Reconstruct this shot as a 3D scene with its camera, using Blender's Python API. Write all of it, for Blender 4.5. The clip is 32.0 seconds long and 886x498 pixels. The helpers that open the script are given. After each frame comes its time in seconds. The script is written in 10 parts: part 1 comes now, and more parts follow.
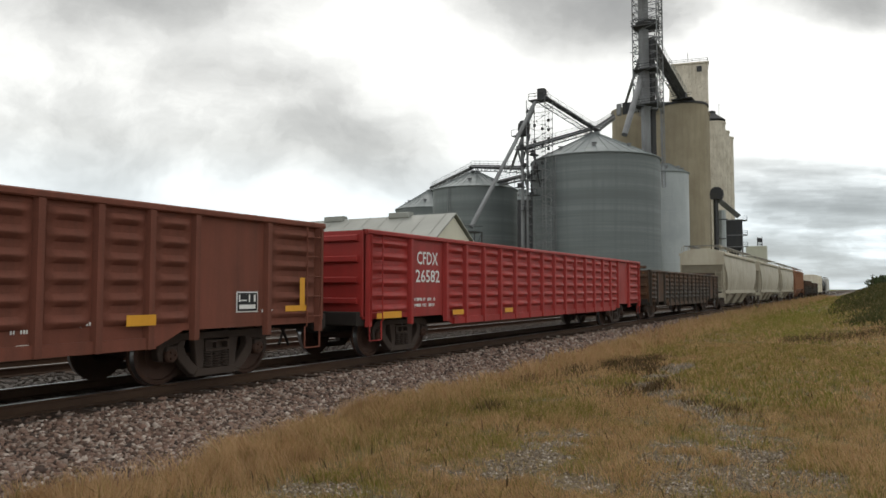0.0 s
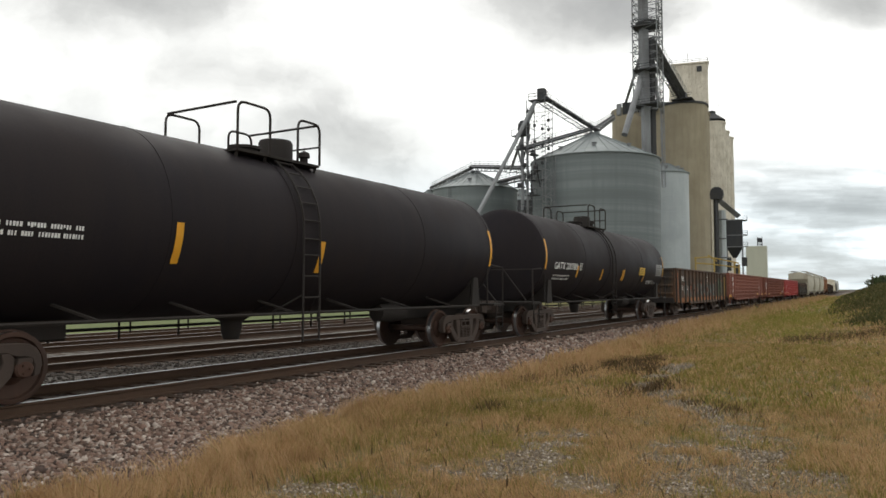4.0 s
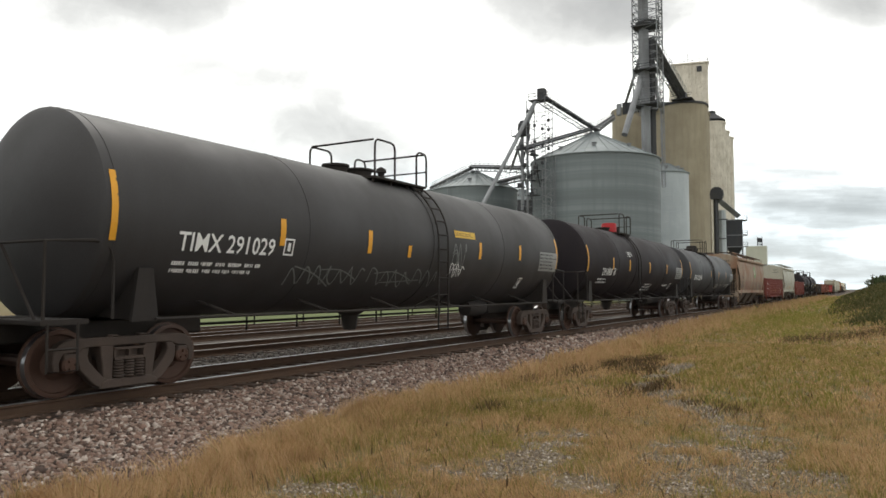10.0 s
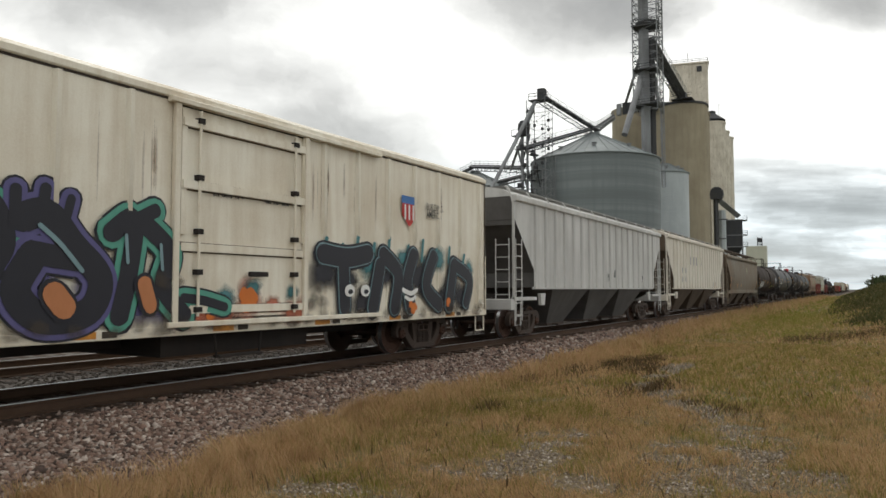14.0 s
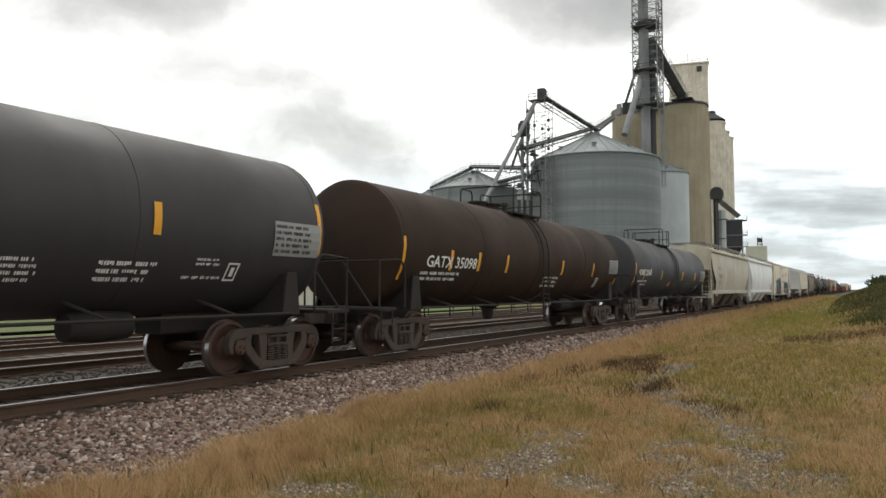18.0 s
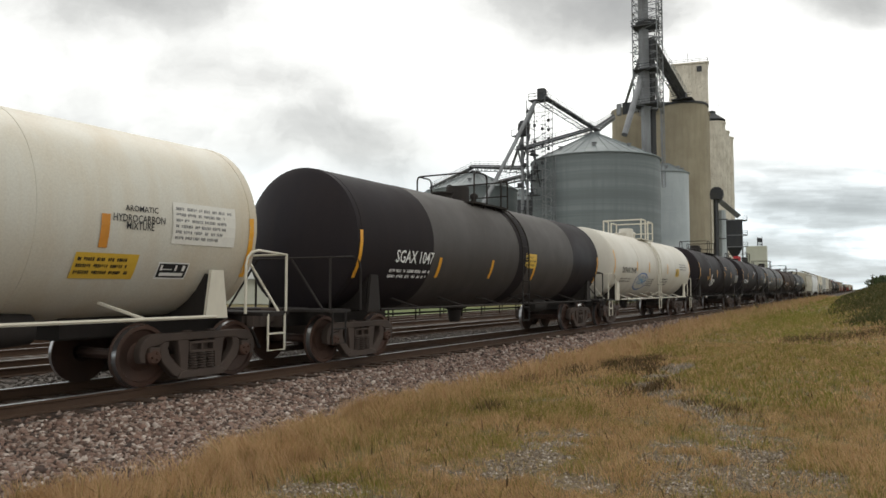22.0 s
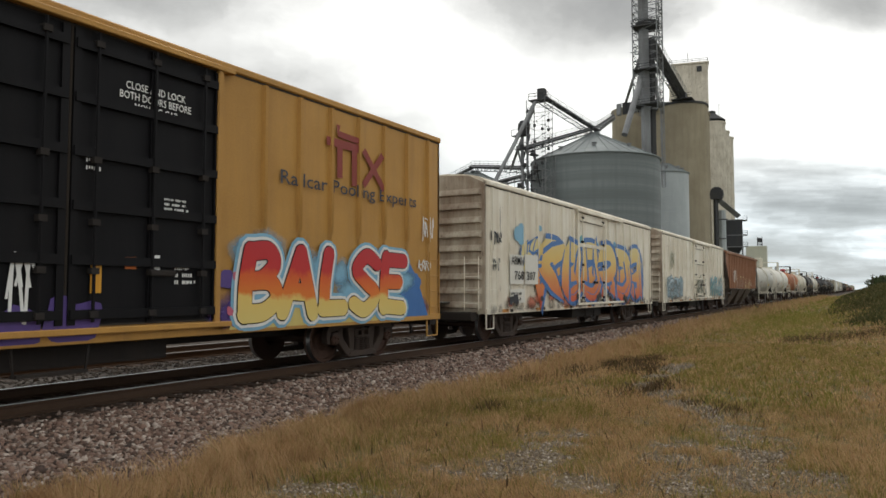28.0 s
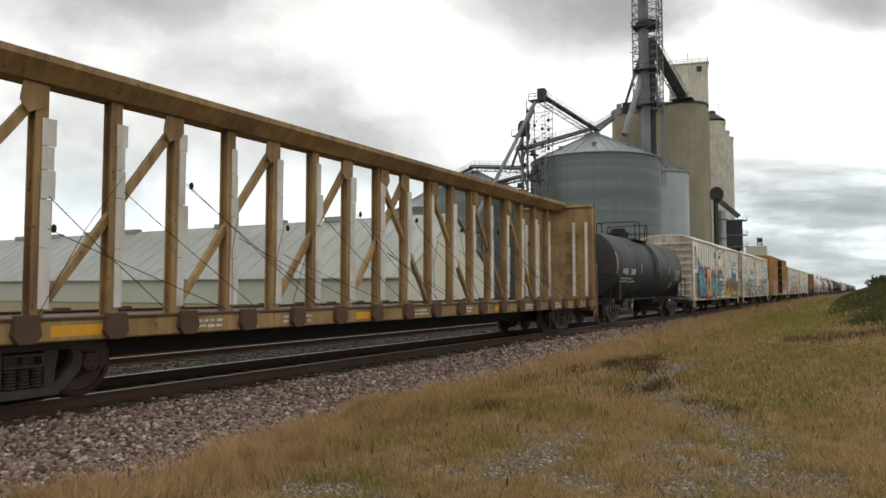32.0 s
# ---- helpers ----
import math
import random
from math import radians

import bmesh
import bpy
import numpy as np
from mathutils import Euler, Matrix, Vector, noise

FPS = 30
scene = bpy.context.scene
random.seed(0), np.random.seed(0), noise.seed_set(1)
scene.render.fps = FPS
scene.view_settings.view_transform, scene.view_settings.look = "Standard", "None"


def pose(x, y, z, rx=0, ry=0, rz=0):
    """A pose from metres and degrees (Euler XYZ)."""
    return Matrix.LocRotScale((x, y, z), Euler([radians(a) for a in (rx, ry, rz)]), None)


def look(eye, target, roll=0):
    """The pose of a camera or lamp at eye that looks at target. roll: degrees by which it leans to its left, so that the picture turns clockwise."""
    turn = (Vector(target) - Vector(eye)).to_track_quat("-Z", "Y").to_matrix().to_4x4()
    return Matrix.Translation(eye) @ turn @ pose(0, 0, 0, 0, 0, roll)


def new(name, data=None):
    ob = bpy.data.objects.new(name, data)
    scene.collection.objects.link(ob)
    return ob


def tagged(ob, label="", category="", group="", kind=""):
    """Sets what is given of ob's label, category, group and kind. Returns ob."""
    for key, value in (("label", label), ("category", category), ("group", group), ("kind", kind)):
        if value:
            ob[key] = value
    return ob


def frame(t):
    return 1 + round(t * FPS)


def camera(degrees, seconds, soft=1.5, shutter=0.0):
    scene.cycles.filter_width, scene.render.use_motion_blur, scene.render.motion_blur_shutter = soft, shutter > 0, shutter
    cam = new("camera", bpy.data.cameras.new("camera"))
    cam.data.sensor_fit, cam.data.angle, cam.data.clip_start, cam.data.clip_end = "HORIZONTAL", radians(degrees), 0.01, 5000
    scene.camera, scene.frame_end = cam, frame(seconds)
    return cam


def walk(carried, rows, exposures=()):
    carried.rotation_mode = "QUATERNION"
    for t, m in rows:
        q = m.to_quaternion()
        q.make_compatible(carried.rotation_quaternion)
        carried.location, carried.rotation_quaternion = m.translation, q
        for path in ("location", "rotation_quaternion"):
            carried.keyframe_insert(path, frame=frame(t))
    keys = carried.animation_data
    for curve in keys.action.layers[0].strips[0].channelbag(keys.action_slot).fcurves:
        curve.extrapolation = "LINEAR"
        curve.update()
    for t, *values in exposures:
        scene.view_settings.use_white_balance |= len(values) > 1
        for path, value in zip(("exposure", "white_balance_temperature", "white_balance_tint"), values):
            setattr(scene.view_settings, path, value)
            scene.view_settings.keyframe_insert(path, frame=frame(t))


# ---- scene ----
SPEED = 21.8            # metres a second, along +Y
TRACK = -10.1           # centre line of the near track; z = 0 is the top of its rails
PITCH, YAW = 3.175, 30.196

cam = camera(62.975, 32.0, soft=1.6)
CAM_POSE = pose(0, 0, 1.45, 90 + PITCH, 0, YAW)
walk(cam, [(0, CAM_POSE), (32, CAM_POSE)], exposures=[(0, -0.45), (2, -0.42), (3, -0.22), (6, -0.3), (7, -0.42), (8, -0.08), (9, -0.15), (10, -0.02), (11, -0.12), (12, -0.02), (14, -0.38), (17, -0.2), (18, -0.12), (20, -0.1), (21, -0.32), (22, -0.22), (23, -0.5), (24, -0.5), (25, -0.5), (28, -0.42), (29, -0.28), (30, -0.43), (31, -0.31), (32, -0.42)])

# ---- sky and sun: a bright broken overcast ----
world = bpy.data.worlds.new("overcast")
scene.world = world
world.use_nodes = True
wn, wl = world.node_tree.nodes, world.node_tree.links
wn.clear()
w_out = wn.new("ShaderNodeOutputWorld")
w_bg = wn.new("ShaderNodeBackground")
w_sky = wn.new("ShaderNodeTexSky")
w_sky.sky_type, w_sky.sun_disc = "NISHITA", False
w_sky.sun_elevation, w_sky.sun_rotation = radians(52), radians(-35)
w_co = wn.new("ShaderNodeTexCoord")
w_sep = wn.new("ShaderNodeSeparateXYZ")
wl.new(w_co.outputs["Generated"], w_sep.inputs[0])


def w_math(op, a, b):
    n = wn.new("ShaderNodeMath")
    n.operation = op
    for i, x in enumerate((a, b)):
        if isinstance(x, (int, float)):
            n.inputs[i].default_value = x
        else:
            wl.new(x, n.inputs[i])
    return n.outputs[0]


def w_noise(vec, scale, detail, rough):
    n = wn.new("ShaderNodeTexNoise")
    n.inputs["Scale"].default_value = scale
    n.inputs["Detail"].default_value = detail
    n.inputs["Roughness"].default_value = rough
    wl.new(vec, n.inputs["Vector"])
    return n.outputs["Fac"]


def w_ramp(fac, stops):
    n = wn.new("ShaderNodeValToRGB")
    els = n.color_ramp.elements
    while len(els) < len(stops):
        els.new(0.5)
    for e, (p, c) in zip(els, stops):
        e.position, e.color = p, (*c, 1)
    wl.new(fac, n.inputs[0])
    return n.outputs[0]


# a flat cloud deck seen in perspective: direction over height
w_h = w_math("ADD", w_math("MAXIMUM", w_sep.outputs[2], 0.0), 0.14)
w_vec = wn.new("ShaderNodeCombineXYZ")
wl.new(w_math("DIVIDE", w_sep.outputs[0], w_h), w_vec.inputs[0])
wl.new(w_math("DIVIDE", w_sep.outputs[1], w_h), w_vec.inputs[1])
w_map = wn.new("ShaderNodeMapping")
w_map.inputs["Location"].default_value = (3.1, 0.4, 1.7)
wl.new(w_vec.outputs[0], w_map.inputs[0])
w_n1 = w_noise(w_map.outputs[0], 0.75, 9.0, 0.55)
w_n2 = w_noise(w_co.outputs["Generated"], 5.5, 8.0, 0.55)
w_n3 = w_noise(w_co.outputs["Generated"], 3.0, 6.0, 0.5)


def w_dot(v):
    n = wn.new("ShaderNodeVectorMath")
    n.operation = "DOT_PRODUCT"
    n.inputs[1].default_value = v
    wl.new(w_co.outputs["Generated"], n.inputs[0])
    return n.outputs["Value"]


# bearing and height of a direction, on the camera's image plane
sp, cp, sy, cy_ = math.sin(radians(PITCH)), math.cos(radians(PITCH)), math.sin(radians(YAW)), math.cos(radians(YAW))
w_front = w_dot((-sy * cp, cy_ * cp, sp))
w_f = w_math("MAXIMUM", w_front, 0.05)
w_bx = w_math("ADD", w_math("DIVIDE", w_dot((cy_, sy, 0)), w_f), w_math("MULTIPLY", w_math("SUBTRACT", w_n2, 0.5), 0.22))
w_by = w_math("ADD", w_math("DIVIDE", w_dot((sy * sp, -cy_ * sp, cp)), w_f), w_math("MULTIPLY", w_math("SUBTRACT", w_n3, 0.5), 0.16))


def w_plane(sx, sy, ox):
    """A point of that plane, stretched: broad clouds overhead, flat bands low down."""
    n = wn.new("ShaderNodeCombineXYZ")
    wl.new(w_math("MULTIPLY", w_bx, sx), n.inputs[0])
    wl.new(w_math("MULTIPLY", w_by, sy), n.inputs[1])
    n.inputs[2].default_value = ox
    return n.outputs[0]


def w_soft(x, a, b):
    n = wn.new("ShaderNodeMapRange")
    n.interpolation_type = "SMOOTHSTEP"
    n.inputs["From Min"].default_value, n.inputs["From Max"].default_value = a, b
    wl.new(x, n.inputs["Value"])
    return n.outputs[0]


w_puff = w_noise(w_plane(4.2, 7.0, 2.3), 1.0, 9.0, 0.58)
w_tuft = w_noise(w_plane(13.0, 19.0, 5.1), 1.0, 7.0, 0.6)
w_level = wn.new("ShaderNodeCombineXYZ")
wl.new(w_math("MULTIPLY", w_bx, 4.0), w_level.inputs[0])
wl.new(w_math("MULTIPLY", w_math("DIVIDE", w_dot((sy * sp, -cy_ * sp, cp)), w_f), 26.0), w_level.inputs[1])
w_band = w_noise(w_level.outputs[0], 1.0, 7.0, 0.58)
# the grey bellies of the clouds over the elevator, placed to fit the camera's view: bearing, height, half-width,
# half-height, depth
CLOUDS = ((-0.43, 0.355, 0.20, 0.052, 0.56), (-0.56, 0.20, 0.18, 0.09, 0.21), (-0.24, 0.235, 0.14, 0.050, 0.27), (-0.12, 0.165, 0.14, 0.050, 0.31), (-0.40, 0.13, 0.24, 0.06, 0.22), (0.17, 0.35, 0.14, 0.055, 0.66), (0.28, 0.33, 0.07, 0.035, 0.40),
          (0.58, 0.350, 0.09, 0.050, 0.66), (0.45, 0.20, 0.12, 0.03, 0.05), (0.55, 0.045, 0.22, 0.055, 0.30), (0.58, -0.03, 0.30, 0.035, 0.26), (-0.02, 0.11, 0.13, 0.05, 0.24))
w_grey = None
for bx, by, ax, ay, deep in CLOUDS:
    dx = w_math("POWER", w_math("ABSOLUTE", w_math("DIVIDE", w_math("SUBTRACT", w_bx, bx), ax), 0.0), 2.0)
    dy = w_math("POWER", w_math("ABSOLUTE", w_math("DIVIDE", w_math("SUBTRACT", w_by, by), ay), 0.0), 2.0)
    one = w_math("MULTIPLY", w_math("POWER", 2.718, w_math("MULTIPLY", w_math("ADD", dx, dy), -1.0)), deep)
    w_grey = one if w_grey is None else w_math("ADD", w_grey, one)
w_ahead = w_math("MINIMUM", w_math("MULTIPLY", w_math("MAXIMUM", w_math("SUBTRACT", w_front, 0.45), 0.0), 4.0), 1.0)
w_lump = w_math("ADD", w_math("MULTIPLY", w_math("SUBTRACT", w_puff, 0.5), 1.05), w_math("MULTIPLY", w_math("SUBTRACT", w_tuft, 0.5), 0.42))
w_low = w_math("SUBTRACT", 1.0, w_soft(w_by, 0.06, 0.15))
w_flat = w_math("MULTIPLY", w_math("MULTIPLY", w_math("SUBTRACT", w_band, 0.46), 2.0), w_math("MULTIPLY", w_low, w_soft(w_bx, 0.15, 0.45)))
w_mass = w_math("ADD", w_math("ADD", w_grey, w_flat), w_math("MULTIPLY", w_lump, w_math("MINIMUM", w_math("ADD", w_math("MULTIPLY", w_grey, 2.0), 0.22), 1.0)))
w_ahead_n = w_math("MULTIPLY", w_math("MAXIMUM", w_mass, 0.0), w_ahead)
w_rest = w_math("MULTIPLY", w_math("SUBTRACT", 1.0, w_ahead), w_math("MAXIMUM", w_math("MULTIPLY", w_math("SUBTRACT", w_n1, 0.47), 3.0), 0.0))
w_fac = w_math("ADD", w_ahead_n, w_rest)
w_cloud = w_ramp(w_fac, [(0.05, (1.50, 1.495, 1.42)), (0.19, (1.12, 1.115, 1.06)), (0.38, (0.82, 0.815, 0.77)), (0.66, (0.60, 0.595, 0.56)), (1.0, (0.46, 0.457, 0.432))])
w_haze = wn.new("ShaderNodeMixRGB")
w_haze.blend_type = "MULTIPLY"
w_haze.inputs[0].default_value = 1.0
wl.new(w_cloud, w_haze.inputs[1])
wl.new(w_ramp(w_sep.outputs[2], [(0.0, (0.85, 0.945, 1.04)), (0.10, (0.88, 0.955, 1.03)), (0.19, (0.985, 0.995, 1.0)), (0.26, (1.0, 1.0, 1.0))]), w_haze.inputs[2])
w_mixsky = wn.new("ShaderNodeMixRGB")
w_mixsky.blend_type = "ADD"
w_mixsky.inputs[0].default_value = 0.012
wl.new(w_haze.outputs[0], w_mixsky.inputs[1])
wl.new(w_sky.outputs[0], w_mixsky.inputs[2])
wl.new(w_mixsky.outputs[0], w_bg.inputs["Color"])
w_bg.inputs["Strength"].default_value = 1.0
wl.new(w_bg.outputs[0], w_out.inputs["Surface"])

sun = new("sun", bpy.data.lights.new("sun", "SUN"))
sun.data.energy, sun.data.angle, sun.data.color = 0.8, radians(25), (1.0, 0.95, 0.88)
sun.matrix_basis = look((-30, 40, 64), (0, 0, 0))

# ---- materials ----


class Nodes:
    def __init__(self, name):
        self.mat = bpy.data.materials.new(name)
        self.mat.use_nodes = True
        self.n, self.l = self.mat.node_tree.nodes, self.mat.node_tree.links
        self.b = self.n["Principled BSDF"]
        self.co = self.n.new("ShaderNodeTexCoord")
        self.gloss = 0.3

    def noise(self, scale, stretch=(1, 1, 1), detail=5.0, rough=0.6, seed=0.0):
        m = self.n.new("ShaderNodeMapping")
        m.inputs["Scale"].default_value = stretch
        m.inputs["Location"].default_value = (seed, seed * 1.7, seed * 0.6)
        self.l.new(self.co.outputs["Object"], m.inputs[0])
        t = self.n.new("ShaderNodeTexNoise")
        t.inputs["Scale"].default_value, t.inputs["Detail"].default_value, t.inputs["Roughness"].default_value = scale, detail, rough
        self.l.new(m.outputs[0], t.inputs["Vector"])
        return t.outputs["Fac"]

    def ramp(self, fac, stops):
        r = self.n.new("ShaderNodeValToRGB")
        els = r.color_ramp.elements
        while len(els) < len(stops):
            els.new(0.5)
        for e, (p, c) in zip(els, stops):
            e.position, e.color = p, (*c, 1)
        self.l.new(fac, r.inputs[0])
        return r.outputs[0]

    def mix(self, fac, a, b, mode="MIX"):
        m = self.n.new("ShaderNodeMixRGB")
        m.blend_type = mode
        for i, x in zip((0, 1, 2), (fac, a, b)):
            if isinstance(x, (int, float)):
                m.inputs[i].default_value = x
            elif isinstance(x, tuple):
                m.inputs[i].default_value = (*x, 1)
            else:
                self.l.new(x, m.inputs[i])
        return m.outputs[0]

    def bump(self, fac, strength, dist):
        b = self.n.new("ShaderNodeBump")
        b.inputs["Strength"].default_value, b.inputs["Distance"].default_value = strength, dist
        self.l.new(fac, b.inputs["Height"])
        self.l.new(b.outputs[0], self.b.inputs["Normal"])

    def done(self, colour, rough, metal=0.0):
        for key, x in (("Base Color", colour), ("Roughness", rough), ("Metallic", metal)):
            if isinstance(x, (int, float)):
                self.b.inputs[key].default_value = x
            elif isinstance(x, tuple):
                self.b.inputs[key].default_value = (*x, 1)
            else:
                self.l.new(x, self.b.inputs[key])
        self.b.inputs["Specular IOR Level"].default_value = self.gloss
        return self.mat


def weathered(name, base, dirt, amount=0.5, streak=0.6, rough=0.6, metal=0.0, seed=0.0, bump=0.15, scale=1.0, spots=None, spot_at=0.62):
    """Paint with grime in clouds, runs down the sheet and fine grain."""
    k = Nodes(name)
    runs = k.noise(2.2 * scale, (1, 1.6, 0.12), 6, 0.65, seed)
    cloud = k.noise(0.55 * scale, (1, 1, 1), 5, 0.6, seed + 3)
    grain = k.noise(38, (1, 1, 1), 4, 0.6, seed + 5)
    c = k.mix(k.ramp(runs, [(0.42, (0, 0, 0)), (0.72, (streak,) * 3)]), base, dirt)
    c = k.mix(k.ramp(cloud, [(0.40, (0, 0, 0)), (0.70, (amount,) * 3)]), c, dirt)
    if spots:
        sp = k.noise(5.5 * scale, (1, 1, 0.55), 8, 0.7, seed + 9)
        c = k.mix(k.ramp(sp, [(spot_at, (0, 0, 0)), (spot_at + 0.06, (0.85,) * 3)]), c, spots)
    c = k.mix(0.25, c, k.ramp(grain, [(0.3, (0.35,) * 3), (0.7, (0.65,) * 3)]), "OVERLAY")
    k.bump(grain, bump, 0.01)
    return k.done(c, k.ramp(cloud, [(0.3, (rough - 0.08,) * 3), (0.7, (rough + 0.15,) * 3)]), metal)


def plain(name, colour, rough=0.6, metal=0.0, vary=0.25, scale=6.0):
    k = Nodes(name)
    n = k.noise(scale, (1, 1, 0.5), 6, 0.65)
    dark = tuple(x * (1 - vary) for x in colour)
    return k.done(k.mix(n, colour, dark), rough, metal)


M_STEEL = weathered("truck_steel", (0.054, 0.041, 0.035), (0.105, 0.074, 0.058), 0.6, 0.3, 0.75, 0.2, 1)
M_WHEEL = weathered("wheel_steel", (0.055, 0.035, 0.028), (0.12, 0.058, 0.038), 0.5, 0.3, 0.6, 0.4, 2)
M_TREAD = plain("wheel_tread", (0.42, 0.42, 0.43), 0.28, 0.9)
M_UNDER = weathered("underframe_grime", (0.019, 0.016, 0.015), (0.036, 0.029, 0.024), 0.6, 0.4, 0.85, 0.0, 3)
# grime of gaskets and sills; also the colour of the eave's shadow strip
M_GRIME_SHADE = plain("grime_and_shade", (0.060, 0.048, 0.038), 0.85, 0, 0.4, 3)
# dirt of the seams; also colours the shade lines along door braces
M_SEAM_SHADE = plain("seam_dirt_and_shade", (0.125, 0.095, 0.065), 0.8, 0, 0.5, 2)
M_WHITE = plain("white_stencil", (0.78, 0.78, 0.76), 0.6, 0, 0.18, 9)
M_YELLOW = plain("yellow_reflector", (0.75, 0.36, 0.03), 0.45, 0, 0.3, 9)
M_DARKMARK = plain("black_stencil", (0.02, 0.02, 0.022), 0.6)
M_ORANGE = plain("orange_placard", (0.7, 0.2, 0.05), 0.5)
M_RED = weathered("red_paint", (0.36, 0.014, 0.018), (0.16, 0.012, 0.012), 0.4, 0.3, 0.5, 0, 4)
M_GRATE = plain("galvanised_grating", (0.22, 0.215, 0.20), 0.6, 0.4)
M_RAILTOP = plain("rail_head_steel", (0.40, 0.40, 0.42), 0.34, 0.9)
M_RAILDULL = plain("dull_rail_head", (0.20, 0.185, 0.175), 0.5, 0.7)
M_RAILSIDE = weathered("rail_rust", (0.060, 0.036, 0.024), (0.10, 0.058, 0.036), 0.5, 0.2, 0.85, 0.1, 6)
M_TIE = weathered("tie_wood", (0.040, 0.025, 0.017), (0.085, 0.050, 0.030), 0.6, 0.2, 0.9, 0, 7, 0.5, 3)

# ---- mesh helpers ----
class G:
    """Vertices and faces of one mesh."""

    def __init__(self):
        self.v, self.f, self.mi = [], [], []

    def add(self, vs, fs, mi=0):
        o = len(self.v)
        self.v += [tuple(p) for p in vs]
        self.f += [tuple(i + o for i in q) for q in fs]
        self.mi += [mi] * len(fs)
        return self

    def box(self, x0, x1, y0, y1, z0, z1, mi=0, c=0.0):
        """An axis-aligned box; c chamfers its edges along the longest way."""
        if c:
            ext = [("x", x1 - x0), ("y", y1 - y0), ("z", z1 - z0)]
            ax = max(ext, key=lambda e: e[1])[0]
            def ring(a0, a1, b0, b1):
                return [(a0 + c, b0), (a1 - c, b0), (a1, b0 + c), (a1, b1 - c), (a1 - c, b1), (a0 + c, b1), (a0, b1 - c), (a0, b0 + c)]
            if ax == "y":
                return self.prism(ring(x0, x1, z0, z1), y0, y1, "y", mi)
            if ax == "x":
                return self.prism(ring(y0, y1, z0, z1), x0, x1, "x", mi)
            return self.prism(ring(x0, x1, y0, y1), z0, z1, "z", mi)
        vs = [(x, y, z) for x in (x0, x1) for y in (y0, y1) for z in (z0, z1)]
        return self.add(vs, [(0, 1, 3, 2), (4, 6, 7, 5), (0, 4, 5, 1), (2, 3, 7, 6), (0, 2, 6, 4), (1, 5, 7, 3)], mi)

    def prism(self, prof, a, b, axis="y", mi=0):
        """A closed outline, extruded from a to b. For axis y the outline is (x, z), for x (y, z), for z (x, y)."""
        put = {"y": lambda p, s: (p[0], s, p[1]), "x": lambda p, s: (s, p[0], p[1]), "z": lambda p, s: (p[0], p[1], s)}[axis]
        n = len(prof)
        vs = [put(p, a) for p in prof] + [put(p, b) for p in prof]
        fs = [(i, (i + 1) % n, n + (i + 1) % n, n + i) for i in range(n)]
        fs += [tuple(range(n - 1, -1, -1)), tuple(range(n, 2 * n))]
        return self.add(vs, fs, mi)

    def tube(self, pts, r, seg=6, mi=0, cap=True):
        """A round bar along the points; r may be a list."""
        pts = [Vector(p) for p in pts]
        rs = r if isinstance(r, (list, tuple)) else [r] * len(pts)
        vs, fs = [], []
        side = None
        for i, p in enumerate(pts):
            d = (pts[min(i + 1, len(pts) - 1)] - pts[max(i - 1, 0)]).normalized()
            if side is None:
                side = d.cross(Vector((0, 0, 1)) if abs(d.z) < 0.9 else Vector((1, 0, 0))).normalized()
            else:
                side = (side - d * side.dot(d)).normalized()
            up = d.cross(side)
            for k in range(seg):
                a = 2 * math.pi * k / seg
                vs.append(p + (side * math.cos(a) + up * math.sin(a)) * rs[i])
        for i in range(len(pts) - 1):
            for k in range(seg):
                fs.append((i * seg + k, i * seg + (k + 1) % seg, (i + 1) * seg + (k + 1) % seg, (i + 1) * seg + k))
        if cap:
            fs += [tuple(range(seg - 1, -1, -1)), tuple(range((len(pts) - 1) * seg, len(pts) * seg))]
        return self.add(vs, fs, mi)

    def lathe(self, prof, centre, axis="z", seg=24, mi=0, arc=None):
        """A turned body: prof is (radius, height along the axis) from one end to the other."""
        vs, fs = [], []
        n = len(prof)
        cx, cy, cz = centre
        for k in range(seg):
            a = 2 * math.pi * k / seg
            c, s = math.cos(a), math.sin(a)
            for r, h in prof:
                vs.append({"z": (cx + r * c, cy + r * s, cz + h), "y": (cx + r * c, cy + h, cz + r * s), "x": (cx + h, cy + r * c, cz + r * s)}[axis])
        for k in range(seg):
            for i in range(n - 1):
                a, b = k * n + i, ((k + 1) % seg) * n + i
                fs.append((a, b, b + 1, a + 1))
        return self.add(vs, fs, mi)

    def mesh(self, name, mats, smooth=35):
        me = bpy.data.meshes.new(name)
        me.from_pydata(self.v, [], self.f)
        for m in mats:
            me.materials.append(m)
        if any(self.mi):
            me.polygons.foreach_set("material_index", self.mi)
        bm = bmesh.new()
        bm.from_mesh(me)
        bmesh.ops.recalc_face_normals(bm, faces=bm.faces)
        bm.to_mesh(me)
        bm.free()
        if smooth:
            me.polygons.foreach_set("use_smooth", [True] * len(me.polygons))
            me.set_sharp_from_angle(angle=radians(smooth))
        me.update()
        return me


def part(name, g, mats, parent=None, label="", at=None, smooth=35):
    """Link g (a G or a mesh) as one object under parent."""
    mats = mats if isinstance(mats, (list, tuple)) else [mats]
    me = g.mesh(name, mats, smooth) if isinstance(g, G) else g
    ob = new(name, me)
    if parent:
        ob.parent = parent
    if at is not None:
        ob.matrix_basis = at
    if label:
        ob["label"] = label
    return ob


def holder(name, at, label="", category="", group="", kind=""):
    ob = new(name)
    ob.empty_display_size = 0.3
    ob.matrix_basis = at
    return tagged(ob, label, category, group, kind)


GLYPHS = {}


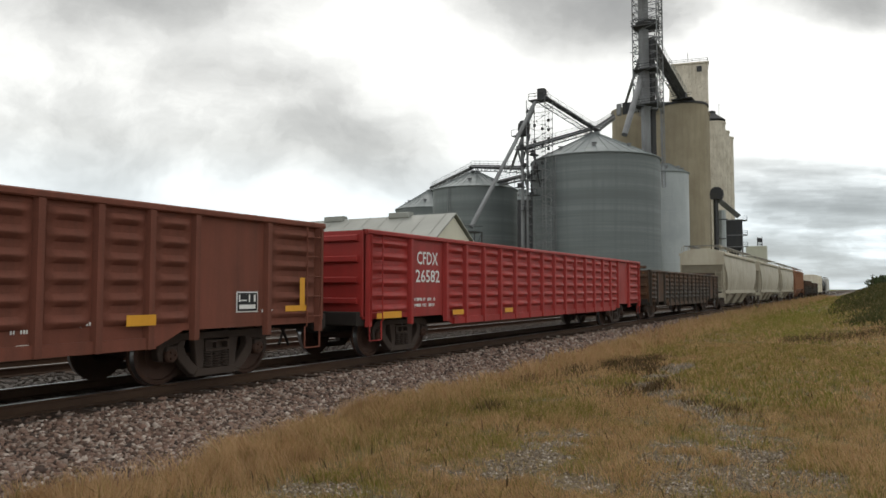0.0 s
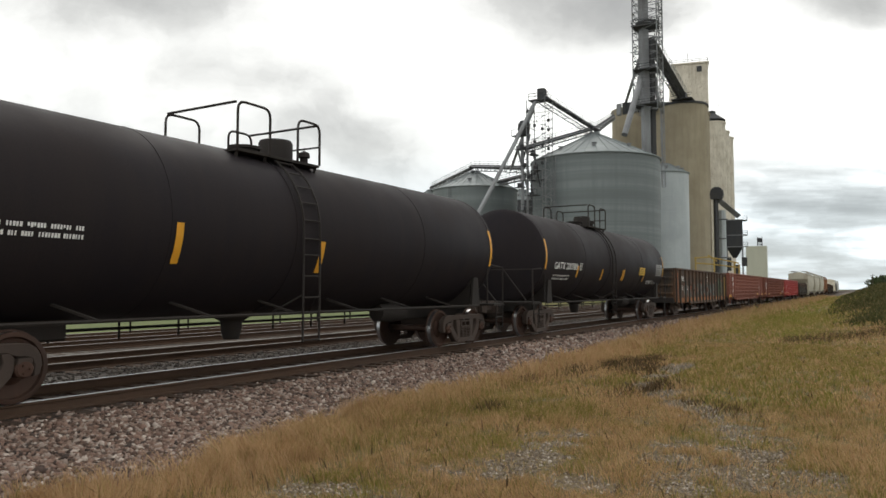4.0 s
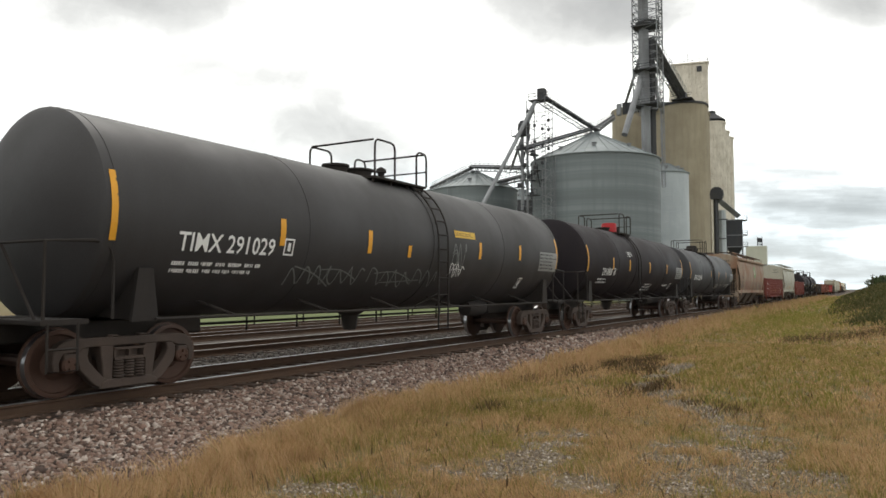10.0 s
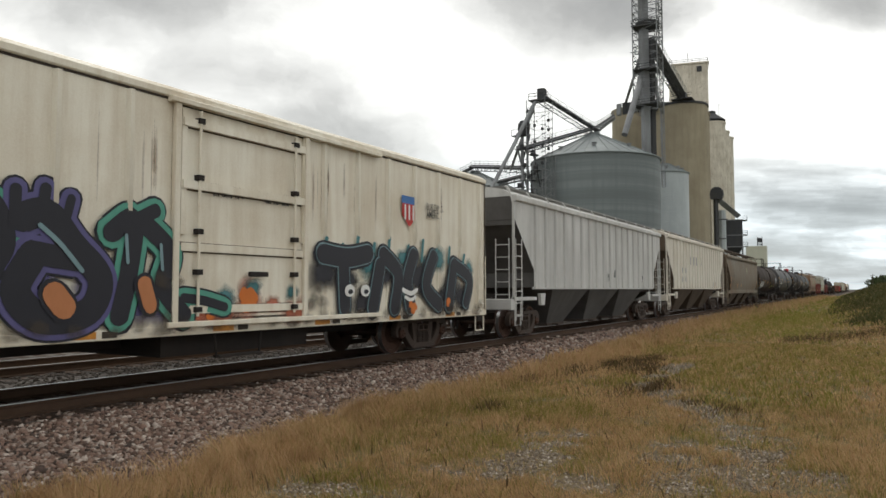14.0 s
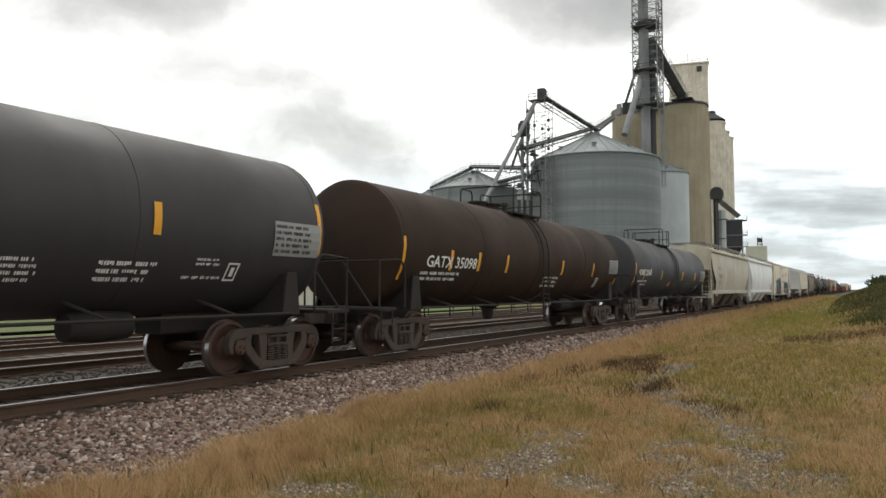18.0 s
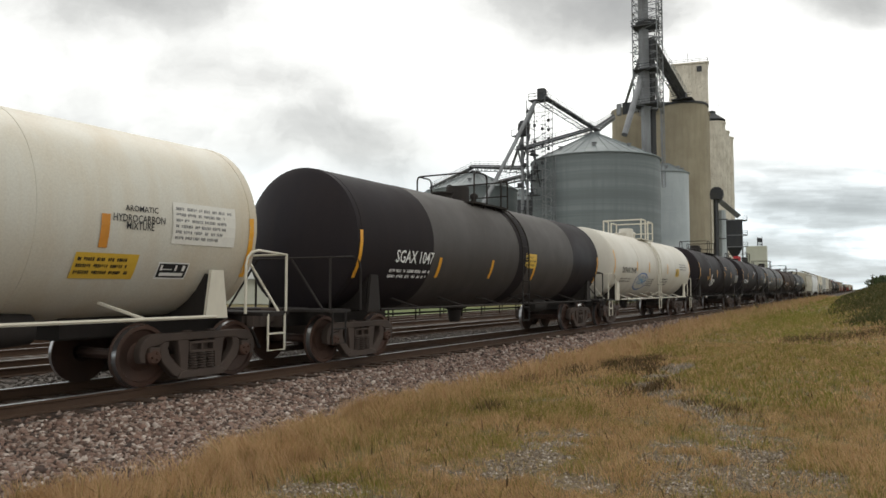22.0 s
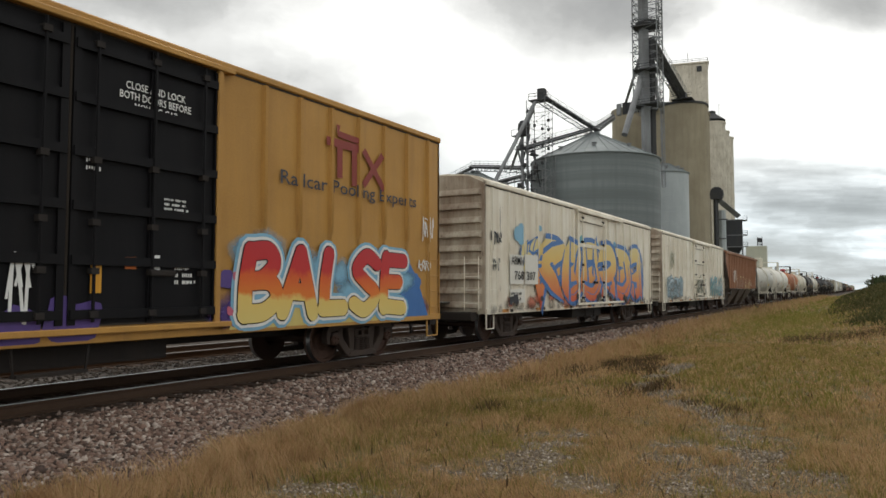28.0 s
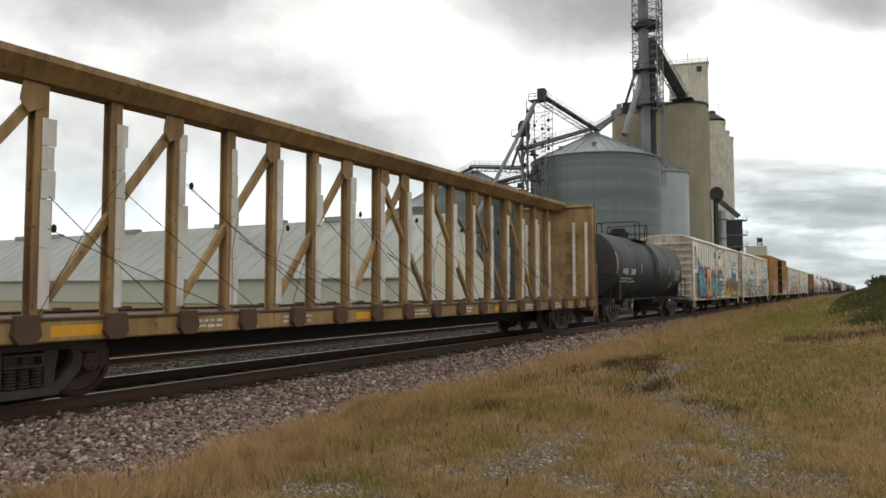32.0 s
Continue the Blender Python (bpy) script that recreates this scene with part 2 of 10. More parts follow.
def glyphs(text, bold=0.0):
    """Flat outline mesh of a line of text of unit size: vertices, faces, width."""
    key = (text, bold)
    if key not in GLYPHS:
        cu = bpy.data.curves.new("text", "FONT")
        cu.body, cu.size, cu.resolution_u, cu.offset = text, 1.0, 2, bold
        ob = new("text", cu)
        me = bpy.data.meshes.new_from_object(ob)
        vs = [tuple(v.co) for v in me.vertices]
        fs = [tuple(p.vertices) for p in me.polygons]
        x0 = min(v[0] for v in vs)
        x1 = max(v[0] for v in vs)
        bpy.data.objects.remove(ob)
        bpy.data.curves.remove(cu)
        bpy.data.meshes.remove(me)
        GLYPHS[key] = ([(v[0] - x0, v[1]) for v in vs], fs, x1 - x0)
    return GLYPHS[key]

# ---- ground, ballast and tracks ----
def ground_z(x, y):
    """Height of the ground: the field, the dip beside the ballast, the yard beyond."""
    if x > -6.2:
        z = -0.42 + 0.05 * min(max((x + 6.2) / 4, 0), 1)
    elif x > -8.75:
        z = -0.42 - 0.40 * min((-6.2 - x) / 0.5, 1)
    elif x > -22:
        z = -0.85
    else:
        z = -0.30 - 0.25 * min((-22 - x) / 6, 1)
    r = math.hypot(x, y)
    if x > -6.5 and r < 80:
        z += 0.06 * noise.noise((x * 0.45, y * 0.45, 0)) * min(1, max(0, (x + 6.5) / 1.5))
    if x > -7 and y > 25:
        # a weedy rise beside the line
        far = min(y, 110)
        a, b = min((y - 25) / 60, 1), min(max((x + 0.062 * far) / (0.095 * far), 0), 1)
        z += 2.25 * a * a * (3 - 2 * a) * b * b * (3 - 2 * b)
    return z


XS = [-3000, -1200, -500, -220, -120, -70, -45, -32, -28, -25, -22, -18, -14, -10, -8.75, -8.2, -7.6, -7.0, -6.5, -6.2] + [-5.8 + 0.5 * i for i in range(46)] + [19, 24, 32, 45, 70, 120, 220, 500, 1200, 3000]
YS = [-3000, -800, -200, -60, -20, -8, -3, 0, 1.5] + [2.2 + 0.5 * i for i in range(40)] + [22.5 + 1.5 * i for i in range(20)] + [55, 65, 80, 100, 130, 170, 220, 300, 450, 700, 1200, 2000, 4000]
g = G()
g.add([(x, y, ground_z(x, y)) for y in YS for x in XS], [(j * len(XS) + i, j * len(XS) + i + 1, (j + 1) * len(XS) + i + 1, (j + 1) * len(XS) + i) for j in range(len(YS) - 1) for i in range(len(XS) - 1)])
k = Nodes("field_earth")
big = k.noise(0.16, (1, 0.45, 1), 5, 0.55, 2)
mid = k.noise(1.1, (1, 0.8, 1), 6, 0.65, 5)
fine = k.noise(26, (1, 1, 1), 5, 0.7, 8)
grass_c = k.ramp(big, [(0.36, (0.165, 0.112, 0.055)), (0.48, (0.138, 0.100, 0.045)), (0.60, (0.108, 0.096, 0.033))])
grass_c = k.mix(k.ramp(mid, [(0.40, (0, 0, 0)), (0.70, (0.7,) * 3)]), grass_c, (0.10, 0.066, 0.034))
sep = k.n.new("ShaderNodeSeparateXYZ")
k.l.new(k.co.outputs["Object"], sep.inputs[0])
way = k.n.new("ShaderNodeMapRange")
way.inputs["From Min"].default_value, way.inputs["From Max"].default_value = 25, 120
k.l.new(sep.outputs[1], way.inputs["Value"])
grass_c = k.mix(way.outputs[0], grass_c, (0.105, 0.105, 0.032))
grass_c = k.mix(0.55, grass_c, k.ramp(fine, [(0.30, (0.25,) * 3), (0.70, (0.75,) * 3)]), "OVERLAY")
k.bump(fine, 0.7, 0.04)
M_FIELD = k.done(grass_c, 0.95)
tagged(part("ground", g, M_FIELD), "dry mown field of tan and green grass over stony earth", "ground", kind="structure")

k = Nodes("ballast_bed")
vor = k.n.new("ShaderNodeTexVoronoi")
vor.inputs["Scale"].default_value = 17
k.l.new(k.co.outputs["Object"], vor.inputs["Vector"])
stone_c = k.ramp(vor.outputs["Color"], [(0.2, (0.07, 0.056, 0.048)), (0.5, (0.15, 0.106, 0.090)), (0.8, (0.21, 0.175, 0.155))])
# shade in the gaps between stones is painted into the colour
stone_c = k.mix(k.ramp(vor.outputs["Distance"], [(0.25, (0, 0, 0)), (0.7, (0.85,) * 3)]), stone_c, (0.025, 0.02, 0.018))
k.bump(vor.outputs["Distance"], -0.9, 0.05)
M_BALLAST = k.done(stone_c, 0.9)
k = Nodes("yard_dirt")
d1 = k.noise(0.9, (1, 0.3, 1), 6, 0.65, 1)
d2 = k.noise(22, (1, 1, 1), 5, 0.7, 4)
yard_c = k.ramp(d1, [(0.38, (0.034, 0.027, 0.023)), (0.55, (0.062, 0.052, 0.045)), (0.68, (0.15, 0.135, 0.12))])
yard_c = k.mix(0.5, yard_c, k.ramp(d2, [(0.3, (0.25,) * 3), (0.7, (0.75,) * 3)]), "OVERLAY")
k.bump(d2, 0.8, 0.04)
M_YARD = k.done(yard_c, 0.95)


def bed(name, xa, xb, top, mat, label):
    """A flat-topped ballast bank with sloping shoulders, along the track."""
    g = G()
    g.prism([(xa - 0.9, -0.95), (xa, top), (xb, top), (xb + 0.9, -0.36), (xb + 2.0, -0.455), (xb + 2.7, -0.50), (xb + 2.9, -0.95)], -60, 1500, "y")
    return tagged(part(name, g, mat), label, "ballast", kind="structure")


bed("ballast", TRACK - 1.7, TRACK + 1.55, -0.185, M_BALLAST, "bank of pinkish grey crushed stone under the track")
g = G()
g.prism([(-23.5, -0.6), (-22.0, -0.27), (-11.9, -0.245), (-11.9, -0.6)], -60, 1500, "y")
tagged(part("yard_ground", g, M_YARD), "dark cinder and gravel yard between the sidings", "yard", kind="structure")
k = Nodes("lawn")
l1 = k.noise(0.3, (1, 1, 1), 5, 0.6, 1)
M_LAWN = k.done(k.ramp(l1, [(0.35, (0.062, 0.085, 0.022)), (0.65, (0.100, 0.115, 0.036))]), 0.95)
g = G()
g.box(-44, -25.2, -40, 66, -0.8, -0.40)
tagged(part("lawn", g, M_LAWN), "mown green lawn beyond the sidings", "lawn", kind="structure")

RAIL = [(-0.07, -0.17), (0.07, -0.17), (0.07, -0.155), (0.012, -0.135), (0.012, -0.045), (0.036, -0.035), (0.036, -0.006), (0.030, 0.0), (-0.030, 0.0), (-0.036, -0.006), (-0.036, -0.035), (-0.012, -0.045), (-0.012, -0.135), (-0.07, -0.155)]


def track(centre, drop, label):
    for s in (-1, 1):
        g = G()
        g.prism([(centre + s * 0.745 + x, z - drop) for x, z in RAIL], -60, 1500, "y", 0)
        rail = part("rail", g, [M_RAILSIDE, M_RAILTOP if centre == TRACK else M_RAILDULL])
        for p in rail.data.polygons:
            if p.normal.z > 0.5 and p.center.z > -0.01 - drop:
                p.material_index = 1
        tagged(rail, label, "rail", "rails of the yard", "structure")


track(TRACK, 0.0, "rust-sided steel rail with a bright worn head")
track(-15.0, 0.06, "rusty siding rail with a dull worn head")
track(-19.5, 0.08, "rusty siding rail with a dull worn head")
track(-23.9, 0.16, "rusty siding rail in weedy gravel")

# ---- the grain elevator ----
k = Nodes("ringed_galvanised_sheet")
ring = k.noise(0.42, (0.02, 0.02, 1), 3, 0.6, 4)
runs = k.noise(1.2, (1, 1, 0.05), 5, 0.6, 9)
c = k.ramp(ring, [(0.36, (0.128, 0.145, 0.148)), (0.47, (0.160, 0.181, 0.184)), (0.52, (0.137, 0.155, 0.158)), (0.64, (0.180, 0.203, 0.206))])
c = k.mix(k.ramp(runs, [(0.45, (0, 0, 0)), (0.7, (0.5,) * 3)]), c, (0.122, 0.138, 0.140))
M_GALV = k.done(c, 0.65, 0.1)
M_GALV2 = weathered("pale_galvanised_sheet", (0.40, 0.43, 0.44), (0.30, 0.33, 0.34), 0.6, 0.5, 0.5, 0.3, 12, 0.05, 0.3)
M_ROOF = weathered("bin_roof_sheet", (0.19, 0.215, 0.22), (0.145, 0.165, 0.17), 0.6, 0.4, 0.5, 0.2, 13, 0.05, 0.3)
M_CONC = weathered("tan_concrete", (0.315, 0.275, 0.20), (0.225, 0.19, 0.135), 0.7, 0.7, 0.9, 0, 14, 0.3, 0.35)
M_CONC2 = weathered("white_concrete", (0.62, 0.58, 0.50), (0.36, 0.32, 0.26), 0.8, 0.8, 0.9, 0, 15, 0.3, 0.5, (0.22, 0.185, 0.145), 0.58)
M_LEG = weathered("grain_leg_steel", (0.24, 0.25, 0.26), (0.13, 0.13, 0.135), 0.6, 0.4, 0.6, 0.4, 16, 0.05, 0.4)
M_DARK = weathered("dark_steel", (0.045, 0.048, 0.055), (0.08, 0.075, 0.07), 0.5, 0.4, 0.7, 0.2, 17)
M_SHEDROOF = weathered("shed_roof_sheet", (0.28, 0.285, 0.265), (0.22, 0.225, 0.205), 0.5, 0.4, 0.55, 0.15, 18, 0.05, 0.2)
M_SHEDWALL = weathered("shed_wall_sheet", (0.42, 0.42, 0.35), (0.33, 0.33, 0.28), 0.5, 0.4, 0.6, 0.0, 19, 0.05, 0.2)
M_CREAM = weathered("cream_sheet", (0.62, 0.60, 0.50), (0.48, 0.46, 0.38), 0.4, 0.4, 0.6, 0.0, 20, 0.05, 0.2)
M_YPAINT = plain("yellow_safety_paint", (0.42, 0.29, 0.08), 0.6)


def at(u, d):
    """Ground place fitted to the camera's view: image column u (tangent from its axis, in 1/1282) and a depth along
    that axis.
    """
    k, c, s = (u - 784) / 1282.0, math.cos(radians(YAW)), math.sin(radians(YAW))
    return (d * (-s + c * k), d * (c + s * k))


def bin_thing(u, d, r, eave, peak, mat, roof, label, turn=-0.62):
    x, y = at(u, d)
    b = holder("grain_bin", pose(x, y, -0.6), label, "grain bin", "steel grain bins")
    g = G()
    n = int((eave + 0.6) / 1.12)
    prof = [(0.0, 0.0)]
    for i in range(n):
        z0, z1 = (eave + 0.6) * i / n, (eave + 0.6) * (i + 1) / n
        prof += [(r, z0 + 0.02), (r, z1 - 0.05), (r + 0.015, z1 - 0.03), (r + 0.015, z1)]
    g.lathe(prof, (0, 0, 0), "z", 56)
    part("wall", g, mat, b, smooth=30)
    g = G()
    h = peak - eave
    z = eave + 0.6
    g.lathe([(r + 0.25, z - 0.12), (r + 0.25, z), (1.1, z + h * 0.93), (1.1, z + h), (0.0, z + h + 0.1)], (0, 0, 0), "z", 56)
    part("roof", g, roof, b, smooth=20)
    g = G()
    for i in range(36):
        a = 2 * math.pi * i / 36
        c, s = math.cos(a), math.sin(a)
        g.tube([(c * (r + 0.2), s * (r + 0.2), z + 0.05), (c * 1.2, s * 1.2, z + h * 0.93 + 0.05)], 0.07, 4)
    part("roof_rib", g, roof, b)
    for i in range(8):
        a = 2 * math.pi * (i + 0.4) / 8
        rr = r * 0.72
        g = G()
        zz = z + h * 0.93 * (r - rr) / (r - 1.1)
        g.lathe([(0.35, -0.2), (0.35, 0.45), (0.5, 0.5), (0.5, 0.62), (0.0, 0.75)], (rr * math.cos(a), rr * math.sin(a), zz), "z", 8)
        part("roof_vent", g, M_LEG, b)
    # ladder up the wall on the yard side
    a0 = math.atan2(-y, -x) + turn
    g = G()
    lx, ly = math.cos(a0), math.sin(a0)
    for s in (-0.28, 0.28):
        g.tube([((r + 0.2) * lx - s * ly, (r + 0.2) * ly + s * lx, 1.0), ((r + 0.2) * lx - s * ly, (r + 0.2) * ly + s * lx, z)], 0.05, 4)
    for i in range(int(z / 1.2)):
        zz = 1.0 + i * 1.2
        g.tube([((r + 0.2) * lx + 0.28 * ly, (r + 0.2) * ly - 0.28 * lx, zz), ((r + 0.2) * lx - 0.28 * ly, (r + 0.2) * ly + 0.28 * lx, zz)], 0.04, 4)
    part("ladder", g, M_LEG, b)
    return b


bin_thing(1055, 137, 12.0, 25.5, 31.3, M_GALV, M_ROOF, "large grey galvanised grain bin with a conical ribbed roof")
bin_thing(841, 154, 9.0, 22.4, 26.6, M_GALV, M_ROOF, "grey corrugated grain bin under a long sloping spout")
bin_thing(762, 190, 9.2, 22.2, 27.6, M_GALV, M_ROOF, "grey grain bin half hidden behind another bin")
bin_thing(922, 195, 5.5, 25.0, 28.5, M_DARK, M_GALV, "dark grain bin behind the conveyor tower")
bin_thing(1180, 165, 5.2, 27.7, 30.2, M_GALV2, M_ROOF, "tall pale galvanised grain bin beside the concrete silos")


def silo(u, d, r, top, mat, label, group, rim=None):
    x, y = at(u, d)
    s = holder("silo", pose(x, y, -0.6), label, "silo", group)
    g = G()
    n = 14
    g.lathe([(0, 0)] + [(r, (top + 0.6) * i / n) for i in range(n + 1)] + [(0, top + 0.6)], (0, 0, 0), "z", 40)
    part("wall", g, mat, s)
    g = G()
    g.lathe([(r + 0.01, top + 0.25), (r + 0.22, top + 0.25), (r + 0.22, top + 0.75), (r - 0.2, top + 0.75), (0, top + 0.8)], (0, 0, 0), "z", 40)
    part("coping", g, rim or mat, s)
    return s


silo(1212, 176, 6.1, 46.1, M_CONC, "tall round tan concrete grain silo with a dark rim", "concrete silos", M_DARK)
silo(1125, 190, 5.5, 48.6, M_CONC, "tall round tan concrete grain silo", "concrete silos")
silo(1218, 200, 6.4, 49.8, M_CONC, "tan concrete grain silo standing behind another", "concrete silos")
silo(1167, 196, 5.6, 49.0, M_CONC, "tan concrete grain silo standing behind another", "concrete silos")
slim = silo(1266, 228, 4.0, 54.0, M_CONC2, "slim whitewashed concrete silo with stained patches", "white concrete silos")
silo(1275, 242, 3.8, 54.2, M_CONC2, "slim whitewashed concrete silo with stained patches", "white concrete silos")
silo(1281, 256, 4.2, 55.0, M_CONC2, "slim whitewashed concrete silo with stained patches", "white concrete silos")

# dark cone cap with a vent on the first slim silo
g = G()
g.lathe([(4.1, 55.35), (4.1, 55.6), (1.2, 57.8), (1.2, 58.6), (0.0, 59.0)], (0, 0, 0), "z", 20)
part("cone_cap", g, M_DARK, slim, "dark conical cap")
g = G()
g.box(-2.4, -1.2, -1.6, -0.4, 56.2, 58.8, c=0.1)
part("vent", g, M_DARK, slim)
g = G()
g.tube([(2.2, 0, 56.6), (2.2, 0, 61.0)], 0.09, 5)
part("aerial", g, M_LEG, slim)

x, y = at(1225, 205)
hh = holder("headhouse", pose(x, y, 46, 0, 0, 12), "square concrete headhouse on top of the silos", "headhouse")
g = G()
g.box(-5.2, 5.2, -5, 5, 0, 18.6)
part("wall", g, M_CONC2, hh)
g = G()
g.box(-5.5, 5.5, -5.3, 5.3, 18.6, 19.0)
part("roof", g, M_CONC2, hh)
g = G()
for a, b in (((-5.2, -5), (5.2, -5)), ((5.2, -5), (5.2, 5)), ((5.2, 5), (-5.2, 5)), ((-5.2, 5), (-5.2, -5))):
    for zz in (19.5, 20.0):
        g.tube([(*a, zz), (*b, zz)], 0.06, 4)
    for i in range(6):
        q = [a[j] + (b[j] - a[j]) * i / 5 for j in (0, 1)]
        g.tube([(*q, 19.0), (*q, 20.0)], 0.06, 4)
part("railing", g, M_LEG, hh)
g = G()
g.tube([(0, 0, 19), (0, 0, 23.5)], 0.08, 5)
part("mast", g, M_DARK, hh)
g = G()
g.box(2.2, 3.6, -5.06, -4.9, 16.2, 17.8)
part("window", g, M_DARK, hh)


def lattice(name, p0, p1, wide, steps, bar, mat, parent):
    """A square lattice mast from p0 up to p1."""
    g = G()
    a, b = Vector(p0), Vector(p1)
    d = (b - a).normalized()
    s = d.cross(Vector((0, 0, 1)) if abs(d.z) < 0.9 else Vector((1, 0, 0))).normalized()
    t = d.cross(s)
    cs = [(s * i + t * j) * wide / 2 for i, j in ((-1, -1), (1, -1), (1, 1), (-1, 1))]
    for c in cs:
        g.tube([a + c, b + c], bar, 4)
    for i in range(steps):
        q0, q1 = a.lerp(b, i / steps), a.lerp(b, (i + 1) / steps)
        for k in range(4):
            c0, c1 = cs[k], cs[(k + 1) % 4]
            g.tube([q0 + c0, q0 + c1], bar * 0.6, 4)
            g.tube([q0 + (c0 if i % 2 else c1), q1 + (c1 if i % 2 else c0)], bar * 0.5, 4)
    return part(name, g, mat, parent)


def p3(u, d, v):
    x, y = at(u, d)
    return Vector((x, y, 1.45 + (512 - v) / 1282.0 * d))


tower = holder("leg_tower", pose(0, 0, 0), "tall grey lattice tower carrying grain legs and spouts", "elevator tower")
lattice("lattice_frame", p3(1153, 150, 195), p3(1153, 150, -60), 5.0, 20, 0.13, M_LEG, tower)
lattice("ladder_frame", p3(1178, 152, 330), p3(1176, 152, -60), 0.7, 40, 0.05, M_LEG, tower)
g = G()
g.tube([p3(1148, 151, 300), p3(1146, 149, -70)], 0.98, 4)
part("leg_casing", g, M_LEG, tower)
g = G()
g.tube([p3(1161, 152, 300), p3(1160, 149, 60)], 0.62, 4)
part("leg_casing", g, M_DARK, tower)
for v, u0, u1, r in ((40, 1130, 1168, 0.25), (120, 1124, 1178, 0.2), (184, 1118, 1186, 0.2)):
    g = G()
    q = p3((u0 + u1) / 2, 150, v)
    g.box(q.x - 2.4, q.x + 2.4, q.y - 2.4, q.y + 2.4, q.z - 0.15, q.z)
    for s in (-2.4, 2.4):
        for e in (0.5, 1.0):
            g.tube([(q.x - 2.4, q.y + s, q.z + e), (q.x + 2.4, q.y + s, q.z + e)], 0.05, 4)
            g.tube([(q.x + s, q.y - 2.4, q.z + e), (q.x + s, q.y + 2.4, q.z + e)], 0.05, 4)
    tagged(part("platform", g, M_DARK, tower), kind="stuff")
for (u0, v0, u1, v1, d1, r) in ((1143, 125, 1109, 236, 143, 0.62), (1150, 75, 1133, 190, 162, 0.42), (1158, 85, 1172, 185, 165, 0.4), (1152, 80, 1122, 190, 165, 0.4), (1150, 100, 1160, 190, 170, 0.35), (1150, 60, 1110, 185, 178, 0.35), (1162, 60, 1216, 160, 172, 0.5)):
    g = G()
    g.tube([p3(u0, 150, v0), p3(u1, d1, v1)], r, 8)
    part("spout", g, M_LEG, tower)
# dark enclosed conveyor running down to the silo tops, with its walkway
a, b = p3(1157, 150, 66), p3(1214, 172, 168)
g = G()
g.tube([a, b], 1.15, 4)
part("covered_conveyor", g, M_DARK, tower)
lattice("walkway_truss", a + Vector((0, 0, -1.5)), b + Vector((0, 0, -1.5)), 1.3, 14, 0.09, M_DARK, tower)
g = G()
for e in (1.5, 2.1):
    g.tube([a + Vector((1.0, 0, e)), b + Vector((1.0, 0, e))], 0.05, 4)
for i in range(15):
    c = a.lerp(b, i / 14) + Vector((1.0, 0, 0))
    g.tube([c + Vector((0, 0, 0.6)), c + Vector((0, 0, 2.1))], 0.05, 4)
part("handrail", g, M_LEG, tower)
# round service platform under the head, its hood, and a horn on the mast
q = p3(1153, 150, 40)
g = G()
g.lathe([(0.6, -0.9), (2.4, -0.25), (2.5, 0.0), (2.5, 0.9), (0.9, 1.3), (0.0, 1.4)], tuple(q), "z", 14)
part("distributor_hood", g, M_DARK, tower)
q = p3(1121, 147, 87)
g = G()
g.lathe([(0.10, 0.0), (0.14, 0.7), (0.55, 1.2), (0.0, 1.15)], (q.x, q.y, q.z), "x", 10)
part("horn", g, M_GALV2, tower)
# clutter of gates, motors and rails on the silo tops
rnd = random.Random(77)
for i in range(12):
    u = 1100 + i * 9.5
    q = p3(u, 176, 190 - 8 * math.sin(math.pi * (u - 1100) / 110))
    h1, w1 = rnd.uniform(0.5, 1.5), rnd.uniform(0.35, 0.9)
    g = G()
    g.box(q.x - w1, q.x + w1, q.y - w1, q.y + w1, q.z - 1.5, q.z + h1, c=0.05)
    g.tube([(q.x + w1, q.y, q.z), (q.x + w1, q.y, q.z + h1 + rnd.uniform(0.4, 1.4))], 0.06, 4)
    part("top_gear", g, M_DARK if i % 3 else M_LEG, tower)
g = G()
g.tube([p3(1177, 165, 300), p3(1176, 165, 170)], 0.2, 6)
part("down_pipe", g, M_LEG, tower)
q = p3(1215, 171, 165)
g = G()
g.box(q.x - 2.4, q.x + 2.4, q.y - 2, q.y + 2, q.z - 1.2, q.z - 1.0)
g.box(q.x - 1.2, q.x + 0.8, q.y - 1, q.y + 1, q.z - 1.0, q.z + 0.6)
for e in (-0.4, 0.1):
    g.tube([(q.x - 2.4, q.y - 2, q.z + e), (q.x + 2.4, q.y - 2, q.z + e)], 0.06, 4)
part("distributor", g, M_DARK, tower)

left = holder("conveyor_tower", pose(0, 0, 0), "grey lattice tower with catwalks over the bins", "elevator tower")
lattice("lattice_frame", p3(957, 130, 525), p3(957, 130, 175), 3.6, 22, 0.07, M_LEG, left)
lattice("lattice_frame", p3(972, 128, 525), p3(972, 128, 300), 1.6, 20, 0.05, M_LEG, left)
for u, v0, r in ((926, 215, 0.34), (935, 225, 0.24), (942, 300, 0.2)):
    g = G()
    g.tube([p3(u, 131, 525), p3(u, 131, v0)], r, 8)
    part("leg_casing", g, M_LEG if r > 0.22 else M_DARK, left)
q = p3(929, 131, 222)
g = G()
g.lathe([(0.0, -1.6), (0.9, -1.5), (1.15, -0.5), (1.1, 0.5), (0.7, 1.1), (0, 1.3)], tuple(q), "z", 12)
part("leg_head", g, M_DARK, left)

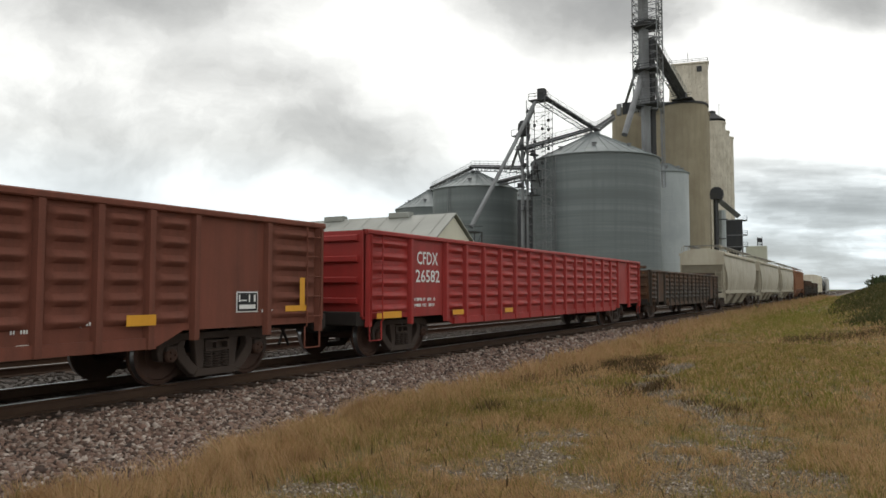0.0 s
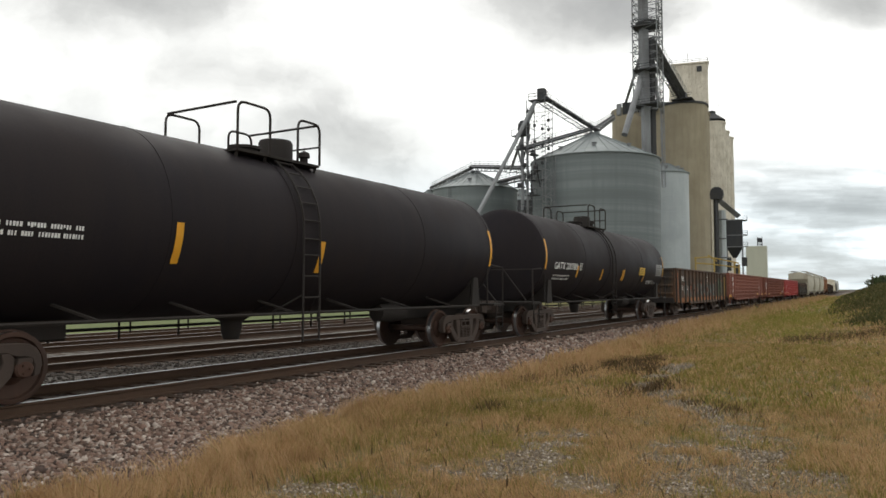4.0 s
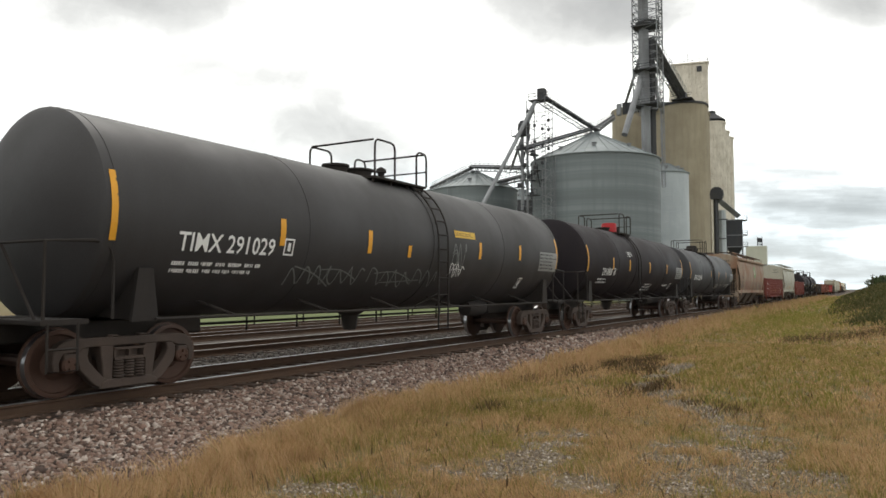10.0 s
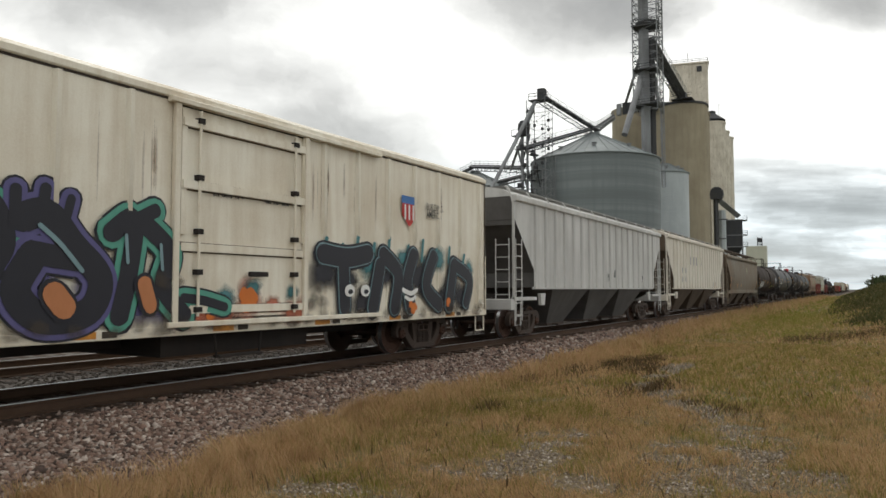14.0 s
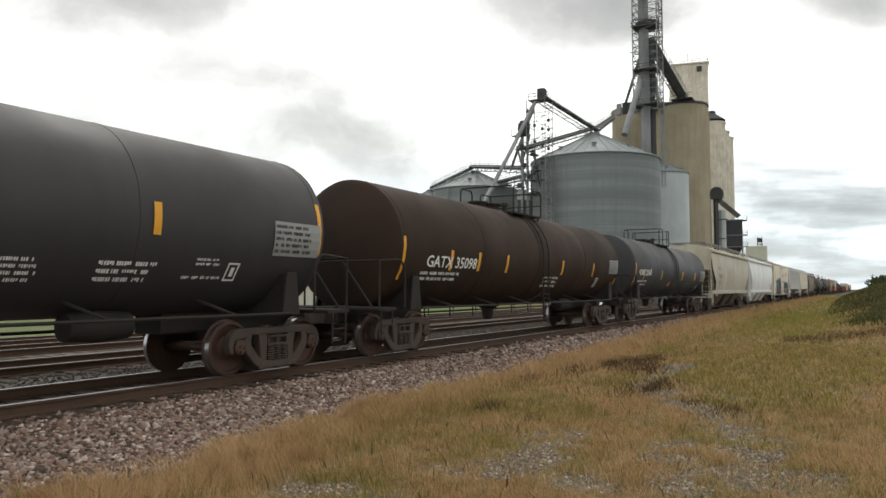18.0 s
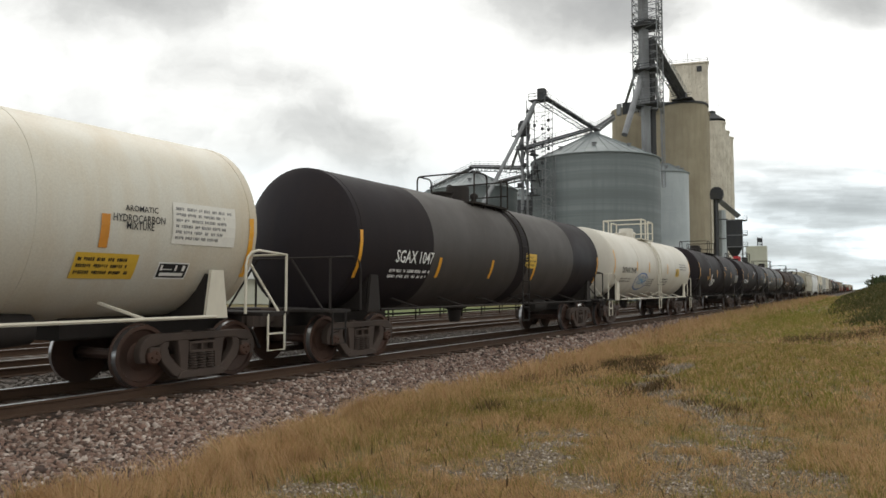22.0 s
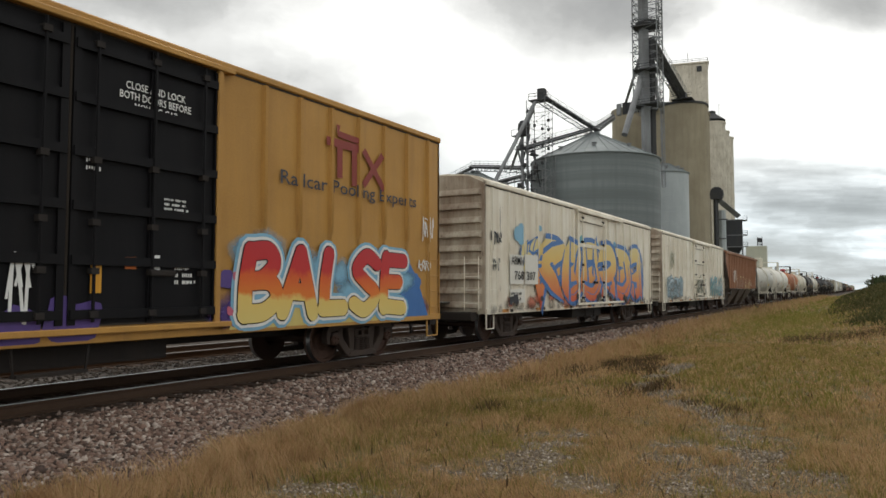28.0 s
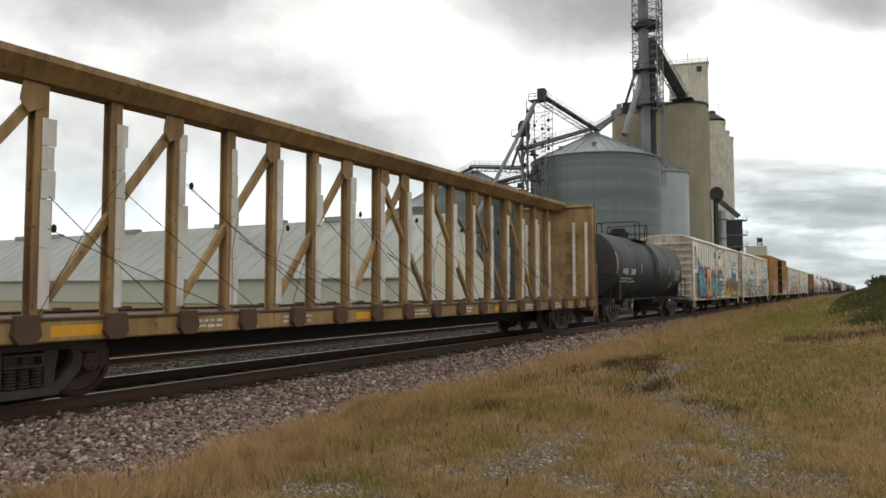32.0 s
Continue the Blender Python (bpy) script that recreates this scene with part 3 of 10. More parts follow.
# platforms, gates and hanging cables of the leg
rnd = random.Random(78)
for u, v in ((920, 238), (926, 262), (946, 272), (932, 292), (938, 318), (950, 300), (922, 330), (944, 345), (930, 372)):
    q = p3(u, 131, v)
    w1 = rnd.uniform(0.5, 1.3)
    g = G()
    g.box(q.x - w1, q.x + w1, q.y - 0.8, q.y + 0.8, q.z - 0.12, q.z)
    g.box(q.x - 0.4, q.x + 0.3, q.y - 0.4, q.y + 0.4, q.z, q.z + rnd.uniform(0.4, 1.0), c=0.05)
    for e in (-w1, w1):
        g.tube([(q.x + e, q.y - 0.8, q.z), (q.x + e, q.y - 0.8, q.z + 1.0)], 0.05, 4)
    g.tube([(q.x - w1, q.y - 0.8, q.z + 1.0), (q.x + w1, q.y - 0.8, q.z + 1.0)], 0.05, 4)
    part("service_platform", g, M_DARK, left)
for u, v0, v1 in ((948, 186, 318), (962, 190, 330), (973, 190, 268), (935, 178, 240)):
    g = G()
    g.tube([p3(u, 130, v0), p3(u + 0.5, 130, v1)], 0.035, 4)
    for i in range(4):
        q = p3(u, 130, v0 + (v1 - v0) * (0.25 + 0.22 * i))
        g.box(q.x - 0.22, q.x + 0.22, q.y - 0.2, q.y + 0.2, q.z - 0.25, q.z + 0.25)
    part("hanging_cable", g, M_DARK, left)
for u0, v0, u1, v1, r in ((916, 256, 934, 330, 0.2), (940, 235, 922, 300, 0.16), (936, 300, 948, 345, 0.22), (944, 262, 958, 330, 0.14)):
    g = G()
    g.tube([p3(u0, 131, v0), p3(u1, 131, v1)], r, 6)
    part("spout", g, M_DARK if r < 0.2 else M_LEG, left)


def bridge(parent, a, b, wide, high, mat):
    """A trussed catwalk with its conveyor trough."""
    lattice("truss", a, b, high, max(6, int((b - a).length / 2)), 0.09, mat, parent)
    g = G()
    up = Vector((0, 0, high * 0.5))
    g.tube([a + up, b + up], 0.42, 4)
    part("trough", g, M_DARK, parent)
    g = G()
    up2 = Vector((0, 0, high * 0.5 + 1.2))
    n = max(6, int((b - a).length / 2))
    g.tube([a + up2, b + up2], 0.05, 4)
    g.tube([a + up2 - Vector((0, 0, 0.5)), b + up2 - Vector((0, 0, 0.5))], 0.04, 4)
    for i in range(n + 1):
        c = a.lerp(b, i / n)
        g.tube([c + up, c + up2], 0.04, 4)
    part("railing", g, mat, parent)


bridge(left, p3(962, 130, 172), p3(1062, 137, 236), 1.2, 1.3, M_LEG)
bridge(left, p3(932, 131, 264), p3(1060, 150, 226), 1.0, 0.9, M_LEG)
bridge(left, p3(1060, 150, 226), p3(1090, 186, 205), 1.0, 0.9, M_LEG)
bridge(left, p3(834, 154, 297), p3(928, 133, 300), 0.9, 0.9, M_LEG)
bridge(left, p3(762, 190, 334), p3(834, 154, 300), 0.9, 0.8, M_LEG)
bridge(left, p3(880, 150, 325), p3(935, 132, 312), 0.9, 0.8, M_LEG)
q = p3(962, 130, 165)
g = G()
g.box(q.x - 2.2, q.x + 1.6, q.y - 1.2, q.y + 1.2, q.z - 1.0, q.z - 0.8)
g.box(q.x - 0.7, q.x + 0.6, q.y - 0.7, q.y + 0.7, q.z - 0.8, q.z + 1.2)
for e in (-0.2, 0.3):
    g.tube([(q.x - 2.2, q.y - 1.2, q.z + e), (q.x + 1.6, q.y - 1.2, q.z + e)], 0.06, 4)
for e in (-2.2, -0.9, 0.4, 1.6):
    g.tube([(q.x + e, q.y - 1.2, q.z - 0.8), (q.x + e, q.y - 1.2, q.z + 0.3)], 0.06, 4)
part("drive_platform", g, M_DARK, left)
g = G()
g.tube([p3(950, 130, 175), p3(912, 127, 252), p3(834, 118, 402)], 0.36, 8)
part("spout", g, M_LEG, left)
g = G()
g.tube([p3(946, 131, 190), p3(918, 131, 262), p3(905, 135, 300)], 0.25, 6)
part("spout", g, M_LEG, left)
stand = p3(834, 118, 412)
g = G()
for sx in (-1.3, 1.3):
    for sy in (-1.3, 1.3):
        g.tube([(stand.x + sx, stand.y + sy, -0.6), (stand.x + sx, stand.y + sy, stand.z)], 0.12, 5)
    g.tube([(stand.x + sx, stand.y - 1.3, stand.z - 3), (stand.x + sx, stand.y + 1.3, stand.z)], 0.08, 4)
g.box(stand.x - 1.4, stand.x + 1.4, stand.y - 1.4, stand.y + 1.4, stand.z, stand.z + 0.2)
for s in (-1.4, 1.4):
    g.tube([(stand.x - 1.4, stand.y + s, stand.z + 1.1), (stand.x + 1.4, stand.y + s, stand.z + 1.1)], 0.05, 4)
part("spout_stand", g, M_DARK, left)

# dryer, its leg and the small building down the line
x, y = at(1302, 200)
dr = holder("grain_dryer", pose(x, y, -0.5, 0, 0, 8), "dark square grain dryer with a hopper bottom on legs", "grain dryer")
g = G()
g.box(-2.1, 2.1, -2.3, 2.3, 13.4, 21.0, c=0.1)
part("body", g, M_DARK, dr)
g = G()
g.add([(sx * 2.1, sy * 2.3, 13.4) for sx, sy in ((-1, -1), (1, -1), (1, 1), (-1, 1))] + [(sx * 0.5, sy * 0.5, 10.6) for sx, sy in ((-1, -1), (1, -1), (1, 1), (-1, 1))], [(i, (i + 1) % 4, 4 + (i + 1) % 4, 4 + i) for i in range(4)] + [(7, 6, 5, 4), (0, 1, 2, 3)])
part("hopper_bottom", g, M_DARK, dr)
for zz in (13.4, 16.6, 20.8):
    g = G()
    g.box(-2.25, 2.25, -2.45, 2.45, zz, zz + 0.25)
    part("band", g, M_LEG, dr)
for sx in (-2.0, 2.0):
    for sy in (-2.2, 2.2):
        g = G()
        g.box(sx - 0.18, sx + 0.18, sy - 0.18, sy + 0.18, 0, 13.4)
        part("leg", g, M_LEG, dr)
    g = G()
    for zz in (3.0, 6.0, 9.0):
        g.tube([(sx, -2.2, zz), (sx, 2.2, zz + 3)], 0.1, 4)
        g.tube([(sx, 2.2, zz), (sx, -2.2, zz + 3)], 0.1, 4)
    part("leg_brace", g, M_DARK, dr)
for zz in (13.6, 16.8, 20.8):
    g = G()
    g.box(2.1, 3.3, -2.3, 2.3, zz, zz + 0.1)
    for e in (0.55, 1.1):
        g.tube([(3.3, -2.3, zz + e), (3.3, 2.3, zz + e)], 0.05, 4)
        g.tube([(2.1, -2.3, zz + e), (3.3, -2.3, zz + e)], 0.05, 4)
    for yy in (-2.3, 0, 2.3):
        g.tube([(3.3, yy, zz), (3.3, yy, zz + 1.1)], 0.05, 4)
    part("walkway", g, M_LEG, dr)
for xx, yy, zz, hh_ in ((-1.6, -2.6, 7.0, 3.6), (0.6, -2.8, 6.0, 2.6), (2.4, -2.4, 8.2, 2.4), (-3.4, -2.6, 5.0, 4.0)):
    g = G()
    g.box(xx - 0.7, xx + 0.7, yy - 0.6, yy + 0.6, zz, zz + hh_, c=0.08)
    part("blower", g, M_DARK, dr)
leg2 = holder("bucket_elevator", pose(0, 0, 0), "dark bucket elevator leg with a hooded head and spout", "grain leg")
g = G()
g.tube([p3(1270, 190, 525), p3(1270, 190, 352)], 0.62, 4)
part("casing", g, M_DARK, leg2)
g = G()
g.tube([p3(1281, 194, 525), p3(1281, 194, 372)], 0.95, 8)
part("air_duct", g, M_GALV2, leg2)
g = G()
for v in (388, 422, 456):
    g.tube([p3(1266, 189, v), p3(1290, 194, v)], 0.14, 4)
part("brace", g, M_DARK, leg2)
g = G()
q = p3(1272, 190, 341)
g.prism([(q.x - 1.5, q.z - 1.6), (q.x + 1.3, q.z - 1.6), (q.x + 1.75, q.z - 0.4), (q.x + 1.5, q.z + 0.8), (q.x + 0.7, q.z + 1.5), (q.x - 0.6, q.z + 1.5), (q.x - 1.4, q.z + 0.8), (q.x - 1.7, q.z - 0.4)], q.y - 0.9, q.y + 0.9, "y")
part("head", g, M_DARK, leg2)
g = G()
g.tube([p3(1276, 190, 354), p3(1308, 200, 381)], 0.95, 4)
part("spout", g, M_LEG, leg2)
# yellow loading gantry beside the siding
gan = holder("loading_gantry", pose(0, 0, 0), "yellow pipe loading gantry beside the silos", "gantry")
for pts in (((1230, 457), (1256, 455), (1308, 466)), ((1232, 466), (1262, 468), (1310, 474)), ((1254, 452), (1270, 463))):
    g = G()
    g.tube([p3(u, 150, v) for u, v in pts], 0.15, 6)
    part("rail", g, M_YPAINT, gan)
for u, v in ((1232, 455), (1265, 458), (1301, 463), (1309, 468)):
    g = G()
    g.tube([p3(u, 150, v), p3(u, 150, 530)], 0.17, 6)
    part("post", g, M_YPAINT, gan)
x, y = at(1341, 300)
small = holder("pale_building", pose(x, y, -0.5, 0, 0, 5), "pale flat-topped grain building with a rooftop hoist", "building")
g = G()
g.box(-3.9, 3.9, -6, 6, 0, 19.5)
part("wall", g, M_SHEDWALL, small)
lattice("hoist_frame", (1.2, 0, 19.5), (1.2, 0, 23.5), 1.8, 4, 0.12, M_DARK, small)
g = G()
g.box(0.4, 2.2, -0.9, 0.9, 21.6, 23.0)
part("hoist", g, M_DARK, small)

# long shed whose ridge runs away from the tracks
shed = holder("long_shed", pose(-45, 80, -0.5), "long low metal shed with a pale grey pitched roof", "shed")
g = G()
g.box(-105, -0.2, -11.6, -11.3, 0, 3.3)
g.box(-105, -0.2, 11.3, 11.6, 0, 3.3)
part("wall", g, M_SHEDWALL, shed)
g = G()
g.prism([(-11.6, 0), (11.6, 0), (11.6, 3.3), (0, 11.2), (-11.6, 3.3)], -0.2, 0.0, "x")
part("gable_wall", g, M_CREAM, shed)
g = G()
g.prism([(-12.2, 3.15), (0, 11.45), (12.2, 3.15), (12.2, 3.3), (0, 11.65), (-12.2, 3.3)], -105, 0.4, "x")
part("roof", g, M_SHEDROOF, shed)
g = G()
for i in range(34):
    xx = -3 * i - 1
    g.prism([(-12.2, 3.33), (0, 11.68), (0, 11.71), (-12.2, 3.36)], xx - 0.02, xx + 0.02, "x")
part("roof_seam", g, M_SHEDROOF, shed)
for i in range(9):
    g = G()
    xx = -8 - 11 * i
    g.box(xx - 1.6, xx + 1.6, -0.6, 0.6, 11.3, 12.1, c=0.1)
    part("ridge_vent", g, M_SHEDROOF, shed)

# ---- the train: running gear ----
CARS, WHEELS = [], []
VIEW_SHIFT = 0.4        # shift of the train along the track that fits it to the camera's view
MESHES = {}
WHEEL_R = 0.457


def shared(name, make, mats):
    if name not in MESHES:
        MESHES[name] = make().mesh(name, mats)
    return MESHES[name]


def make_wheelset():
    g = G()
    for s in (-1, 1):
        x = 0.745 * s
        # tread, flange inward, dished plate and hub outward
        prof = [(0.16, -0.10), (0.36, -0.085), (0.40, -0.075), (WHEEL_R + 0.028, -0.07), (WHEEL_R + 0.028, -0.045), (WHEEL_R + 0.003, -0.03), (WHEEL_R, 0.065), (WHEEL_R - 0.012, 0.072), (0.395, 0.072), (0.375, 0.035), (0.22, 0.005), (0.15, 0.06), (0.11, 0.07), (0.11, 0.12)]
        o = len(g.f)
        g.lathe([(r, h * s) for r, h in prof], (x, 0, 0), "x", 28)
        for i in range(o, len(g.f)):
            if (i - o) % (len(prof) - 1) == 5:
                g.mi[i] = 1
        # bearing end cap with three bolts
        g.lathe([(0.0, 0.355 * s), (0.095, 0.35 * s), (0.118, 0.325 * s), (0.118, 0.10 * s)], (x, 0, 0), "x", 14)
        for k in range(3):
            a = 2 * math.pi * k / 3
            g.tube([(x + 0.33 * s, 0.055 * math.cos(a), 0.055 * math.sin(a)), (x + 0.38 * s, 0.055 * math.cos(a), 0.055 * math.sin(a))], 0.018, 6)
    g.tube([(-0.7, 0, 0), (0.7, 0, 0)], 0.085, 10)
    return g


def make_sideframe():
    """A cast frame: top chord hooded over the bearings, columns, slanting ties and a spring seat."""
    g = G()

    def bar(pts, w):
        """A cast bar of outline (y, z), w wide, with its edges taken off."""
        cy, cz = sum(p[0] for p in pts) / len(pts), sum(p[1] for p in pts) / len(pts)
        n, e = len(pts), 0.014
        ins = []
        for i in range(n):
            a, b, c = pts[i - 1], pts[i], pts[(i + 1) % n]
            d1, d2 = Vector((b[0] - a[0], b[1] - a[1])).normalized(), Vector((c[0] - b[0], c[1] - b[1])).normalized()
            nn = Vector((-d1.y - d2.y, d1.x + d2.x))
            nn = nn.normalized() if nn.length > 1e-6 else Vector((0, 0))
            ins.append((b[0] + nn.x * e, b[1] + nn.y * e))
        area = sum(pts[i - 1][0] * pts[i][1] - pts[i][0] * pts[i - 1][1] for i in range(n))
        if area < 0:
            ins = [(2 * p[0] - q[0], 2 * p[1] - q[1]) for p, q in zip(pts, ins)]
        rings = [[(-w / 2, *p) for p in ins], [(-w / 2 + e, *p) for p in pts], [(w / 2 - e, *p) for p in pts], [(w / 2, *p) for p in ins]]
        fs = [(k * n + i, k * n + (i + 1) % n, (k + 1) * n + (i + 1) % n, (k + 1) * n + i) for k in range(3) for i in range(n)]
        fs += [tuple(range(n - 1, -1, -1)), tuple(range(3 * n, 4 * n))]
        g.add([v for r in rings for v in r], fs)

    half = [(0.86, 0.785), (0.97, 0.765), (1.06, 0.71), (1.12, 0.62), (1.14, 0.50), (1.11, 0.38), (1.03, 0.36), (1.035, 0.50), (1.0, 0.58), (0.94, 0.605), (0.85, 0.605), (0.76, 0.63), (0.68, 0.665)]
    bar([(-y, z) for y, z in reversed(half)] + half, 0.15)
    for s in (-1, 1):
        bar([(s * y, z) for y, z in ((0.72, 0.67), (0.79, 0.60), (0.785, 0.46), (0.755, 0.37), (0.66, 0.27), (0.54, 0.15), (0.44, 0.10), (0.30, 0.10), (0.30, 0.21), (0.40, 0.245), (0.50, 0.34), (0.615, 0.47), (0.645, 0.56), (0.62, 0.66))], 0.158)
        bar([(s * 0.262, 0.19), (s * 0.40, 0.19), (s * 0.42, 0.40), (s * 0.46, 0.675), (s * 0.25, 0.675)], 0.144)
        bar([(s * 0.80, 0.52), (s * 1.0, 0.52), (s * 0.99, 0.597), (s * 0.81, 0.597)], 0.22)
        bar([(s * 0.16, 0.785), (s * 0.30, 0.785), (s * 0.28, 0.815), (s * 0.18, 0.815)], 0.12)
    bar([(-0.47, 0.09), (0.47, 0.09), (0.43, 0.17), (0.34, 0.212), (-0.34, 0.212), (-0.43, 0.17)], 0.21)
    return g


def make_spring():
    """One coil spring between the seat and the bolster's end."""
    prof = [(0.0, 0.212), (0.070, 0.214)]
    for i in range(6):
        z = 0.222 + i * 0.040
        prof += [(0.050, z - 0.004), (0.078, z + 0.006), (0.082, z + 0.014), (0.078, z + 0.022), (0.050, z + 0.032)]
    return G().lathe(prof + [(0.070, 0.466), (0.0, 0.468)], (0, 0, 0), "z", 10)


def make_bolster():
    g = G()
    g.prism([(-0.98, 0.50), (0.98, 0.50), (0.98, 0.62), (0.40, 0.74), (-0.40, 0.74), (-0.98, 0.62)], -0.18, 0.18, "y")
    for e in (-1, 1):
        x0, x1 = sorted((e * 0.90, e * 1.075))
        g.box(x0, x1, -0.25, 0.25, 0.468, 0.505)
        g.box(x0, x1, -0.25, 0.25, 0.605, 0.64)
        for y in (-0.235, 0.0, 0.235):
            g.box(x0 + 0.01, x1 - 0.01, y - 0.018, y + 0.018, 0.505, 0.605)
    g.lathe([(0.0, 0.74), (0.2, 0.74), (0.2, 0.82), (0.0, 0.82)], (0, 0, 0), "z", 14)
    for s in (-1, 1):
        g.box(-0.62, 0.62, s * 0.36 - 0.05, s * 0.36 + 0.05, 0.36, 0.44)
        for e in (-0.745, 0.745):
            g.box(e - 0.05, e + 0.05, s * 0.38 - 0.03, s * 0.43, 0.30, 0.52)
    return g


def bogie(car, y, base=1.8):
    b = new("bogie")
    b.parent, b.matrix_basis, b.empty_display_size = car, pose(0, y, 0), 0.2
    for s in (-1, 1):
        part("side_frame", shared("side_frame", make_sideframe, [M_STEEL]), M_STEEL, b, at=pose(0.98 * s, 0, 0))
        if s > 0:
            for e in (-0.165, 0.0, 0.165):
                part("spring", shared("spring", make_spring, [M_STEEL]), M_STEEL, b, at=pose(1.03, e, 0))
        w = part("wheelset", shared("wheelset", make_wheelset, [M_WHEEL, M_TREAD]), M_WHEEL, b, at=pose(0, s * base / 2, WHEEL_R))
        WHEELS.append((w, car, y + s * base / 2, s * base / 2))
    part("bolster", shared("bolster", make_bolster, [M_STEEL]), M_STEEL, b)
    return b


def make_coupler():
    g = G()
    g.box(-0.09, 0.09, -0.1, 0.55, 0.80, 0.98, c=0.02)
    g.prism([(-0.16, 0.50), (0.10, 0.48), (0.20, 0.62), (0.14, 0.82), (0.02, 0.86), (0.05, 0.72), (-0.06, 0.70), (-0.14, 0.80), (-0.2, 0.70)], 0.74, 1.04, "z")
    g.box(-0.28, 0.28, -0.14, 0.02, 0.70, 1.08, c=0.02)
    return g


def make_hose():
    g = G()
    g.tube([(0.35, 0.0, 0.78), (0.33, 0.22, 0.72), (0.27, 0.42, 0.50), (0.18, 0.58, 0.36), (0.06, 0.72, 0.36)], 0.03, 6)
    return g


def ends_gear(car, y0, y1):
    """Couplers and brake hoses at both ends."""
    for y, r in ((y1, 0), (y0, 180)):
        part("coupler", shared("coupler", make_coupler, [M_STEEL]), M_STEEL, car, at=pose(0, y, 0, 0, 0, r))
        part("brake_hose", shared("brake_hose", make_hose, [M_UNDER]), M_UNDER, car, at=pose(0, y, 0, 0, 0, r))


def new_car(name, s_mid, label, category, group):
    s_mid += VIEW_SHIFT
    car = holder(name, pose(TRACK, s_mid, 0), label, category, group)
    CARS.append((car, s_mid))
    return car


# ---- paint on the side of a car: X(z) is the half-width of its side at height z ----
def decal(car, name, polys, mat, X, off=0.006, label=""):
    g = G()
    for p in polys:
        g.add([(X(z) + off, y, z) for y, z in p], [tuple(range(len(p)))])
    return part(name, g, mat, car, label, smooth=0)


def rect(y0, y1, z0, z1, rows=1):
    return [[(y0, z0 + (z1 - z0) * i / rows), (y1, z0 + (z1 - z0) * i / rows), (y1, z0 + (z1 - z0) * (i + 1) / rows), (y0, z0 + (z1 - z0) * (i + 1) / rows)] for i in range(rows)]


def words(car, text, y, z, size, mat, X, wide=0.0, bold=0.0, off=0.014, label=""):
    """A painted line of text: y is its left end, z its foot, size the height of its capitals."""
    vs, fs, w = glyphs(text, bold)
    k = size / 0.69
    squeeze = wide / (w * k) if wide else 1.0
    g = G()
    g.add([(X(z + v[1] * k) + off, y + v[0] * k * squeeze, z + v[1] * k) for v in vs], fs)
    return part("lettering", g, mat, car, label, smooth=0)


def bars(car, y, z, w, h, mat, X, rows=2, seed=0, off=0.010, fill=0.8):
    """Rows of small unreadable print: each letter is a plain bar."""
    rnd = random.Random(seed)
    g = G()
    rows = max(rows, 1)
    if h / rows > 0.16:
        rows = int(math.ceil(h / 0.15))
    rh = h / rows
    lh = rh * 0.52
    cw = lh * 0.62
    for r in range(rows):
        zz = z + h - rh * (r + 0.78)
        yy = y
        stop = y + w * rnd.uniform(0.75, 1.0)
        while yy + cw < stop:
            for _ in range(rnd.randint(2, 7)):
                if yy + cw > stop:
                    break
                q = cw * rnd.uniform(0.55, 0.95)
                zb = zz + lh * (0.0 if rnd.random() < 0.8 else 0.25)
                g.add([(X(zb) + off, yy, zb), (X(zb) + off, yy + q, zb), (X(zz + lh) + off, yy + q, zz + lh), (X(zz + lh) + off, yy, zz + lh)], [(0, 1, 2, 3)])
                yy += cw * 1.12
            yy += cw * rnd.uniform(0.8, 2.0)
    if g.f:
        tagged(part("small_print", g, mat, car, smooth=0), kind="stuff")


def reflector(car, y, z, w, h, X, mat=None, off=0.010, rows=1):
    return decal(car, "reflector", rect(y - w / 2, y + w / 2, z, z + h, rows), mat or M_YELLOW, X, off)


def plate_c(car, y, z, X, mat, size=0.28):
    """A small outlined square with a letter-like mark."""
    t = size * 0.12
    p = rect(y, y + size, z, z + t) + rect(y, y + size, z + size * 1.2 - t, z + size * 1.2) + rect(y, y + t, z, z + size * 1.2) + rect(y + size - t, y + size, z, z + size * 1.2) + rect(y + size * 0.35, y + size * 0.65, z + size * 0.3, z + size * 0.9)
    return decal(car, "stencil", p, mat, X, 0.012)


def coto(car, y, z, X, w=0.5, h=0.3):
    """A black consolidated stencil panel with white bars in it."""
    decal(car, "stencil_panel", rect(y, y + w, z, z + h), M_DARKMARK, X, 0.010)
    p = rect(y + 0.05 * w, y + 0.45 * w, z + 0.55 * h, z + 0.62 * h) + rect(y + 0.05 * w, y + 0.12 * w, z + 0.5 * h, z + 0.9 * h) + rect(y + 0.55 * w, y + 0.62 * w, z + 0.5 * h, z + 0.9 * h) + rect(y + 0.80 * w, y + 0.9 * w, z + 0.5 * h, z + 0.9 * h) + rect(y + 0.08 * w, y + 0.9 * w, z + 0.12 * h, z + 0.35 * h)
    decal(car, "stencil", p, M_WHITE, X, 0.016)


def rounded(pts, r, n=4):
    """A line of points with its corners turned in arcs."""
    pts = [Vector(p) for p in pts]
    out = [pts[0]]
    for a, b, c in zip(pts, pts[1:], pts[2:]):
        u, v = (a - b), (c - b)
        k = min(r, u.length * 0.48, v.length * 0.48)
        p, q = b + u.normalized() * k, b + v.normalized() * k
        for i in range(n + 1):
            t = i / n
            out.append(p * (1 - t) ** 2 + b * 2 * t * (1 - t) + q * t * t)
    out.append(pts[-1])
    return out


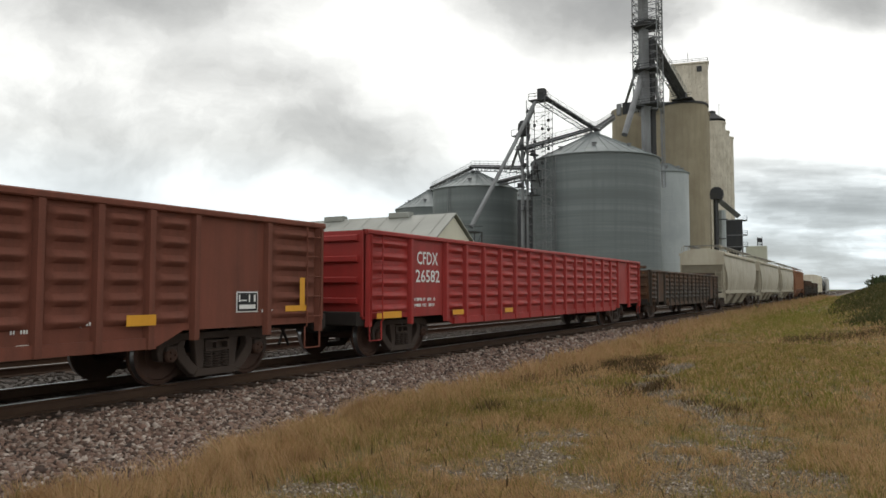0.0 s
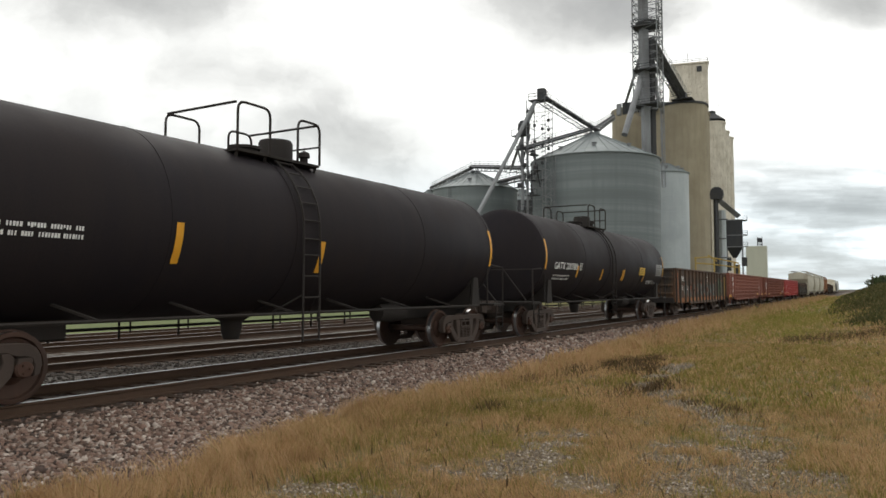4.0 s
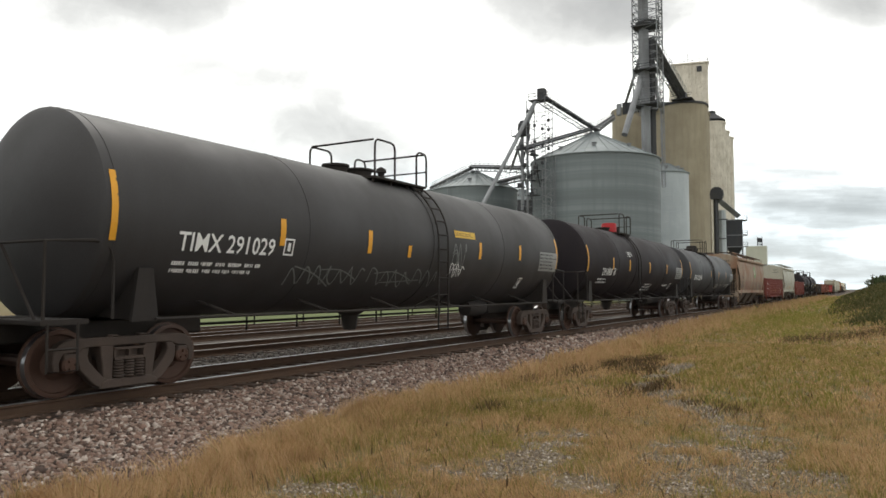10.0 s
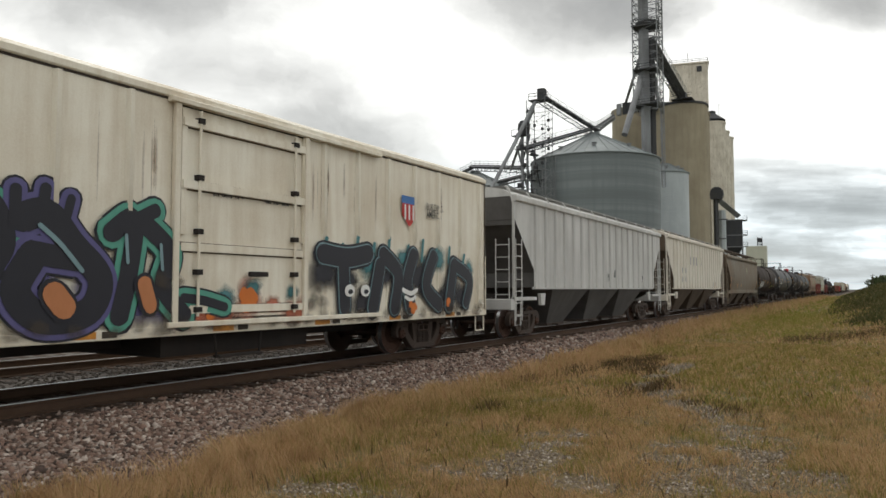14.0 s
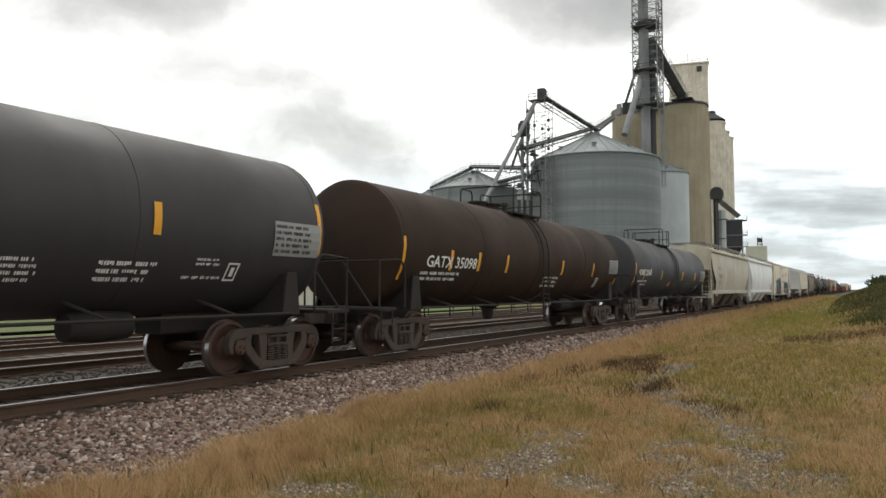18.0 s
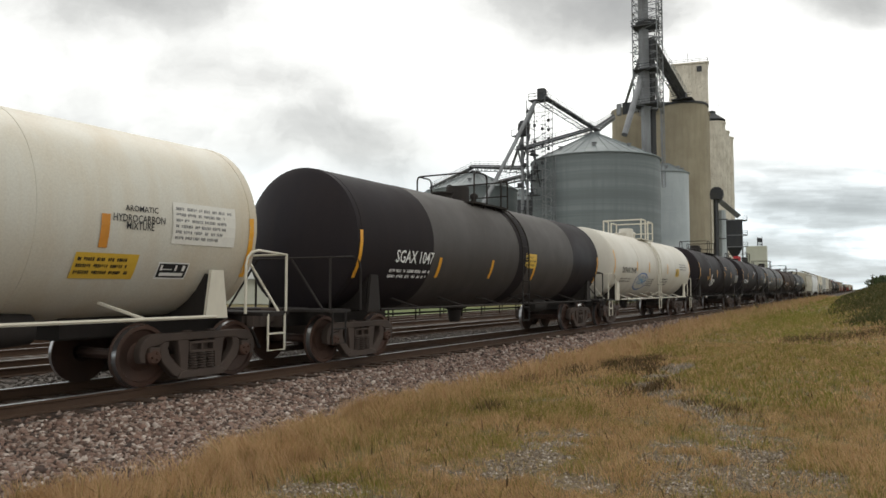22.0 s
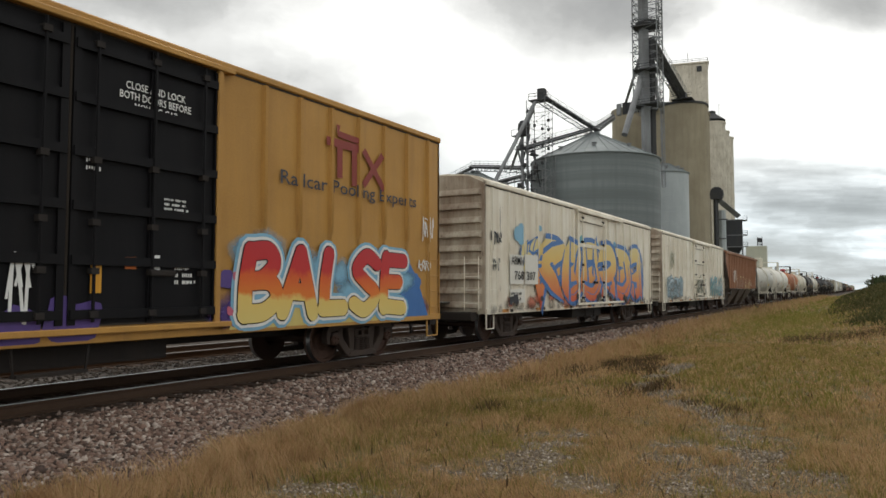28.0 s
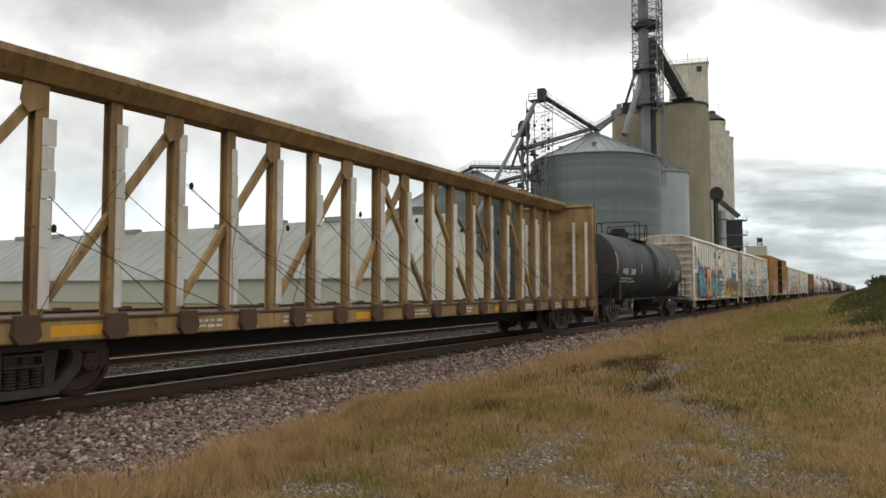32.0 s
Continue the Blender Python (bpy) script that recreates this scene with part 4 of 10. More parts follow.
def ladder(car, name, a, b, wide, rungs, r, mat, axis="y"):
    """A straight ladder from a to b, its rungs along y or x."""
    g = G()
    a, b = Vector(a), Vector(b)
    w = Vector((0, wide / 2, 0)) if axis == "y" else Vector((wide / 2, 0, 0))
    for s in (-1, 1):
        g.tube([a + w * s, b + w * s], r, 5)
    for i in range(rungs):
        c = a.lerp(b, (i + 0.5) / rungs)
        g.tube([c - w, c + w], r * 0.8, 5)
    return part(name, g, mat, car)


# ---- gondola ----
def gondola(s0, s1, paint, label, ztop=2.65, zbot=0.70, deep=0.62, rib=1.05, wide=(1.3, 1.45), dents=6, rim=None, end_paint=None, pitch_in=2.05):
    L = s1 - s0
    h = L / 2
    car = new_car("gondola_car", (s0 + s1) / 2, label, "gondola car", "freight cars of the train")
    rim = rim or paint
    W = 1.50
    for y in (-h + pitch_in, h - pitch_in):
        bogie(car, y)
    ends_gear(car, -h, h)
    for s in (1, -1):
        g = G()
        out = [(-h, zbot + 0.15), (-h + 3.1, zbot + 0.15), (-h + 3.6, deep), (h - 3.6, deep), (h - 3.1, zbot + 0.15), (h, zbot + 0.15), (h, ztop), (-h, ztop)]
        g.prism(out, s * (W - 0.05), s * W, "x")
        part("side_sheet", g, paint, car)
        g = G()
        g.box(min(s * (W - 0.06), s * (W + 0.09)), max(s * (W - 0.06), s * (W + 0.09)), -h, h, ztop - 0.10, ztop, c=0.02)
        part("top_chord", g, rim, car)
        g = G()
        g.box(min(s * W, s * (W + 0.05)), max(s * W, s * (W + 0.05)), -h + 3.6, h - 3.6, deep, deep + 0.16)
        part("side_sill", g, paint, car)
    half_run = h - 0.12 - wide[0] - wide[1]
    m = max(1, round(2 * half_run / rib))
    at_y = [-h + 0.12, -h + 0.12 + wide[0]] + [-half_run + 2 * half_run * i / m for i in range(m + 1)] + [h - 0.12 - wide[0], h - 0.12]
    ribbed = lambda z: G().prism([(0, -0.075), (0.085, -0.045), (0.085, 0.045), (0, 0.075)], 0, ztop - 0.1 - z, "z").mesh("rib", [paint])
    short_rib, long_rib = ribbed(zbot), ribbed(deep)
    for y in at_y:
        inner = abs(y) < h - 3.5
        for s in (1, -1):
            part("rib", long_rib if inner else short_rib, paint, car, at=pose(W * s, y, deep if inner else zbot, 0, 0, 0 if s > 0 else 180))
    made = {}
    for k, (ya, yb) in enumerate(zip(at_y, at_y[1:])):
        if dents < 3 or k in (1, len(at_y) - 3):
            continue
        w = (yb - ya) / 2 - 0.10
        if round(w, 2) not in made:
            zz0, zz1 = zbot + 0.32, ztop - 0.28
            prof = []
            for i in range(dents):
                z = zz0 + (zz1 - zz0) * i / (dents - 1)
                prof += [(0.004, z - 0.06), (0.085, z - 0.005), (0.095, z + 0.02), (0.085, z + 0.045), (0.004, z + 0.11)]
            rows = []
            for e, q in ((-w, 0.0), (-w + 0.07, 0.5), (-w * 0.55, 0.85), (0.0, 1.0), (w * 0.55, 0.85), (w - 0.07, 0.5), (w, 0.0)):
                rows.append([(0.004 + (x - 0.004) * q, e, z) for x, z in prof])
            n = len(prof)
            made[round(w, 2)] = G().add([p for r in rows for p in r], [(j * n + i, j * n + i + 1, (j + 1) * n + i + 1, (j + 1) * n + i) for j in range(6) for i in range(n - 1)]).mesh("pressed_panel", [paint])
        part("pressed_panel", made[round(w, 2)], paint, car, at=pose(W + 0.001, (ya + yb) / 2, 0))
    ep = end_paint or paint
    for e in (-1, 1):
        g = G()
        g.box(-W, W, e * h - 0.05, e * h + 0.05, zbot + 0.2, ztop - 0.02)
        for i in range(4):
            z = zbot + 0.45 + i * 0.42
            g.box(-W + 0.1, W - 0.1, e * (h + 0.05) - 0.07, e * (h + 0.05) + 0.07, z, z + 0.13, c=0.02)
        part("end_panel", g, ep, car)
        g = G()
        g.box(-1.45, 1.45, e * h - 0.18, e * h + 0.18, 0.72, zbot + 0.3, c=0.02)
        part("end_sill", g, M_UNDER, car)
    g = G()
    g.box(-W + 0.05, W - 0.05, -h, h, zbot + 0.25, zbot + 0.33)
    part("floor", g, M_UNDER, car)
    g = G()
    g.box(-0.25, 0.25, -h, h, 0.55, zbot + 0.25)
    part("centre_sill", g, M_UNDER, car)
    for y in (-h + 0.32, h - 0.32):
        ladder(car, "ladder", (W + 0.1, y, zbot + 0.1), (W + 0.1, y, ztop - 0.1), 0.38, 5, 0.014, paint)
        g = G()
        g.tube([(W + 0.06, y - 0.2, zbot + 0.1), (W + 0.06, y - 0.2, 0.42), (W + 0.06, y + 0.2, 0.42), (W + 0.06, y + 0.2, zbot + 0.1)], 0.018, 5)
        part("step", g, paint, car)
    car["half"] = h
    return car, (lambda z: W + 0.001), h


# ---- covered hopper ----
def hopper(s0, s1, paint, label, curved=True, roof=None, zroof=3.95, zsill=1.12, ribs=0, lower=None, walk_z=4.62, walk_mat=None, sill_paint=None, end_paint=None, bays=3, bulge=0.10, knee="round"):
    L = s1 - s0
    h = L / 2
    car = new_car("covered_hopper_car", (s0 + s1) / 2, label, "hopper car", "freight cars of the train")
    roof, lower = roof or paint, lower or paint
    sill_paint, end_paint = sill_paint or paint, end_paint or paint
    walk_mat = walk_mat or M_GRATE
    for y in (-h + 1.75, h - 1.75):
        bogie(car, y)
    ends_gear(car, -h, h)
    W = 1.50

    def X(z):
        if not curved:
            return W
        t = (z - zsill) / (zroof - zsill)
        return W - 0.16 + 2.6 * bulge * math.sin(math.pi * min(max(t * 0.78 + 0.10, 0), 1))
    zlow = zsill + 0.24 if curved else zsill + 0.38
    if curved:
        zs = [zlow + (zroof - zlow) * i / 14 for i in range(15)]
        if knee == "round":
            cut = lambda z: 0.12 + 1.55 * (1 - min(1, max(0, (z - 1.2) / 2.2)) ** 1.6) ** 1.5
        else:
            cut = lambda z: 0.10 + (1.35 * min(1, (2.75 - z) / 0.85) if z < 2.75 else 0.0) + 0.15 * max(0, min(1, (1.9 - z) / 0.5))
    else:
        zs = [zlow, 1.95, 3.45, zroof]
        cut = lambda z: 0.06 + (1.45 if z < 2.0 else 1.45 * max(0, (3.45 - z) / 1.5))
    g = G()
    n = len(zs)
    vs = []
    for z in zs:
        c = cut(z)
        vs += [(X(z), -h + c, z), (X(z), h - c, z), (-X(z), h - c, z), (-X(z), -h + c, z)]
    for k in range(4):
        g = G()
        g.add([vs[4 * i + q] for i in range(n) for q in (k, (k + 1) % 4)], [(2 * i, 2 * i + 1, 2 * i + 3, 2 * i + 2) for i in range(n - 1)])
        if k % 2 == 0:
            part("side_sheet", g, paint, car)
        else:
            # on curved cars the darker bottom paint stands in for shade here
            part("end_slope_sheet", g, lower if curved else end_paint, car)
    # end frame: upper end panel, corner posts, centre post
    for e in (-1, 1):
        g = G()
        zk = 2.72 if knee == "angle" else zroof - 0.75
        g.prism([(-W + 0.02, zk), (W - 0.02, zk), (W - 0.02, zroof), (0.7, zroof + 0.36), (-0.7, zroof + 0.36), (-W + 0.02, zroof)], e * (h - 0.10) - 0.03, e * (h - 0.10) + 0.03, "y")
        part("end_panel", g, end_paint, car)
        for s in (-1, 1):
            g = G()
            g.box(s * (W - 0.03) - 0.03, s * (W - 0.03) + 0.03, e * (h - 0.03) - 0.03, e * (h - 0.03) + 0.03, zsill, zroof + 0.1)
            part("end_post", g, sill_paint, car)
        g = G()
        g.box(-W, W, e * h - 0.22, e * h + 0.03, 0.86, zsill + 0.05, c=0.02)
        part("end_sill", g, sill_paint, car)
        ladder(car, "ladder", (W + 0.02, e * (h - 0.28), 0.55), (W + 0.02, e * (h - 0.28), zroof - 1.15), 0.42, 7, 0.017, sill_paint)
        ladder(car, "ladder", (W - 0.35, e * (h + 0.04), zsill), (W - 0.35, e * (h + 0.04), zroof - 1.15), 0.42, 5, 0.017, sill_paint, "x")
        g = G()
        g.tube([(W, e * (h - 0.45), zsill), (W, e * (h - 0.45), 0.42), (W, e * (h - 0.05), 0.42), (W, e * (h - 0.05), zsill)], 0.018, 5)
        g.tube([(W, e * (h - 0.45), 0.68), (W, e * (h - 0.05), 0.68)], 0.018, 5)
        part("step", g, sill_paint, car)
        g = G()
        g.prism([(e * (h - 2.35), zsill + 0.2), (e * (h - 1.95), zsill + 0.2), (e * (h - 2.0), zsill - 0.16), (e * (h - 2.25), zsill - 0.16)], W - 0.10, W + 0.005, "x")
        part("jacking_pad", g, sill_paint, car)
        g = G()
        g.prism([(-1.3, 1.3), (1.3, 1.3), (0.5, 0.9), (-0.5, 0.9)], e * (h - 1.4) - 0.2, e * (h - 1.4) + 0.2, "y")
        part("shear_plate", g, M_UNDER, car)
    for s in (-1, 1):
        if curved:
            g = G()
            x0, x1 = sorted((s * (W - 0.12), s * W))
            g.box(x0, x1, -h, h, zsill, zsill + 0.25, c=0.02)
            part("side_sill", g, sill_paint, car)
        else:
            g = G()
            x0, x1 = sorted((s * (W - 0.10), s * (W + 0.015)))
            g.box(x0, x1, -h + 1.5, h - 1.5, zsill + 0.33, zsill + 0.40)
            g.box(x0, x1, -h, -h + 1.6, zsill, zsill + 0.1)
            g.box(x0, x1, h - 1.6, h, zsill, zsill + 0.1)
            part("side_sill", g, sill_paint, car)
        g = G()
        x0, x1 = sorted((s * (W - 0.08), s * (W + 0.085)))
        g.box(x0, x1, -h + 0.02, h - 0.02, zroof - 0.07, zroof + 0.11, c=0.03)
        part("roof_chord", g, roof, car)
    g = G()
    g.prism([(-W, zroof + 0.08), (W, zroof + 0.08), (1.1, zroof + 0.30), (0.6, zroof + 0.40), (-0.6, zroof + 0.40), (-1.1, zroof + 0.30)], -h + 0.06, h - 0.06, "y")
    part("roof", g, roof, car)
    for k in range(10):
        g = G()
        y = -h + 1.2 + (L - 2.4) * (k + 0.5) / 10
        g.box(-0.35, 0.35, y - (L - 2.4) / 20 + 0.02, y + (L - 2.4) / 20 - 0.02, zroof + 0.38, zroof + 0.50, c=0.03)
        part("hatch_cover", g, roof, car)
    # running boards of open grating on thin raking struts
    for s in (-1, 1):
        g = G()
        xa, xb = s * 0.62, s * 1.20
        for k in range(5):
            x = xa + (xb - xa) * k / 4
            g.box(x - 0.012, x + 0.012, -h + 0.1, h - 0.1, walk_z - 0.05, walk_z)
        m = int(L / 0.16)
        for k in range(m):
            y = -h + 0.1 + (L - 0.2) * k / m
            x0, x1 = sorted((xa, xb))
            g.box(x0, x1, y - 0.008, y + 0.008, walk_z - 0.045, walk_z - 0.005)
        part("running_board", g, walk_mat, car)
        m = int(L / 1.55)
        for k in range(m + 1):
            y = -h + 0.15 + (L - 0.3) * k / m
            g = G()
            g.tube([(s * 1.20, y - 0.10, walk_z - 0.02), (s * 1.34, y + 0.12, zroof + 0.10)], 0.022, 5)
            part("board_strut", g, sill_paint, car)
    for e in (-1, 1):
        g = G()
        g.tube([(-1.2, e * (h - 0.1), walk_z), (-1.36, e * h, walk_z - 0.12), (-1.45, e * h, zroof - 0.1)], 0.022, 5)
        part("corner_rail", g, sill_paint, car)
        g = G()
        g.tube([(1.2, e * (h - 0.1), walk_z), (1.36, e * h, walk_z - 0.12), (1.45, e * h, zroof - 0.1)], 0.022, 5)
        part("corner_rail", g, sill_paint, car)
        g = G()
        g.box(-0.62, 0.62, e * (h - 0.4) - 0.28, e * (h - 0.4) + 0.28, walk_z - 0.05, walk_z - 0.01, c=0.01)
        part("end_platform", g, walk_mat, car)
    # hopper bays between the trucks
    y0, y1 = -h + 3.0, h - 3.0
    for k in range(bays):
        a = y0 + (y1 - y0) * k / bays
        b = y0 + (y1 - y0) * (k + 1) / bays
        c = (a + b) / 2
        g = G()
        za, zb = zlow + 0.02, 0.30
        g.add([(X(za) - 0.03, a + 0.05, za), (X(za) - 0.03, b - 0.05, za), (-X(za) + 0.03, b - 0.05, za), (-X(za) + 0.03, a + 0.05, za), (0.80, c - 0.75, zb), (0.80, c + 0.75, zb), (-0.80, c + 0.75, zb), (-0.80, c - 0.75, zb)], [(0, 1, 5, 4), (1, 2, 6, 5), (2, 3, 7, 6), (3, 0, 4, 7), (4, 5, 6, 7), (0, 1, 2, 3)])
        part("hopper_bay", g, lower, car)
        g = G()
        g.box(-0.84, 0.84, c - 0.78, c + 0.78, 0.22, 0.31, c=0.02)
        g.tube([(-0.8, c - 0.3, 0.26), (1.05, c - 0.3, 0.26)], 0.03, 6)
        part("outlet_gate", g, M_STEEL, car)
    for e in (-1, 1):
        a, b = e * (h - 3.02), e * (h - 1.6)
        g = G()
        z0 = zlow
        g.add([(X(z0) - 0.04, a, z0), (X(z0) - 0.04, b, z0), (-X(z0) + 0.04, b, z0), (-X(z0) + 0.04, a, z0), (1.0, a, z0 - 0.3), (-1.0, a, z0 - 0.3)], [(0, 1, 4), (2, 3, 5), (1, 2, 5, 4), (0, 4, 5, 3), (0, 1, 2, 3)])
        part("slope_toe", g, lower, car)
    g = G()
    g.box(-0.2, 0.2, -h, h, 0.72, 0.98)
    part("centre_sill", g, M_UNDER, car)
    if ribs:
        for k in range(ribs):
            y = -h + 1.5 + (L - 3.0) * k / (ribs - 1)
            for s in (1, -1):
                part("side_post", shared("side_post_%s_%.2f" % (paint.name, zroof), lambda: G().prism([(0, -0.07), (0.06, -0.045), (0.06, 0.045), (0, 0.07)], 0, zroof - zlow, "z"), [paint]), paint, car, at=pose(W * s, y, zlow, 0, 0, 0 if s > 0 else 180))
    elif curved:
        for k in range(1, 6):
            y = -h + L * k / 6
            g = G()
            g.add([(X(z) + 0.005, y + e, z) for z in zs for e in (-0.014, 0.014)], [(2 * i, 2 * i + 1, 2 * i + 3, 2 * i + 2) for i in range(n - 1)])
            part("weld_seam", g, M_SEAM_SHADE, car, "dirty weld seam")
    return car, X, h


# ---- tank car ----
def tank(t0, t1, paint, label, r=1.50, zc=2.50, dome="hat", rail_mat=None, frame_mat=None, ladder_mat=None, dome_mat=None, over=0.75, rails="arch", band=True, lad=0.2, plat=1.1, dome_y=-0.3, dish=0.245, back=2.15, top_mat=None, refl=-0.42, middle=None):
    c = (t0 + t1) / 2
    h = (t1 - t0) / 2
    car = new_car("tank_car", c, label, "tank car", "freight cars of the train")
    frame_mat = frame_mat or M_UNDER
    rail_mat = rail_mat or frame_mat
    ladder_mat = ladder_mat or rail_mat
    dome_mat = dome_mat or M_UNDER
    for y in (-h, h):
        bogie(car, y)
    e = h + 1.55
    ends_gear(car, -e, e)
    m = h + over
    d = r * dish
    g = G()
    head = [(0.0, 1.0), (0.26, 0.94), (0.46, 0.82), (0.64, 0.645), (0.78, 0.465), (0.88, 0.31), (0.95, 0.175), (0.985, 0.07), (1.0, 0.0)]
    prof = [(r * q, -m - d * w) for q, w in head] + [(r, -m + 2 * m * i / 12) for i in range(1, 12)] + [(r * q, m + d * w) for q, w in reversed(head)]
    g.lathe(prof, (0, 0, zc), "y", 48)
    part("tank_shell", g, paint, car, smooth=40)
    X = lambda z: math.sqrt(max(0.01, r * r - (z - zc) ** 2))
    for y in (-m * 0.98, -m * 0.5, m * 0.5, m * 0.98):
        g = G()
        g.lathe([(r - 0.01, -0.012), (r + 0.006, -0.008), (r + 0.006, 0.008), (r - 0.01, 0.012)], (0, y, zc), "y", 48)
        part("weld_seam", g, paint, car)
    if band:
        g = G()
        g.lathe([(r - 0.01, -0.32), (r + 0.012, -0.32), (r + 0.012, 0.32), (r - 0.01, 0.32)], (0, lad, zc), "y", 48)
        part("shell_band", g, paint, car)
    if middle:
        # the older coat between the repainted ends
        a, b, paint2 = middle
        g = G()
        g.lathe([(r - 0.02, a), (r + 0.007, a + 0.01), (r + 0.007, b - 0.01), (r - 0.02, b)], (0, 0, zc), "y", 48)
        part("faded_shell", g, paint2, car, "faded brown-grey middle of the shell")
    top = zc + r
    # stub sills, saddles and end platforms
    for s in (-1, 1):
        g = G()
        g.box(-0.32, 0.32, s * e if s < 0 else h - 1.9, -h + 1.9 if s < 0 else e, 0.72, 1.08, c=0.03)
        part("stub_sill", g, frame_mat, car)
        g = G()
        y = s * h
        prof = [(-1.25, 1.02), (1.25, 1.02)] + [((r + 0.004) * math.sin(a), zc - (r + 0.004) * math.cos(a)) for a in (1.02, 0.8, 0.6, 0.4, 0.2, 0, -0.2, -0.4, -0.6, -0.8, -1.02)]
        g.prism(prof, y - 0.14, y + 0.14, "y")
        part("saddle", g, frame_mat, car)
        for sx in (-1, 1):
            g = G()
            g.prism([(s * h - 0.22, 1.0), (s * h + 0.22, 1.0), (s * h + 0.12, 1.75), (s * h - 0.12, 1.75)], sx * 1.34 - 0.03, sx * 1.34 + 0.03, "x")
            part("bolster_web", g, rail_mat, car)
        g = G()
        g.box(-1.45, 1.45, s * (e - 0.32) - 0.32, s * (e - 0.32) + 0.32, 1.0, 1.07, c=0.015)
        part("end_platform", g, frame_mat, car)
        g = G()
        for sx in (-1, 1):
            ye, yi = s * (e - 0.05), s * (h + 0.55)
            g.tube([(sx * 1.42, ye, 1.05), (sx * 1.42, ye, 2.05), (sx * 1.42, yi + s * 0.28, 2.09), (sx * 1.42, yi + s * 0.13, 2.06), (sx * 1.42, yi + s * 0.04, 1.97), (sx * 1.42, yi, 1.84), (sx * 1.42, yi, 1.05)], 0.024, 6)
        g.tube([(-1.42, s * (e - 0.05), 2.05), (1.42, s * (e - 0.05), 2.05)], 0.022, 6)
        for sx in (-1, 1):
            g.tube([(sx * 0.45, s * (e - 0.05), 2.04), (sx * 1.25, s * (e - 0.05), 1.06)], 0.022, 6)
        part("end_handrail", g, rail_mat, car)
        for sx in (-1, 1):
            g = G()
            g.tube([(sx * 1.44, s * (e - 0.1), 1.03), (sx * 1.44, s * (e - 0.1), 0.42), (sx * 1.44, s * (e - 0.5), 0.42), (sx * 1.44, s * (e - 0.5), 1.03)], 0.02, 5)
            g.tube([(sx * 1.44, s * (e - 0.1), 0.70), (sx * 1.44, s * (e - 0.5), 0.70)], 0.018, 5)
            part("step", g, rail_mat, car)
    # lower side rail, braced to the shell, and the train pipe on the far side
    for s in (-1, 1):
        g = G()
        g.tube([(s * 1.46, -h + 0.1, 1.03), (s * 1.46, h - 0.1, 1.03)], 0.028, 6)
        part("side_rail", g, rail_mat, car)
        for k in range(6):
            y = -h + 1.5 + (2 * h - 3.0) * k / 5
            g = G()
            zz = zc - r * 0.82
            g.tube([(s * 1.46, y + 0.12, 1.03), (s * (X(zz) - 0.01), y - 0.16, zz)], 0.026, 5)
            part("brace", g, rail_mat, car)
    g = G()
    g.tube([(-1.0, -h, 0.78), (-1.0, h, 0.78)], 0.03, 6)
    for k in range(9):
        y = -h + 1.2 + (2 * h - 2.4) * k / 8
        g.tube([(-1.0, y, 0.60), (-1.0, y, 1.25)], 0.022, 5)
        g.tube([(-1.0, y + 0.22, 0.70), (-1.0, y + 0.22, 1.25)], 0.018, 5)
    part("train_pipe", g, M_UNDER, car)
    g = G()
    g.lathe([(0.0, -0.45), (0.14, -0.45), (0.18, -0.3), (0.2, -0.12), (0.45, 0.02), (0.5, 0.14)], (0, -0.9, zc - r), "z", 14)
    part("bottom_outlet", g, M_UNDER, car)
    g = G()
    g.lathe([(0, -0.55), (0.20, -0.5), (0.24, 0), (0.20, 0.5), (0, 0.55)], (0.55, h * 0.55, 0.92), "y", 14)
    part("air_reservoir", g, M_UNDER, car)
    # top platform with railing, manway and valves
    pa, pb, pw = plat - back, plat, 0.92
    top_mat = top_mat or rail_mat
    g = G()
    for s in (-1, 1):
        x0, x1 = sorted((s * pw, s * (pw - 0.40)))
        g.box(x0, x1, pa, pb, top - 0.16, top - 0.11)
        for k in range(4):
            y = pa + 0.05 + (pb - pa - 0.1) * k / 3
            g.tube([(s * (pw - 0.05), y, top - 0.12), (s * (pw - 0.1), y, zc + math.sqrt(r * r - (pw - 0.1) ** 2) - 0.02)], 0.03, 5)
    part("platform", g, top_mat, car)
    tz, b2 = top + (0.70 if rails == "arch" else 0.80), 0.024 if rails == "arch" else 0.036
    gap = max(pa + 0.3, min(lad + 0.32, pb - 0.45))
    # arched guards at both ends and side rails on both edges
    arc = 0.17 if rails == "arch" else 0.08
    foot = top - 0.12
    for s in (-1, 1):
        x = s * pw
        g = G()
        g.tube(rounded([(x, pa, foot), (x, pa, tz), (x, pa + 0.78, tz), (x, pa + 0.78, foot)], arc), b2, 6)
        part("guard_rail", g, top_mat, car)
        g = G()
        g.tube(rounded([(x, gap, foot), (x, gap, tz - 0.02), (x, pb, tz - 0.02), (x, pb, foot)], arc), b2, 6)
        part("guard_rail", g, top_mat, car)
    g = G()
    g.tube([(-pw + arc * 0.3, pa + 0.004, tz - 0.012), (pw - arc * 0.3, pa + 0.004, tz - 0.012)], b2 * 0.97, 6)
    part("guard_rail", g, top_mat, car)
    g = G()
    g.tube([(-pw, pb - arc * 0.3, tz - 0.032), (pw, pb - arc * 0.3, tz - 0.032)], b2 * 0.97, 6)
    g.tube([(-pw, pb, top + 0.25), (pw, pb, top + 0.25)], b2 * 0.8, 6)
    part("guard_rail", g, top_mat, car)
